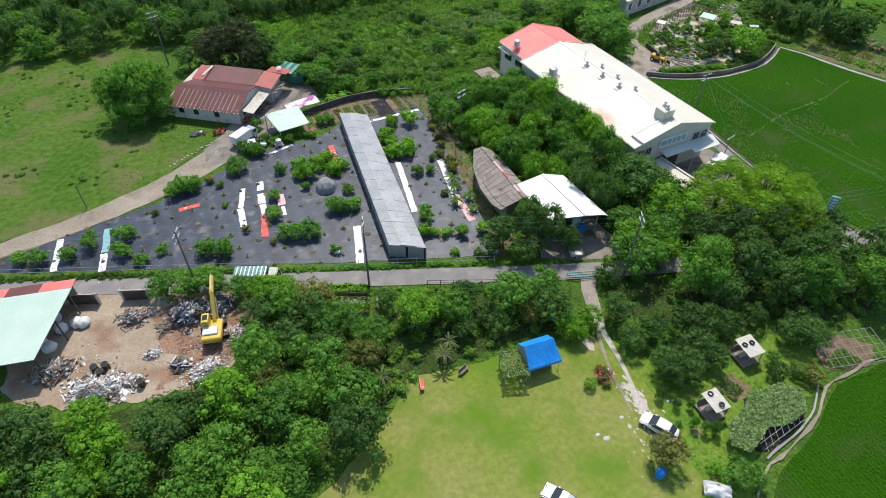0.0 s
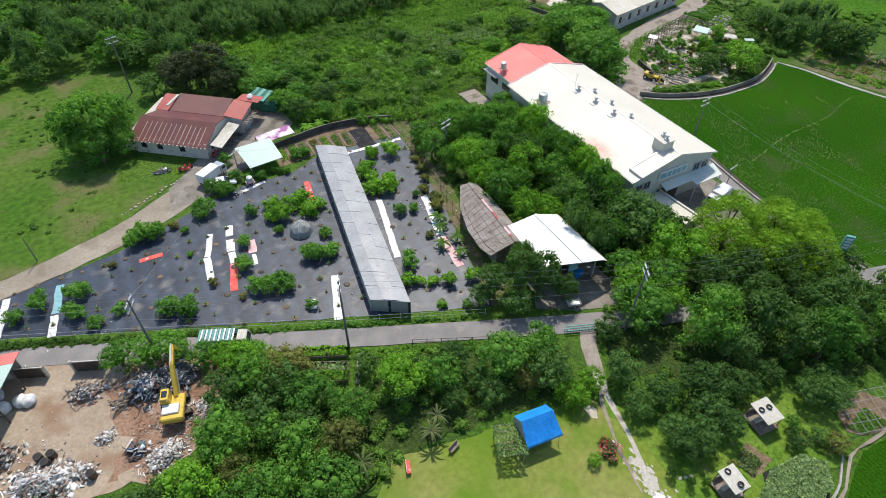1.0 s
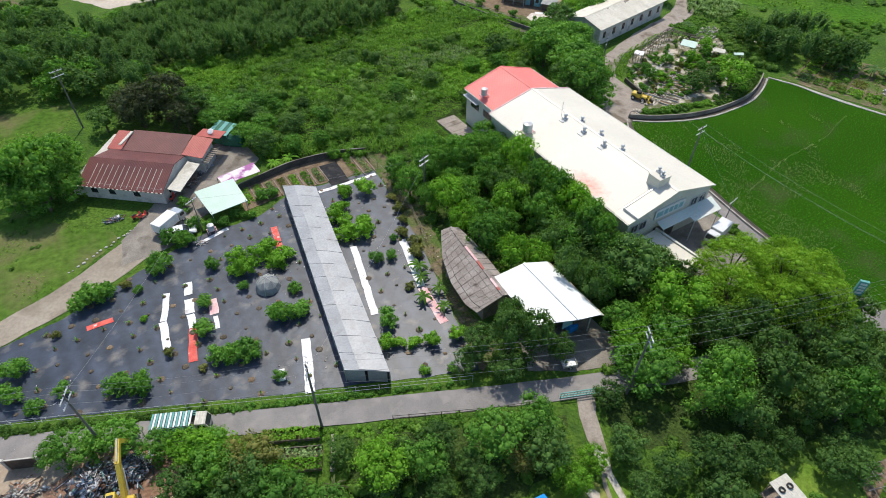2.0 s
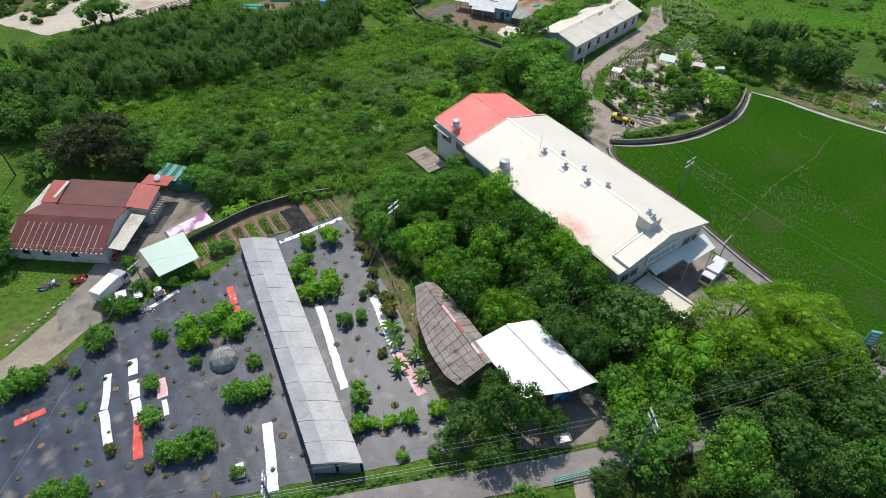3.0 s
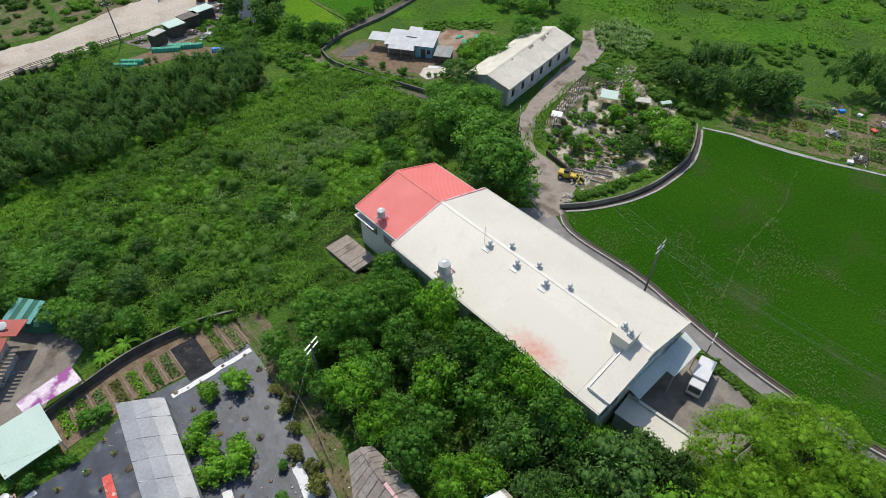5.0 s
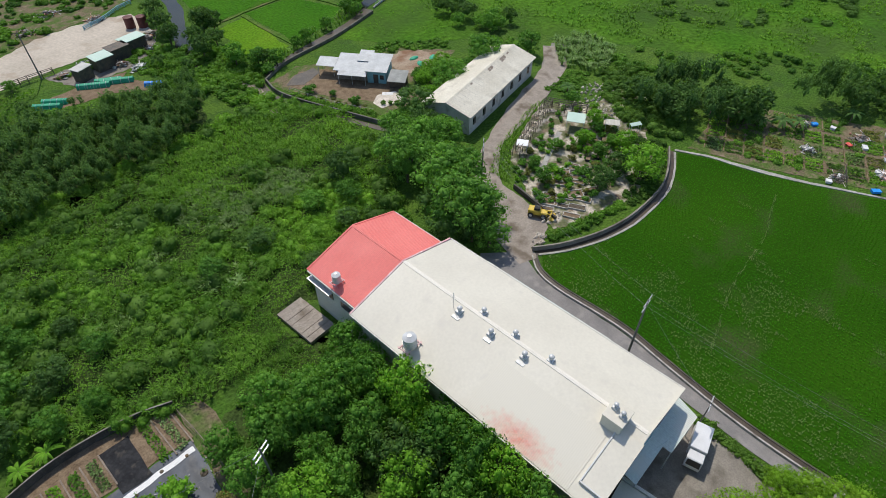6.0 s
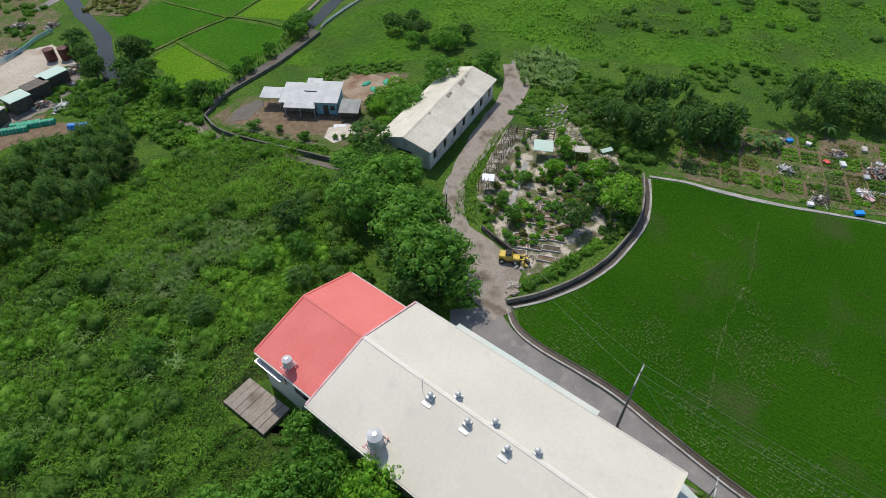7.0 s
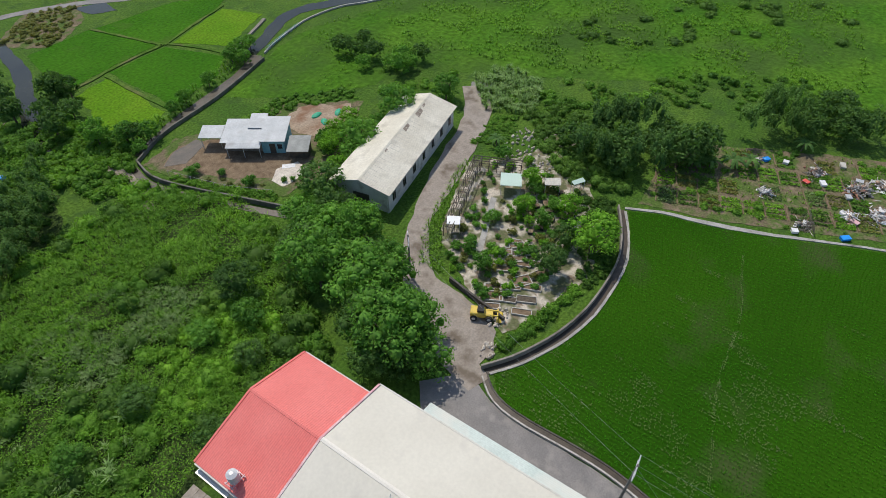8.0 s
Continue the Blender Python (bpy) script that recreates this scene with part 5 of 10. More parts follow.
def greenhouse():
    """Long flat-topped tunnel of dusty sheets in three rows."""
    e = thing("greenhouse", 26.9, 74.0, 0, -9.3, "long low greenhouse with dusty translucent sheet roof", "greenhouse")
    n, l, w = 14, 37.6, 4.9
    for i in range(n):
        y0 = -l / 2 + i * l / n
        for j, (xa, xb, za, zb) in enumerate(((-w / 2, -w / 6, 2.35, 2.55), (-w / 6, w / 6, 2.56, 2.56), (w / 6, w / 2, 2.55, 2.35))):
            sh = 0.45
            bm = B()
            d = 0.012 * ((i * 7 + j * 3) % 5)
            slab(bm, [(xa, y0 - sh * xa + 0.02, za + d), (xb, y0 - sh * xb + 0.02, zb + d), (xb, y0 + l / n - sh * xb - 0.02, zb + d), (xa, y0 + l / n - sh * xa - 0.02, za + d)], 0.03)
            bmesh.ops.recalc_face_normals(bm, faces=bm.faces)
            part("roof_sheet", bm, M_POLY, e)
    for i in range(n + 1):
        y0 = -l / 2 + i * l / n
        bm = B()
        tube(bm, (-w / 2, y0 + 0.45 * w / 2, 2.42), (w / 2, y0 - 0.45 * w / 2, 2.42), 0.045, seg=6)
        for s in (-1, 1):
            tube(bm, (s * w / 2, y0 - s * 0.45 * w / 2, 0), (s * w / 2, y0 - s * 0.45 * w / 2, 2.4), 0.04, seg=6)
        part("frame_hoop", bm, M_STEEL, e)
    for s in (-1, 1):
        bm = B()
        a = (s * (w / 2 - 0.05))
        slab(bm, [(a, -l / 2 - 0.45 * a, 2.2), (a + 0.03, -l / 2 - 0.45 * a, 2.2), (a + 0.03, l / 2 - 0.45 * a, 2.2), (a, l / 2 - 0.45 * a, 2.2)], 2.15)
        bmesh.ops.recalc_face_normals(bm, faces=bm.faces)
        part("side_net", bm, M_NET, e, "dark grey side netting")
        if s < 0:
            for k in range(2):
                bm = B()
                x0, x1 = -w / 2 + 0.1 + k * 2.4, -w / 2 + 2.2 + k * 2.4
                slab(bm, [(x0, -l / 2 - 0.45 * x0 + 0.05, 2.3), (x1, -l / 2 - 0.45 * x1 + 0.05, 2.3), (x1, -l / 2 - 0.45 * x1 + 0.1, 2.3), (x0, -l / 2 - 0.45 * x0 + 0.1, 2.3)], 2.2)
                bmesh.ops.recalc_face_normals(bm, faces=bm.faces)
                part("end_panel", bm, M_POLY, e)


greenhouse()


# ---- trees and thickets ----
rng = np.random.default_rng(7)


def tree_lobes(kind, r, rng):
    """Lobes of a crown of radius r, by kind."""
    out = []
    if kind == "feather":
        for k in range(84):
            a, q = rng.uniform(0, 6.283), r * math.sqrt(rng.uniform(0, 1)) * 0.9
            out.append((q * math.cos(a), q * math.sin(a), r * (0.7 + 1.15 * (1 - (q / r) ** 2)) + rng.uniform(-1.0, 0.4), r * rng.uniform(0.14, 0.26), r * rng.uniform(0.07, 0.14)))
    elif kind == "bamboo":
        for k in range(16):
            a, q = rng.uniform(0, 6.283), r * math.sqrt(rng.uniform(0, 1)) * 0.9
            h = r * (1.25 + 0.7 * (1 - (q / r) ** 2)) + rng.uniform(-1.1, 0.7)
            out.append((q * math.cos(a), q * math.sin(a), h, r * rng.uniform(0.17, 0.26), r * rng.uniform(0.4, 0.7)))
    else:
        out.append((0, 0, r * 0.85, r * 0.66, r * 0.72))
        for k in range(38):
            a, q = rng.uniform(0, 6.283), r * math.sqrt(rng.uniform(0.05, 1)) * 0.86
            top = 0.62 + 0.95 * math.sqrt(max(0.0, 1 - (q / r) ** 2))
            z = r * (top if rng.uniform() < 0.65 else rng.uniform(0.35, top))
            s = r * rng.uniform(0.13, 0.30)
            out.append((q * math.cos(a), q * math.sin(a), z, s, s * rng.uniform(0.75, 1.0)))
    return out


PROTO = {}
SPEC = {
    "dark": ("broadleaf_tree", F_DARK, "round", 0.285, 2350, "dark green orchard tree with a dense round crown"),
    "mid": ("broadleaf_tree", F_MID, "round", 0.285, 2350, "green broadleaf tree with a full uneven crown"),
    "bright": ("broadleaf_tree", F_BRIGHT, "round", 0.285, 2350, "fresh bright green broadleaf tree"),
    "olive": ("broadleaf_tree", F_OLIVE, "round", 0.285, 2350, "dull olive-green tree with a dense crown"),
    "yellow": ("feathery_tree", F_YELLOW, "feather", 0.165, 15000, "yellow-green tree with flat feathery layers"),
    "grey": ("broadleaf_tree", F_GREY, "round", 0.285, 3200, "dull grey-green tree with a dense dark crown"),
    "far": ("broadleaf_tree", F_MID, "round", 0.56, 800, "distant green broadleaf tree with a full crown"),
    "fardark": ("broadleaf_tree", F_DARK, "round", 0.56, 800, "distant dark green tree with a dense crown"),
    "bamboo": ("bamboo_clump", F_BAMBOO, "bamboo", 0.36, 1250, "dark bamboo clump with drooping plumes"),
}
R0 = 3.2


def proto(kind, i):
    name, m, shape, size, count, label = SPEC[kind]
    r = np.random.default_rng(100 + 13 * i + sum(map(ord, kind)))
    e = thing(name, 0, 0, 0, 0, label, "bamboo" if kind == "bamboo" else "tree")
    lobes = tree_lobes(shape, R0, r)
    V, Q, T = crown_arrays(lobes, count, size, r, slim=0.35 if shape == "feather" else 0.6, core=0.42 if shape == "feather" else 0.58, sub=1)
    fast("crown", V, Q, T, m, e)
    bm = B()
    if shape == "bamboo":
        for lb in lobes[:7]:
            tube(bm, (lb[0] * 0.4, lb[1] * 0.4, -0.2), (lb[0], lb[1], lb[2]), 0.07, 0.03, seg=5)
    else:
        tube(bm, (0, 0, -0.2), (0.1, 0.05, R0 * 0.85), 0.24, 0.15, seg=8)
        for lb in lobes[2:8]:
            tube(bm, (0.1, 0.05, R0 * 0.6), (lb[0] * 0.85, lb[1] * 0.85, lb[2]), 0.1, 0.035, seg=6)
    tr = part("trunk", bm, M_BARK, e)
    if shape == "bamboo":
        tagged(tr, kind="stuff")
    return e


def plant(kind, x, y, r, rng, tall=1.0, variants=4):
    i = int(rng.integers(variants))
    s = r / R0
    m = pose(x, y, 0, 0, 0, rng.uniform(0, 360)) @ Matrix.Diagonal((s, s, s * tall * rng.uniform(0.92, 1.08), 1))
    if (kind, i) not in PROTO:
        PROTO[kind, i] = proto(kind, i)
        PROTO[kind, i].matrix_basis = m
        return
    o = PROTO[kind, i]
    c = o.copy()
    scene.collection.objects.link(c)
    c.matrix_basis = m
    for ch in o.children:
        d = ch.copy()
        scene.collection.objects.link(d)
        d.parent = c


def grove(kinds, poly, gap, lo, hi, keep=(), tall=1.0, rng=rng):
    for x, y in sprinkle(poly, gap, rng, keep):
        plant(kinds[int(rng.integers(len(kinds)))], x, y, rng.uniform(lo, hi), rng, tall)


def woods(kinds, poly, gap, lo, hi, label, tall=1.0, seed=5, keep=()):
    """Far woods that nobody could count, one sheet of crowns for each kind."""
    g = np.random.default_rng(seed)
    P = sprinkle(poly, gap, g, keep)
    which = g.integers(0, len(kinds), len(P))
    for i, kind in enumerate(kinds):
        name, m, shape, size, count, lab = SPEC[kind]
        protos = [crown_arrays(tree_lobes(shape, R0, np.random.default_rng(300 + k)), count, size, np.random.default_rng(310 + k), core=0.52, sub=1) for k in range(3)]
        spots = []
        for x, y in P[which == i]:
            r = g.uniform(lo, hi) / R0
            spots.append((x, y, 0, g.uniform(0, 6.283), r, r * tall * g.uniform(0.85, 1.15)))
        if spots:
            many("far_woods", protos, spots, m, label, "woods")


# tall dark trees beside the white shed and behind the house
plant("bright", 62.4, 77.6, 3.3, rng, 1.6)
plant("bright", 64.0, 69.8, 3.0, rng, 1.4)
for x, y, r, tall in ((40.6, 50.0, 2.8, 1.5), (43.0, 48.6, 2.6, 1.75), (42.4, 52.4, 2.0, 2.1), (45.4, 46.2, 1.9, 1.5), (53.6, 54.6, 2.6, 1.8), (54.4, 50.6, 2.4, 1.8), (37.4, 51.2, 2.6, 1.2), (16.8, 127.0, 5.2, 1.1), (21.4, 123.6, 3.6, 1.1), (11.0, 130.4, 3.4, 1.0), (6.4, 129.0, 3.0, 1.0), (27.4, 112.0, 2.4, 1.0), (29.0, 107.6, 2.6, 1.0)):
    plant("grey" if r in (5.2, 3.4) else "dark" if x != 27.4 else "mid", x, y, r, rng, tall)
# broad tree beside the farmhouse
for x, y, r, tall in ((-5.0, 112.8, 4.8, 1.45), (-8.2, 115.0, 4.0, 1.35), (-2.0, 114.6, 4.0, 1.35), (-5.2, 109.6, 3.6, 1.2), (-8.4, 111.4, 3.4, 1.2), (-1.6, 110.6, 3.0, 1.2)):
    plant("mid", x, y, r, rng, tall)
# trees that close over the road beyond the shed
for k, (x, y, r, tall) in enumerate(((57.6, 40.6, 2.8, 1.3), (62.6, 38.6, 2.8, 1.4), (67.6, 36.8, 2.9, 1.4), (72.6, 34.8, 2.9, 1.4), (77.6, 33.2, 2.8, 1.4), (82.6, 31.4, 2.6, 1.3), (60.6, 33.8, 2.8, 1.4), (66.0, 31.8, 2.8, 1.4), (71.4, 30.2, 2.8, 1.4), (76.8, 28.6, 2.8, 1.3), (66.4, 50.4, 2.5, 1.25), (67.4, 46.8, 2.4, 1.2))):
    # Nearly all of the dark kind: leaf colour partly stands for deep shade.
    plant("mid" if k == 0 else "dark", x, y, r, rng, tall)
for x, y, r in ((12.6, 127.4, 4.4), (19.4, 121.8, 3.6)):
    plant("grey", x, y, r, rng)
# trees that lean over the warehouse eaves
for k, (x, y, r, tall) in enumerate(((61.4, 56.6, 2.9, 1.75), (61.6, 60.2, 3.0, 1.8), (61.8, 63.8, 2.9, 1.9), (61.8, 67.4, 3.1, 1.8), (61.6, 71.4, 3.0, 1.75), (61.0, 74.4, 2.6, 1.7), (60.8, 82.6, 2.6, 1.5))):
    plant(("mid", "mid", "bright")[k % 3], x, y, r, rng, tall)
# single trees that stand out
for kind, rows in (
    ("mid", [(-1.0, 118.4, 4.0), (89.5, 94.0, 5.6), (94.3, 102.6, 5.4), (90.0, 88.6, 3.4), (94.0, 112.0, 4.6), (102, 109.8, 3.8), (142, 121, 3.0), (131, 124.3, 4.2), (119.5, 124.2, 3.8), (65.3, 71.2, 4.0), (55.3, 83, 3.0), (50.5, 86.5, 3.2), (60.0, 84.2, 2.6), (24.3, 42.4, 2.6), (31.4, 40.6, 3.4), (36.6, 40.3, 2.9), (51.2, 38.4, 3.8), (54.6, 45.6, 2.7)]),
    ("bright", [(61.4, 82.8, 2.6), (62.2, 43.6, 4.5), (58.6, 45.0, 2.6), (119.8, 80.6, 3.9), (51.0, 87.0, 2.6), (19.7, 43.6, 2.9), (128, 94.5, 2.0), (124.7, 86.5, 2.2), (121.4, 92.8, 1.8), (36.2, 33.4, 2.0), (39.6, 33.6, 1.7), (46.2, 47.0, 1.6), (53.6, 42.6, 2.8), (112, 122, 2.4), (55.6, 38.4, 3.2)]),
    ("yellow", [(72.8, 43.6, 4.9), (76.8, 38.6, 4.9), (77.6, 33.4, 4.3), (72.4, 36.4, 4.3), (68.4, 40.8, 4.3), (82.0, 37.6, 3.6), (80.4, 41.6, 3.6)]),
    ("dark", [(60.6, 51.0, 4.6), (59.8, 60.0, 4.2), (57.4, 55.2, 3.2), (38.4, 47.6, 2.2), (34.8, 51.0, 1.8), (85.2, 116.2, 3.2), (69.0, 102.0, 2.4), (35.6, 36.6, 2.8), (106.2, 120.4, 4.0), (112.2, 84.0, 2.6), (66.0, 37.6, 3.4), (118.0, 84.0, 2.4)]),
    ("olive", [(35.5, 15.0, 2.25)]),
):
    for x, y, r in rows:
        plant(kind, x, y, r, rng)

BEDS_S = [(8.6, 56.2), (17.4, 52.2), (18.4, 48.2), (16.0, 46.4), (8.8, 50.2)]
FIELD_EDGE = [(44.6, 92), (60, 96.5), (63.6, 92), (63.2, 58), (66, 52.5), (56, 50), (52, 58), (47.6, 61), (47.4, 70), (44.4, 76)]
HALL_W = [(40.5, 54), (42.5, 70), (46.6, 70.4), (46.2, 60.6), (51.6, 59.2), (53.6, 46.6), (43, 46.6)]
grove(["mid", "mid", "bright", "mid", "dark"], FIELD_EDGE, 4.2, 2.1, 3.3, (HALL_W, [(47, 99), (62, 99), (63, 90), (57, 87.6), (47, 92)]), tall=1.35)
grove(["dark", "dark", "mid"], [(46, 38), (50.5, 42.5), (60, 37.2), (72, 32), (84, 28.6), (84, 24.5), (70, 28.5), (55, 34)][:5] + [(84, 27.8), (68, 31.2), (50, 37.6)], 6.0, 1.6, 2.4)
# Mostly dark crowns: shade of the roadside put into the leaf colour too.
grove(["dark", "dark", "mid"], [(47.5, 36.5), (68, 29.8), (86, 24.8), (84, 18), (72, 18.5), (58, 25.5), (48, 32)], 4.6, 2.6, 3.6, tall=1.35)
grove(["dark"], [(42.5, 34), (57, 25.5), (66, 20.5), (62, 17.8), (57, 24), (50.5, 22.6), (46.5, 19.2), (41.0, 21.2), (41.4, 27)], 3.5, 1.9, 2.7)
grove(["mid", "dark", "olive", "mid"], [(2, 59.4), (11, 53.6), (13.4, 47), (12.6, 36.4), (4, 38.6), (-3.4, 41), (-1.8, 47), (3.0, 55)], 4.0, 2.2, 3.3, (BEDS_S,))
grove(["mid", "dark", "bright"], [(-30, 51.6), (-22, 46.6), (-9, 43.0), (-3, 41.6), (12.4, 37), (7, 31), (-2, 28.5), (-12, 24), (-34, 34)], 4.4, 2.4, 3.6)
grove(["mid", "dark"], [(16, 47), (30, 44.4), (41, 39.6), (36.5, 35.4), (26, 37), (18, 39.8), (14.6, 44)], 4.2, 1.6, 2.5, (BEDS_S,))
for x, y, r in ((-8.4, 63.4, 2.2), (-5.6, 62.6, 2.4), (-2.6, 61.4, 2.5), (0.4, 58.8, 2.0), (3.2, 57.0, 2.1), (6.0, 55.4, 2.1), (7.0, 53.4, 2.0), (4.6, 55.0, 2.6)):
    plant("mid" if x < 3 else "bright", x, y, r, rng)
BAMBOO = [(12, 150), (6, 172), (26, 174), (46, 171), (66, 165), (84, 160), (79, 149.5), (69, 144.8), (62, 142.2), (56, 142.8), (46, 143.6), (34, 145.5), (22, 146.6)]
NETS = [(57, 181), (61, 172.6), (71, 170.6), (77, 166.6), (83, 168.6), (80, 177), (80, 186), (66, 186)]
LOT_SIDE = [(6, 172), (26, 174), (46, 171), (66, 165), (84, 160), (90, 176), (80, 181), (66, 184), (52, 186), (38, 186), (12, 184)]
woods(["bamboo"], BAMBOO, 3.5, 2.0, 2.8, "dark bamboo grove with drooping plumes", 0.9, 1)
woods(["bamboo", "far"], LOT_SIDE, 5.0, 1.2, 1.9, "scattered bamboo and trees below the lot", 0.7, 2, (NETS,))
woods(["bamboo", "fardark"], [(137.4, 92.5), (136.4, 85), (139, 79.6), (144.5, 74.6), (150, 73), (155.5, 80), (152, 89), (143.6, 94.6)], 3.9, 2.6, 3.9, "tall dark woods beyond the nursery", 1.0, 3)
woods(["bamboo", "fardark"], [(159.4, 68), (161, 60.6), (168, 53.6), (176, 47), (180, 54), (174, 64), (164.6, 71)], 4.2, 2.6, 3.7, "tall dark woods behind the allotments", 1.0, 4)
FOREST_W = [(-42, 152), (-12, 144), (4, 145), (9, 138), (15, 134), (15, 148), (9, 160), (7, 178), (-10, 186), (-48, 192)]
woods(["far", "fardark", "bamboo"], FOREST_W, 4.4, 2.4, 3.6, "mixed green woods behind the farmhouse", 1.0, 5)
grove(["mid", "dark"], [(20, 121), (26, 118), (30, 112), (34, 108), (36, 112), (30, 120), (22, 126)], 4.0, 2.0, 3.0)
woods(["far", "fardark"], [(97.6, 180), (101.4, 183), (103.6, 191), (100.4, 190.4)], 4.0, 2.2, 3.4, "trees along the canal", 1.0, 6)
grove(["far", "fardark"], [(92, 158), (100, 162), (104, 158.6), (98, 156)], 4.5, 2.0, 3.0)
grove(["far"], [(116, 162), (134, 167.4), (136, 165.4), (118, 160.8)], 5.5, 1.6, 2.6)
grove(["mid", "dark"], [(112, 118.6), (131, 124), (134, 126), (122, 127), (110, 123)], 4.6, 2.0, 3.0)
grove(["mid", "dark"], [(98, 106.6), (106.5, 111.4), (106.5, 117.6), (100, 121), (93, 116)], 4.4, 2.4, 3.4)
woods(["far", "fardark"], [(142, 151), (151, 150), (154, 134), (146, 130), (143, 138)], 4.2, 1.8, 2.9, "tall bushes at the meadow edge", 1.0, 8)
grove(["mid", "dark", "mid", "dark"], [(88.8, 86.8), (91.4, 90), (95, 95.4), (99, 101.5), (102, 106), (103, 113), (97, 119), (92, 112), (88, 102), (86, 94)], 4.3, 3.0, 4.2)


grove(["mid", "dark", "mid"], [(26, 119), (31, 112), (42, 108.6), (46, 113), (40, 121), (32, 127), (26, 130)], 4.6, 1.7, 2.7, tall=0.9)
grove(["mid", "dark"], [(56, 110), (70, 106), (84, 108), (86, 116), (72, 120), (60, 117)], 7.5, 1.6, 2.6, tall=0.85)
for x, y, r in ((29.0, 109.4, 2.4), (33.6, 105.4, 2.0), (38.4, 104.4, 1.8)):
    plant("mid", x, y, r, rng)


for x, y, r in ((129.0, 167.4, 1.9), (132.6, 168.6, 2.2), (136.0, 169.4, 1.7), (120.0, 164.0, 1.6), (113.0, 162.4, 1.6), (109.4, 161.4, 1.4), (101.6, 158.0, 2.0), (98.6, 160.4, 2.4), (95.4, 164.0, 2.6), (92.6, 172.0, 2.6), (94.0, 178.0, 2.4), (100.6, 186.0, 2.6), (101.8, 183.0, 2.4), (92.4, 190.0, 2.8), (94.0, 197.0, 2.8), (91.0, 184.0, 2.6), (98.0, 176.0, 2.2)):
    plant("fardark" if y > 170 else "far", x, y, r, rng, 1.1)


# thickets of shrubs, one sheet each
def bush(r, count, size, seed, squat=0.8):
    g = np.random.default_rng(seed)
    lobes = [(0, 0, 0.25, 0.9, 0.75 * squat)]
    for k in range(5):
        a, q = g.uniform(0, 6.283), g.uniform(0.35, 0.75)
        s = g.uniform(0.3, 0.5)
        lobes.append((q * math.cos(a), q * math.sin(a), g.uniform(0.3, 0.8) * squat, s, s * 0.9))
    return crown_arrays(lobes, count, size, g, core=0.82, low=-0.15, sub=1)


BUSHES = [bush(1, 110, 0.30, 40 + k) for k in range(6)]
FINE = [bush(1, 330, 0.155, 140 + k) for k in range(6)]


def reed(seed, blades=34, h=1.0, spread=0.55, wide=0.045):
    g = np.random.default_rng(seed)
    a = g.uniform(0, 6.283, blades)
    lean = g.uniform(0.15, spread, blades)
    hh = h * g.uniform(0.7, 1.1, blades)
    d = np.stack([np.cos(a), np.sin(a), 0 * a], 1)
    side = np.stack([-np.sin(a), np.cos(a), 0 * a], 1) * wide
    root = d * 0.08
    mid = d * (lean * 0.45)[:, None] + np.array([0, 0, 1]) * (hh * 0.7)[:, None]
    tip = d * lean[:, None] * 1.5 + np.array([0, 0, 1]) * (hh * 0.85)[:, None]
    V = np.stack([root - side, root + side, mid + side, mid - side, mid - side, mid + side, tip + side * 0.1, tip - side * 0.1], 1).reshape(-1, 3)
    return V, np.arange(8 * blades).reshape(-1, 4), EMPTY_T


TALL = [reed(70 + k, 22, 1.0, 0.6, 0.03) for k in range(5)]
REEDS = [reed(60 + k) for k in range(5)]
TUFTS = [reed(80 + k, 9, 1.0, 0.7) for k in range(6)]


def thicket(name, poly, gap, lo, hi, high, material, label, keep=(), seed=1, protos=BUSHES, category="shrubs", sink=0.0, gaps=-9.0):
    g = np.random.default_rng(seed)
    P = sprinkle(poly, gap, g, keep)
    spots = []
    for x, y in P:
        w = 0.5 + 0.5 * noise.noise(Vector((x * 0.12, y * 0.12, seed)))
        if noise.noise(Vector((x * 0.16, y * 0.16, 30 + seed))) < gaps:
            continue
        s = g.uniform(lo, hi) * (0.75 + 0.6 * w)
        spots.append((x, y, -sink, g.uniform(0, 6.283), s, s * high * g.uniform(0.7, 1.25)))
    return many(name, protos, spots, material, label, category)


THICK = [(23, 130), (16, 136), (14, 148), (28, 147.5), (50, 147), (76, 146), (92, 148), (99, 132), (97, 118), (86, 104), (84, 100), (64.5, 100), (58.5, 99), (63, 92), (60, 96.6), (46, 96.2), (34, 103), (28, 108), (27, 117), (23, 122)]
GRASS_W = [(22, 142), (32.6, 143.4), (43, 142), (46, 138.6), (41, 136.5), (31, 135.6), (23.7, 137)]
GRASS_N = [(60.5, 136), (68, 141), (80, 145), (92, 142), (97, 128), (92, 122), (84, 123.9), (80.5, 130), (74, 132), (66, 131.5)]
SILVER = [(66, 134.5), (73.4, 133), (81, 125), (83, 120), (76, 118), (71, 120.7), (67, 118), (60.5, 124), (60.7, 129)]
FRESH = [(70, 118.6), (84.7, 116.4), (85.6, 109.4), (77, 105), (69, 106), (66.5, 114)]
LEAFY = [(21.8, 136.5), (38.7, 128), (37, 118.5), (31, 117), (23, 122)]
GLADE_W = [(54.2, 105), (60, 103), (59.8, 98), (60.4, 93), (60, 89.4), (56, 89.2), (50.2, 93.6), (51.2, 101)]
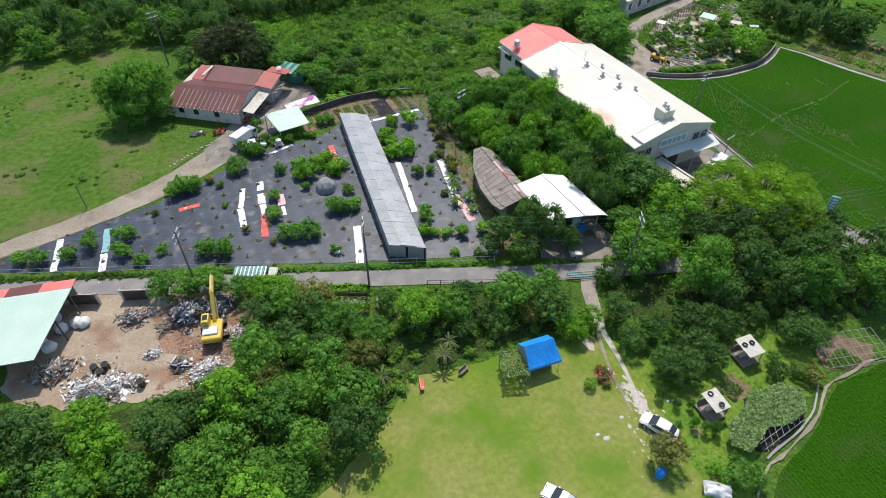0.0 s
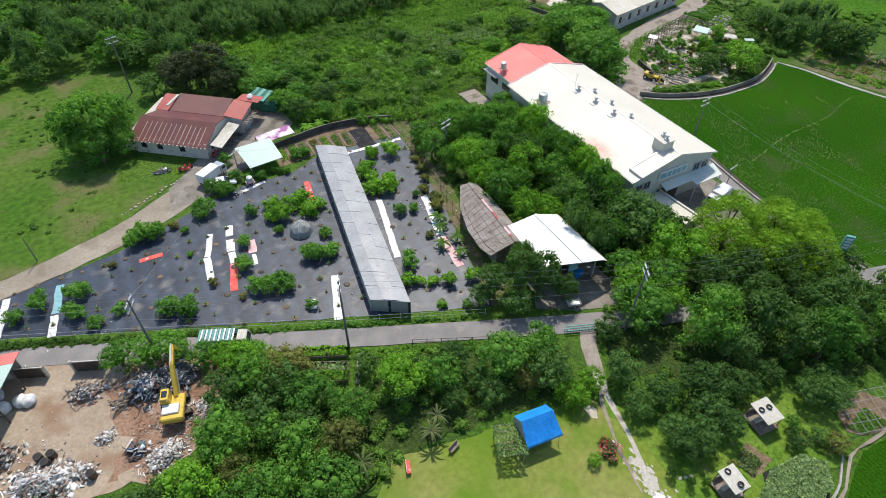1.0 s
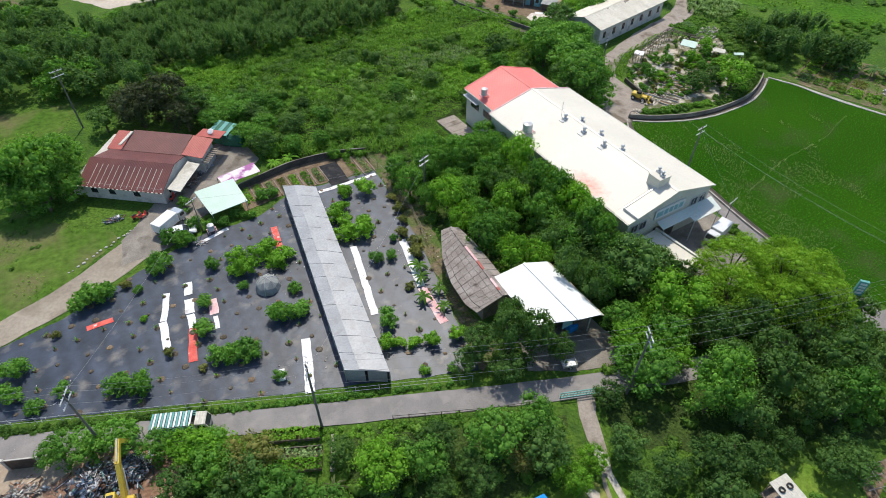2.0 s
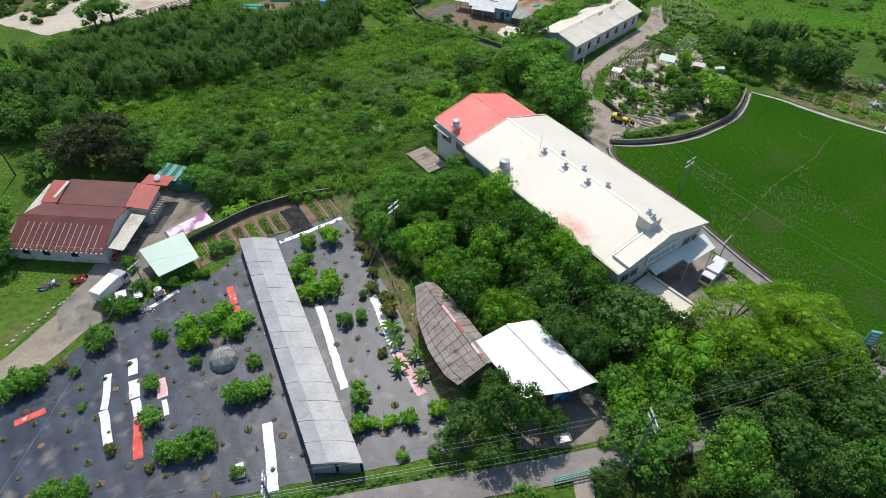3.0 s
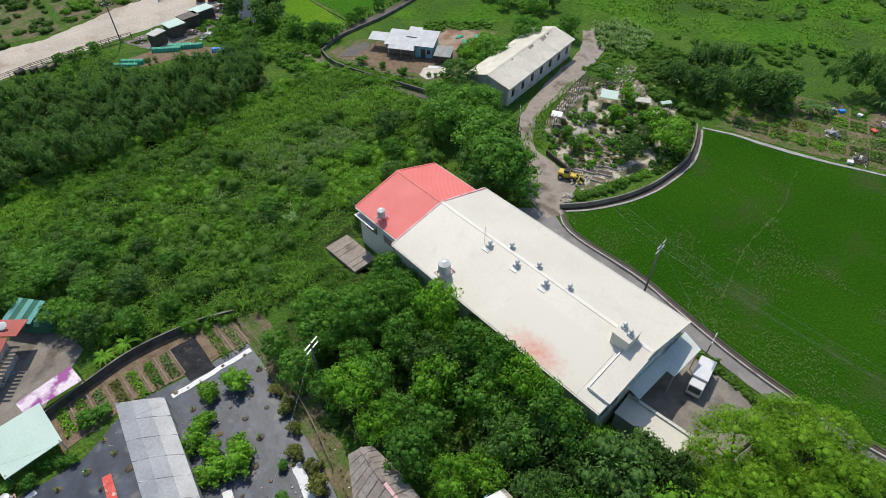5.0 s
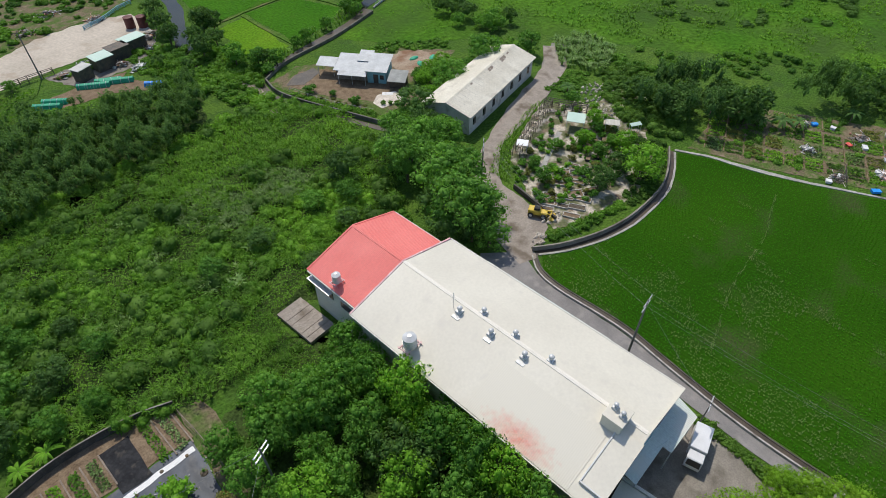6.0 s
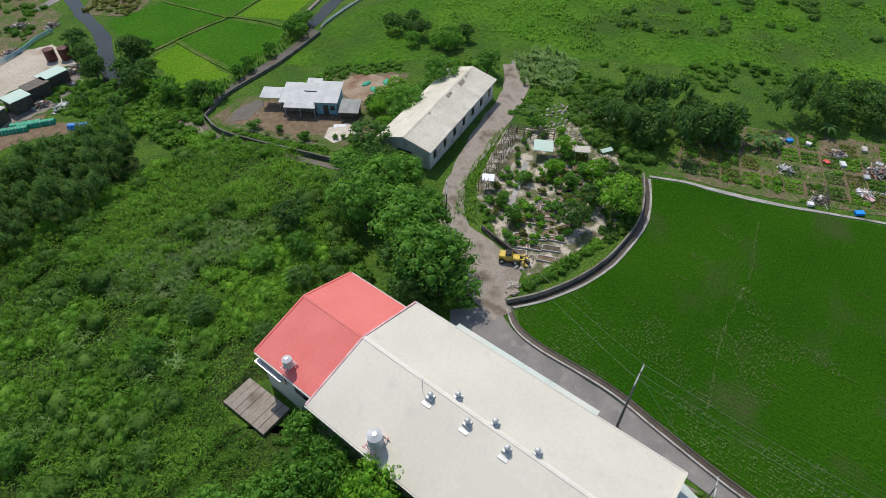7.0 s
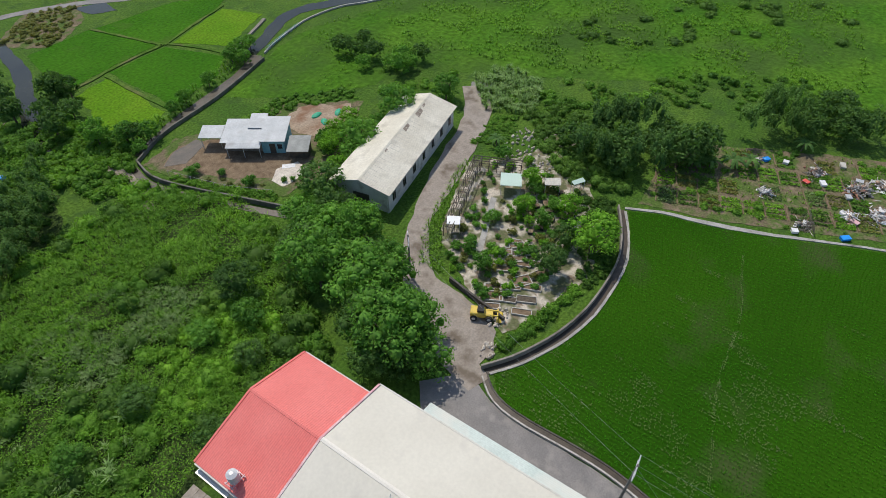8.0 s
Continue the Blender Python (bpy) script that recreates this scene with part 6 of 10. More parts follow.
def carpet(name, poly, z, density, size, m, label, seed, keep=(), bump=0.7, scale=0.45):
    """A lumpy mat of vines: rough skin with leaves all over it."""
    g = np.random.default_rng(seed)
    xs, ys = np.array([q[0] for q in poly]), np.array([q[1] for q in poly])
    n = int((xs.max() - xs.min()) * (ys.max() - ys.min()) * density)
    P = np.stack([g.uniform(xs.min(), xs.max(), n), g.uniform(ys.min(), ys.max(), n)], 1)
    ok = inside(P[:, 0], P[:, 1], poly)
    for k in keep:
        ok &= ~inside(P[:, 0], P[:, 1], k)
    P = P[ok]
    h = lambda x, y: max(0.12, z + bump * noise.noise(Vector((x * scale, y * scale, seed))) + 0.5 * bump * noise.noise(Vector((x * scale * 2.7, y * scale * 2.7, seed))))
    Z = np.array([h(x, y) for x, y in P])
    eps = 0.25
    N = np.array([(h(x - eps, y) - h(x + eps, y), h(x, y - eps) - h(x, y + eps), 2 * eps) for x, y in P])
    v, q = leaves(np.column_stack([P, Z]), unit(N), size, g, 0.8, 0.65)
    return tagged(fast(name, v, q, EMPTY_T, m), label, "vines", "", "stuff")


SITE = [(56, 87), (81, 87), (81, 99.8), (58.4, 99.8)]
carpet("vine_mat", THICK, 0.9, 26, 0.25, F_BUSH, "green vines and weeds growing over everything", 11, ([(63.9, 88), (81, 88), (81, 99.3), (63.9, 99.3)], [(60.2, 93.4), (65.4, 93.4), (65.4, 101.4), (60.2, 101.4)]), 1.0)
carpet("vine_mat", LOT_SIDE, 0.8, 9, 0.42, F_BUSH, "green weeds below the lot", 15, (NETS,), 0.9)
BARE = (GRASS_W, GRASS_N, GLADE_W, [(64, 88), (81, 88), (81, 99.6), (64, 99.6)], [(60, 93.2), (65.4, 93.2), (65.4, 101.6), (60, 101.6)])
thicket("thicket", THICK, 2.3, 1.0, 1.8, 1.05, F_BUSH, "dense green thicket of shrubs and vines", BARE + (SILVER, LEAFY), 2, FINE, gaps=-0.02)
thicket("thicket", THICK, 4.4, 1.3, 2.3, 1.15, F_BUSHDARK, "darker shrubs standing out of the thicket", BARE + (FRESH, [(56, 88), (81, 88), (81, 101), (56, 101)]), 3, FINE, gaps=0.02)
thicket("thicket", [(30, 124), (36, 106), (47, 98), (58, 104), (58, 112), (48, 122), (60, 132), (44, 140), (26, 140)], 2.5, 1.0, 1.8, 0.95, F_BUSHDARK, "dark leafy shrubs in the thicket", (GLADE_W, GRASS_W), 16, FINE, gaps=0.1)
thicket("thicket", LEAFY, 2.1, 1.2, 2.1, 1.0, F_MID, "broad-leaved green shrubs behind the farmhouse", (), 18, FINE)
thicket("thicket", FRESH, 1.9, 0.9, 1.6, 0.95, F_GRASS, "fresh yellow-green shrubs beside the red roof", (), 19, FINE, gaps=-0.12)
thicket("bright_grass", GRASS_W, 0.62, 0.7, 1.1, 0.9, F_GRASS, "bright tall grass before the bamboo", (), 4, TALL, "tall grass")
thicket("bright_grass", GRASS_N, 0.8, 0.8, 1.3, 0.9, F_GRASS, "bright tall grass in the clearing", (), 8, TALL, "tall grass", gaps=-0.25)
thicket("low_weeds", GRASS_N, 3.4, 0.7, 1.3, 0.8, F_BUSH, "low leafy weeds in the clearing", (), 9, FINE, gaps=0.05)
thicket("field_weeds", [(43.4, 92), (46.2, 92), (45.6, 82), (42.4, 70), (39.8, 56), (38.0, 52), (39.2, 60), (42.4, 76)], 0.9, 0.3, 0.65, 0.9, F_OLIVE, "dry weeds along the field fence", (), 17, TUFTS, "weeds")
thicket("tall_grass", THICK, 0.95, 0.8, 1.5, 1.1, F_TALL, "tall grass among the shrubs", (SITE,), 13, TALL, "tall grass", gaps=-0.02)
thicket("thicket", THICK, 4.6, 1.6, 2.6, 0.95, F_BUSHDARK, "large dark rounded shrubs in the thicket", BARE + (SILVER, FRESH, [(54, 86), (83, 86), (83, 103), (54, 103)]), 14, FINE, gaps=0.06)
thicket("reeds", SILVER, 0.82, 0.85, 1.45, 1.0, F_REED, "silvery tall reeds among the shrubs", (), 5, REEDS, "reeds", gaps=-0.15)
thicket("reeds", [(36, 116), (60, 108), (66, 112), (62, 122), (58, 134), (44, 132)], 2.0, 1.0, 1.7, 0.9, F_REED, "silvery tall reeds among the shrubs", (SILVER,), 15, REEDS, "reeds", gaps=0.1)
carpet("vine_mat", GLADE_W, 1.0, 60, 0.17, F_BUSH, "low vines spread over the ground beside the warehouse", 16, (), 0.35, 0.5)
UNDER = [
    (FIELD_EDGE, 2.0, HALL_W), ([(46, 38.5), (50.5, 43), (60, 37.6), (72, 32.6), (86, 28), (84, 18), (72, 18.5), (58, 25.5), (44, 33)], 2.6, [(40, 44), (88, 27.6), (88, 30), (44, 43)]),
    ([(54, 52), (66, 53), (68.4, 48), (71, 43), (84, 43.4), (84, 36), (85, 30.6), (70, 34.6), (54, 41.5)], 2.2, None),
    ([(2, 60), (7, 56.4), (8.6, 49.4), (16, 46), (19, 47.6), (18.4, 50.2), (30, 45), (41.5, 40.2), (38.5, 34.5), (27, 36), (22, 36.4), (13, 36), (4, 31), (-2, 28.5), (-30, 34), (-30, 55), (-21.6, 49.4), (-8.4, 45.6), (-2, 47.4), (2.6, 54.6)], 2.0, [(24, 29), (24, 36.4), (33, 36.4), (33, 29)]),
]
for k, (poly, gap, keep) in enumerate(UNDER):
    # Undergrowth takes the darker leaves: canopy shade put into the colour.
    thicket("undergrowth", poly, gap * 1.25, 0.7, 1.1, 0.9, F_BUSHDARK, "undergrowth beneath the trees, canopy shade put into its dark green", (keep,) if keep else (), 20 + k)
    patch("woodland_floor", poly, 0.035, M_FLOOR, "dark weedy ground beneath the trees", "ground", ragged=0.8)
patch("woodland_floor", BAMBOO, 0.035, M_FLOOR, "dark weedy ground beneath the bamboo", "ground", ragged=0.8)
# The bamboo's shade is likewise put into this undergrowth's leaf colour.
thicket("undergrowth", BAMBOO, 2.6, 0.8, 1.3, 0.9, F_BUSHDARK, "undergrowth beneath the bamboo, canopy shade put into its dark green", (), 28)
patch("woodland_floor", THICK, 0.035, M_FLOOR, "dark weedy ground beneath the thicket", "ground", ragged=0.8)
thicket("hedge", [(8, 60.9), (34, 49.4), (34.3, 48.9), (8, 60.2)], 0.55, 0.35, 0.55, 0.9, F_MID, "low weedy hedge along the road", (), 30)
thicket("hedge", [(-30, 78), (8, 61.1), (8, 60.2), (-30, 77)], 0.6, 0.35, 0.5, 0.8, F_BUSHDARK, "low weedy hedge along the road", (), 31)
thicket("hedge", [(11, 54.9), (33, 45.0), (32.8, 43.6), (11, 53.8)], 0.7, 0.35, 0.55, 0.8, F_BUSH, "low weedy hedge along the road", (), 32)
thicket("hedge", [(84.6, 53), (84.6, 48), (83.6, 43.6), (82.7, 43.8), (83.6, 48), (83.8, 53)], 0.5, 0.5, 0.75, 1.1, F_BUSHDARK, "dark clipped hedge between yard and lane", (), 33)
thicket("shrub_belt", [(134, 126), (138, 134), (150, 128), (160, 108), (172, 88), (182, 62), (176, 60), (166, 82), (152, 98), (146, 118), (137, 121)], 2.2, 0.7, 1.3, 0.9, F_BUSH, "belt of rank shrubs and weeds beyond the nursery", (), 34, FINE, gaps=0.0)
thicket("reeds", [(143, 113), (152, 121), (160.6, 117.5), (158, 108), (147, 104.6)], 1.0, 0.9, 1.6, 1.0, F_REED, "silvery tall reeds beyond the nursery", (), 35, REEDS, "reeds")
thicket("weeds", [(86, 150), (92, 149), (100, 160), (96, 178), (90, 180), (84, 166)], 2.0, 0.9, 1.6, 0.9, F_BUSH, "weedy shrubs along the canal", (), 36)
thicket("weeds", [(60, 176), (84, 164), (90, 182), (82, 190), (64, 186)], 2.0, 0.8, 1.5, 0.8, F_BUSH, "weedy shrubs behind the bamboo", (NETS,), 37, FINE)
thicket("ditch_weeds", [(96, 156), (110, 160.6), (134, 166.4), (130, 170.4), (110, 163.6), (99, 164), (93, 170), (90, 160)], 1.3, 0.7, 1.3, 0.9, F_TALL, "tall weeds along the ditch", (), 38, TALL, "weeds")
thicket("ditch_weeds", [(113, 150), (125, 149), (136, 139), (133, 136), (122, 145), (112, 149)], 1.4, 0.5, 1.0, 0.8, F_BUSH, "weedy shrubs behind the tin-roofed house", (), 39, FINE)
# grass tufts and rice
for k, (poly, gap, m, lo, hi, gaps) in enumerate((
    ([(-34, 86.5), (-18, 88), (-7, 91), (2, 98), (-8, 112), (4, 140), (-34, 148)], 0.8, F_GRASS, 0.2, 0.45, 0.22),
    ([(137, 140), (150, 166), (176, 158), (230, 90), (235, 60), (184, 52), (172, 98), (158, 128)], 1.3, F_GRASS, 0.4, 0.9, 0.05),
    ([(119, 157), (136, 160), (150, 164), (137, 138)], 1.3, F_GRASS, 0.3, 0.6, 0.0),
    ([(40, 22), (60, 22), (66, 16), (54, 18), (46, 8), (36, 6)], 0.7, F_GRASS, 0.2, 0.4, -0.2),
)):
    thicket("grass_tufts", poly, gap, lo, hi, 0.8, m, "tufts of longer meadow grass", (), 50 + k, TUFTS, "grass", gaps=gaps)
thicket("meadow_shrubs", [(150, 150), (176, 150), (225, 100), (232, 60), (188, 52), (180, 96), (160, 132)], 1.1, 0.7, 1.2, 0.4, F_GRASS, "patches of rank weeds over the meadow", (), 58, TALL, "weeds", gaps=0.1)
thicket("meadow_shrubs", [(178, 118), (206, 104), (236, 84), (240, 60), (206, 60), (196, 84), (184, 100)], 3.0, 1.0, 2.0, 0.7, F_BUSHDARK, "dark brushwood on the meadow", (), 57, FINE, gaps=0.16)
thicket("meadow_shrubs", [(168, 92), (182, 84), (190, 60), (184, 50), (176, 66), (164, 84)], 2.6, 0.8, 1.5, 0.8, F_BUSH, "rank green brushwood at the meadow edge", (), 66, FINE, gaps=-0.05)
thicket("meadow_shrubs", [(160, 128), (176, 128), (186, 112), (180, 98), (166, 104)], 1.2, 0.7, 1.2, 0.6, F_TALL, "tall dark grass on the meadow", (), 67, TALL, "weeds", gaps=0.02)
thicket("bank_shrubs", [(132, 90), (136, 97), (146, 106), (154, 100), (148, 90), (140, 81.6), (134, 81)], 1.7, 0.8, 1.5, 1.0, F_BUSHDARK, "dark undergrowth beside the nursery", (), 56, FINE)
thicket("pasture_weeds", [(-34, 88), (-18, 89), (-7, 92), (0, 99), (-8, 110), (-6, 126), (2, 140), (-34, 147)], 2.0, 0.2, 0.6, 0.6, F_BUSHDARK, "dark weed clumps scattered over the pasture", (), 59, FINE, gaps=0.2)
RICE = [reed(90 + k, 5, 1.0, 0.6) for k in range(7)]


def sparse(px, py, edge, reach, seed):
    """Where the rice stands thin: near the edge line, in streaks."""
    n = noise.noise(Vector((px * 0.16, py * 0.10, seed))) + 0.5 * noise.noise(Vector((px * 0.9, py * 0.22, seed + 5)))
    return n - (-0.05 + 0.42 * (px - np.interp(py, [q[1] for q in edge], [q[0] for q in edge])) / reach)


EDGE_E = [(88.2, 40), (88.8, 52), (90.9, 64), (91.1, 72), (94.0, 82)]
gr = np.random.default_rng(61)
spots = []
for x, y in sprinkle(PADDY_E, 0.47, gr, ([(90, 0), (160, 0), (160, 34), (90, 34)],)):
    if sparse(x, y, EDGE_E, 26.0, 63) > 0.0 and gr.uniform() < 0.75:
        continue
    w = gr.uniform(0.26, 0.36)
    spots.append((x, y, 0, gr.uniform(0, 6.283), w * 1.15, w))
many("rice_plants", RICE, spots, F_RICE, "rice plants in the paddy", "rice")
thicket("rice_plants", PADDY_SE, 0.5, 0.27, 0.36, 0.9, F_RICE, "rice plants in the paddy", ([(30, -30), (90, -30), (90, -4), (30, -4)],), 62, RICE, "rice")


def glint_rows(label, poly, edge, reach, step, seed, along=0.0):
    """Pale tufts put in for water glints between rice rows, thinning out away from the field's edge line."""
    g = np.random.default_rng(seed)
    xs, ys = [p[0] for p in poly], [p[1] for p in poly]
    spots = []
    for x in np.arange(min(xs), max(xs), step):
        for y in np.arange(min(ys), max(ys), 0.26):
            px, py = x + along * (y - min(ys)) + g.normal(0, 0.05), y + g.uniform(-0.12, 0.12)
            if sparse(px, py, edge, reach, seed) > 0 and g.uniform() < 0.6:
                spots.append((px, py))
    P = np.array(spots)
    P = P[inside(P[:, 0], P[:, 1], poly)]
    rows = [(x, y, 0.16, g.uniform(0, 6.283), g.uniform(0.16, 0.3), g.uniform(0.2, 0.36)) for x, y in P]
    many("pale_stubble", TUFTS, rows, F_PALETUFT, label, "straw")


glint_rows("pale tufts put in for water glints between the rice rows", PADDY_E, EDGE_E, 24.0, 0.42, 63, 0.03)
glint_rows("pale tufts put in for water glints between the rice rows", [(50, 8), (54, 9.6), (61, 12), (70, 11.4), (72, 0), (60, -6), (46, 2)], [(50, -6), (50, 14)], 14.0, 0.62, 64, 0.55)
spots = [(x + 0.12 * math.sin(3 * x), 56.6 + (x - 96) * 0.13 + 0.5 * math.sin(x * 0.25) + dy, 0.16, x * 7.0, 0.2, 0.22) for x in np.arange(94, 131, 0.3) for dy in (0, 0.2) if noise.noise(Vector((x * 0.5, dy * 9, 3))) > -0.1]
many("wheel_line", TUFTS, spots, F_PALETUFT, "pale thin line trodden through the rice", "straw")


# ---- vehicles ----
def wheel(parent, x, y, r=0.31, w=0.2):
    t = part("wheel", tube(B(), (x, y - w / 2, r), (x, y + w / 2, r), r, seg=16), M_BLACK, parent)
    part("rim", tube(B(), (x, y - w / 2 - 0.01, r), (x, y + w / 2 + 0.01, r), r * 0.58, seg=12), M_STEEL, t)


def car(x, y, turn, paint, label):
    """A small saloon, nose towards +x."""
    e = thing("car", x, y, 0.05, turn, label, "car", "parked cars")
    bm = profile_y(B(), [(-2.1, 0.32), (2.1, 0.32), (2.15, 0.55), (2.05, 0.72), (1.05, 0.92), (-1.75, 0.97), (-2.12, 0.85)], -0.84, 0.84)
    bmesh.ops.bevel(bm, geom=list(bm.edges), offset=0.13, segments=3, affect="EDGES")
    part("body", bm, paint, e, smooth=False)
    bm = profile_y(B(), [(-1.75, 0.92), (1.1, 0.9), (0.35, 1.38), (-1.05, 1.4)], -0.72, 0.72)
    part("window_band", bm, M_GLASS, e, "dark car windows")
    bm = profile_y(B(), [(-1.12, 1.36), (0.38, 1.34), (0.3, 1.45), (-0.35, 1.5), (-1.0, 1.46)], -0.66, 0.66)
    bmesh.ops.bevel(bm, geom=list(bm.edges), offset=0.04, segments=1, affect="EDGES")
    part("roof", bm, paint, e)
    for s in (-1, 1):
        part("pillar", slab(B(), [(1.0, s * 0.73, 0.95), (1.08, s * 0.73, 0.95), (0.4, s * 0.68, 1.4), (0.32, s * 0.68, 1.4)], 0.04), paint, e)
        part("headlight", box(B(), 1.98, 2.12, s * 0.62 - 0.16, s * 0.62 + 0.16, 0.6, 0.74), M_STEEL, e)
        part("tail_light", box(B(), -2.13, -2.0, s * 0.66 - 0.12, s * 0.66 + 0.12, 0.68, 0.84), M_BANNER_RED, e)
        part("mirror", box(B(), 0.72, 0.86, s * 0.86 - 0.08, s * 0.86 + 0.08, 0.92, 1.04), paint, e)
        for wx in (-1.3, 1.32):
            wheel(e, wx, s * 0.76)
    return e


def light_truck(x, y, turn, length, cab_m, bed_m, kind, label):
    """Cab-over truck, nose towards +x. kind: box or slats."""
    e = thing("light_truck", x, y, 0.06, turn, label, "truck")
    h = length / 2
    part("chassis", box(B(), -h, h - 0.3, -0.55, 0.55, 0.42, 0.62), M_DARKSTEEL, e)
    bm = profile_y(B(), [(h - 1.45, 0.45), (h, 0.45), (h + 0.02, 1.05), (h - 0.3, 1.9), (h - 1.45, 1.95)], -0.85, 0.85)
    bmesh.ops.bevel(bm, geom=list(bm.edges), offset=0.06, segments=1, affect="EDGES")
    c = part("cab", bm, cab_m, e)
    part("windscreen", slab(B(), [(h + 0.02, -0.72, 1.1), (h + 0.02, 0.72, 1.1), (h - 0.25, 0.68, 1.8), (h - 0.25, -0.68, 1.8)], 0.02), M_GLASS, c)
    for s in (-1, 1):
        part("side_window", box(B(), h - 1.1, h - 0.35, s * 0.86 - 0.012, s * 0.86 + 0.012, 1.15, 1.65), M_GLASS, c)
        part("headlight", box(B(), h - 0.02, h + 0.04, s * 0.6 - 0.14, s * 0.6 + 0.14, 0.6, 0.78), M_STEEL, c)
        for wx in (-h + 0.8, h - 0.75):
            wheel(e, wx, s * 0.72, 0.34, 0.22)
    if kind == "box":
        part("cargo_box", box(B(), -h, h - 1.55, -0.92, 0.92, 0.65, 2.25, bevel=0.03), bed_m, e, "white cargo box")
    else:
        part("bed", box(B(), -h, h - 1.55, -0.98, 0.98, 0.65, 0.8), M_DARKSTEEL, e)
        for k in range(3):
            for s in (-1, 1):
                part("side_slat", box(B(), -h, h - 1.55, s * 0.98 - 0.03, s * 0.98 + 0.03, 0.82 + k * 0.42, 1.1 + k * 0.42), bed_m, e)
        n = 16
        for k in range(n):
            xx = -h + 0.1 + k * (length - 1.8) / n
            part("load_plank", box(B(), xx, xx + 0.2, -0.94, 0.94, 2.0 + 0.03 * (k % 3), 2.07 + 0.03 * (k % 3)), M_BANNER_WHITE if k % 2 else bed_m, e)
    return e


car(37.5, 18.0, 115, M_CARWHITE, "white saloon car parked under a tree on the lawn")
car(22.9, 16.2, 118, M_CARSILVER, "silver saloon car parked on the mown lawn")
car(11.2, 93.4, -8, M_CARWHITE, "white saloon car in the farmhouse yard")
car(39.2, 206.0, -20, M_CARSILVER, "pale blue-grey car beside the sandy lot")
light_truck(10.2, 96.2, 34, 5.2, M_CARSILVER, M_BANNER_WHITE, "box", "small box truck in the farmhouse yard")
light_truck(80.6, 51.3, 192, 4.9, M_CARWHITE, M_CARWHITE, "box", "white box truck parked in the warehouse yard")
light_truck(3.4, 60.6, -24.2, 6.2, M_OLDSHEET, M_TEAL, "slats", "truck with a cream cab and teal slatted bed on the road")


def excavator():
    e = thing("excavator", -3.9, 54.0, 0.05, 74, "yellow crawler excavator with a raised boom", "excavator")
    for s in (-1, 1):
        under = Matrix.Rotation(radians(-78), 4, "Z")
        bm = profile_y(B(), [(-1.5, 0.12), (-1.2, 0.0), (1.2, 0.0), (1.5, 0.12), (1.65, 0.4), (1.45, 0.72), (-1.45, 0.72), (-1.65, 0.4)], s * 1.05 - 0.25, s * 1.05 + 0.25)
        bm.transform(under)
        tr = part("track", bm, M_BLACK, e)
        for k in range(12):
            part("track_pad", box(B(), -1.45 + k * 0.25, -1.3 + k * 0.25, s * 1.05 - 0.27, s * 1.05 + 0.27, 0.7, 0.77, under), M_DARKSTEEL, tr)
    part("undercarriage", box(B(), -0.9, 0.9, -0.8, 0.8, 0.3, 0.8), M_DARKSTEEL, e)
    part("turntable", tube(B(), (0, 0, 0.78), (0, 0, 1.0), 0.75, seg=20), M_DARKSTEEL, e)
    bm = box(B(), -1.9, 1.15, -1.15, 1.15, 1.0, 1.6, bevel=0.08)
    part("upper_body", bm, M_YELLOW, e)
    part("counterweight", box(B(), -2.3, -1.55, -1.2, 1.2, 0.95, 1.85, bevel=0.15), M_YELLOW, e)
    part("engine_cover", box(B(), -1.6, -0.35, -0.75, 1.05, 1.6, 2.05, bevel=0.06), M_BANNER_WHITE, e, "pale grey engine cover")
    cab = part("cab", box(B(), -0.3, 1.25, 0.25, 1.15, 1.55, 2.85, bevel=0.07), M_YELLOW, e)
    part("windscreen", box(B(), 1.24, 1.28, 0.33, 1.07, 1.75, 2.7), M_GLASS, cab)
    part("side_window", box(B(), -0.1, 1.05, 1.14, 1.17, 1.95, 2.7), M_GLASS, cab)
    part("roof_hatch", box(B(), 0.05, 0.9, 0.4, 1.0, 2.84, 2.88), M_GLASS, cab)

    def beam(a, b, w, h0, h1):
        a, b = Vector(a), Vector(b)
        d = (b - a).normalized()
        up = Vector((0, 1, 0)).cross(d) * -1
        bm = B()
        vs = []
        for p, hh in ((a, h0), (b, h1)):
            for sy, su in ((-1, -1), (1, -1), (1, 1), (-1, 1)):
                vs.append(bm.verts.new(p + Vector((0, sy * w / 2, 0)) + up * su * hh / 2))
        for f in ((0, 1, 2, 3), (7, 6, 5, 4), (0, 4, 5, 1), (1, 5, 6, 2), (2, 6, 7, 3), (3, 7, 4, 0)):
            bm.faces.new([vs[i] for i in f])
        bmesh.ops.recalc_face_normals(bm, faces=bm.faces)
        return bm

    part("boom", beam((1.0, -0.25, 1.5), (3.4, -0.25, 4.2), 0.42, 0.75, 0.6), M_YELLOW, e)
    part("boom", beam((3.3, -0.25, 4.15), (5.6, -0.25, 4.9), 0.42, 0.6, 0.4), M_YELLOW, e)
    part("stick", beam((5.4, -0.25, 5.0), (6.9, -0.25, 2.4), 0.32, 0.5, 0.32), M_YELLOW, e)
    for s in (-1, 1):
        part("hydraulic_ram", tube(B(), (1.2, -0.25 + s * 0.3, 1.25), (3.1, -0.25 + s * 0.3, 3.5), 0.08), M_STEEL, e)
    part("hydraulic_ram", tube(B(), (3.4, -0.25, 4.6), (5.6, -0.25, 5.3), 0.08), M_STEEL, e)
    bm = profile_y(B(), [(6.7, 2.5), (7.2, 2.3), (7.25, 1.7), (6.8, 1.25), (6.3, 1.3), (6.6, 1.8)], -0.75, 0.25)
    part("bucket", bm, M_DARKSTEEL, e)


excavator()


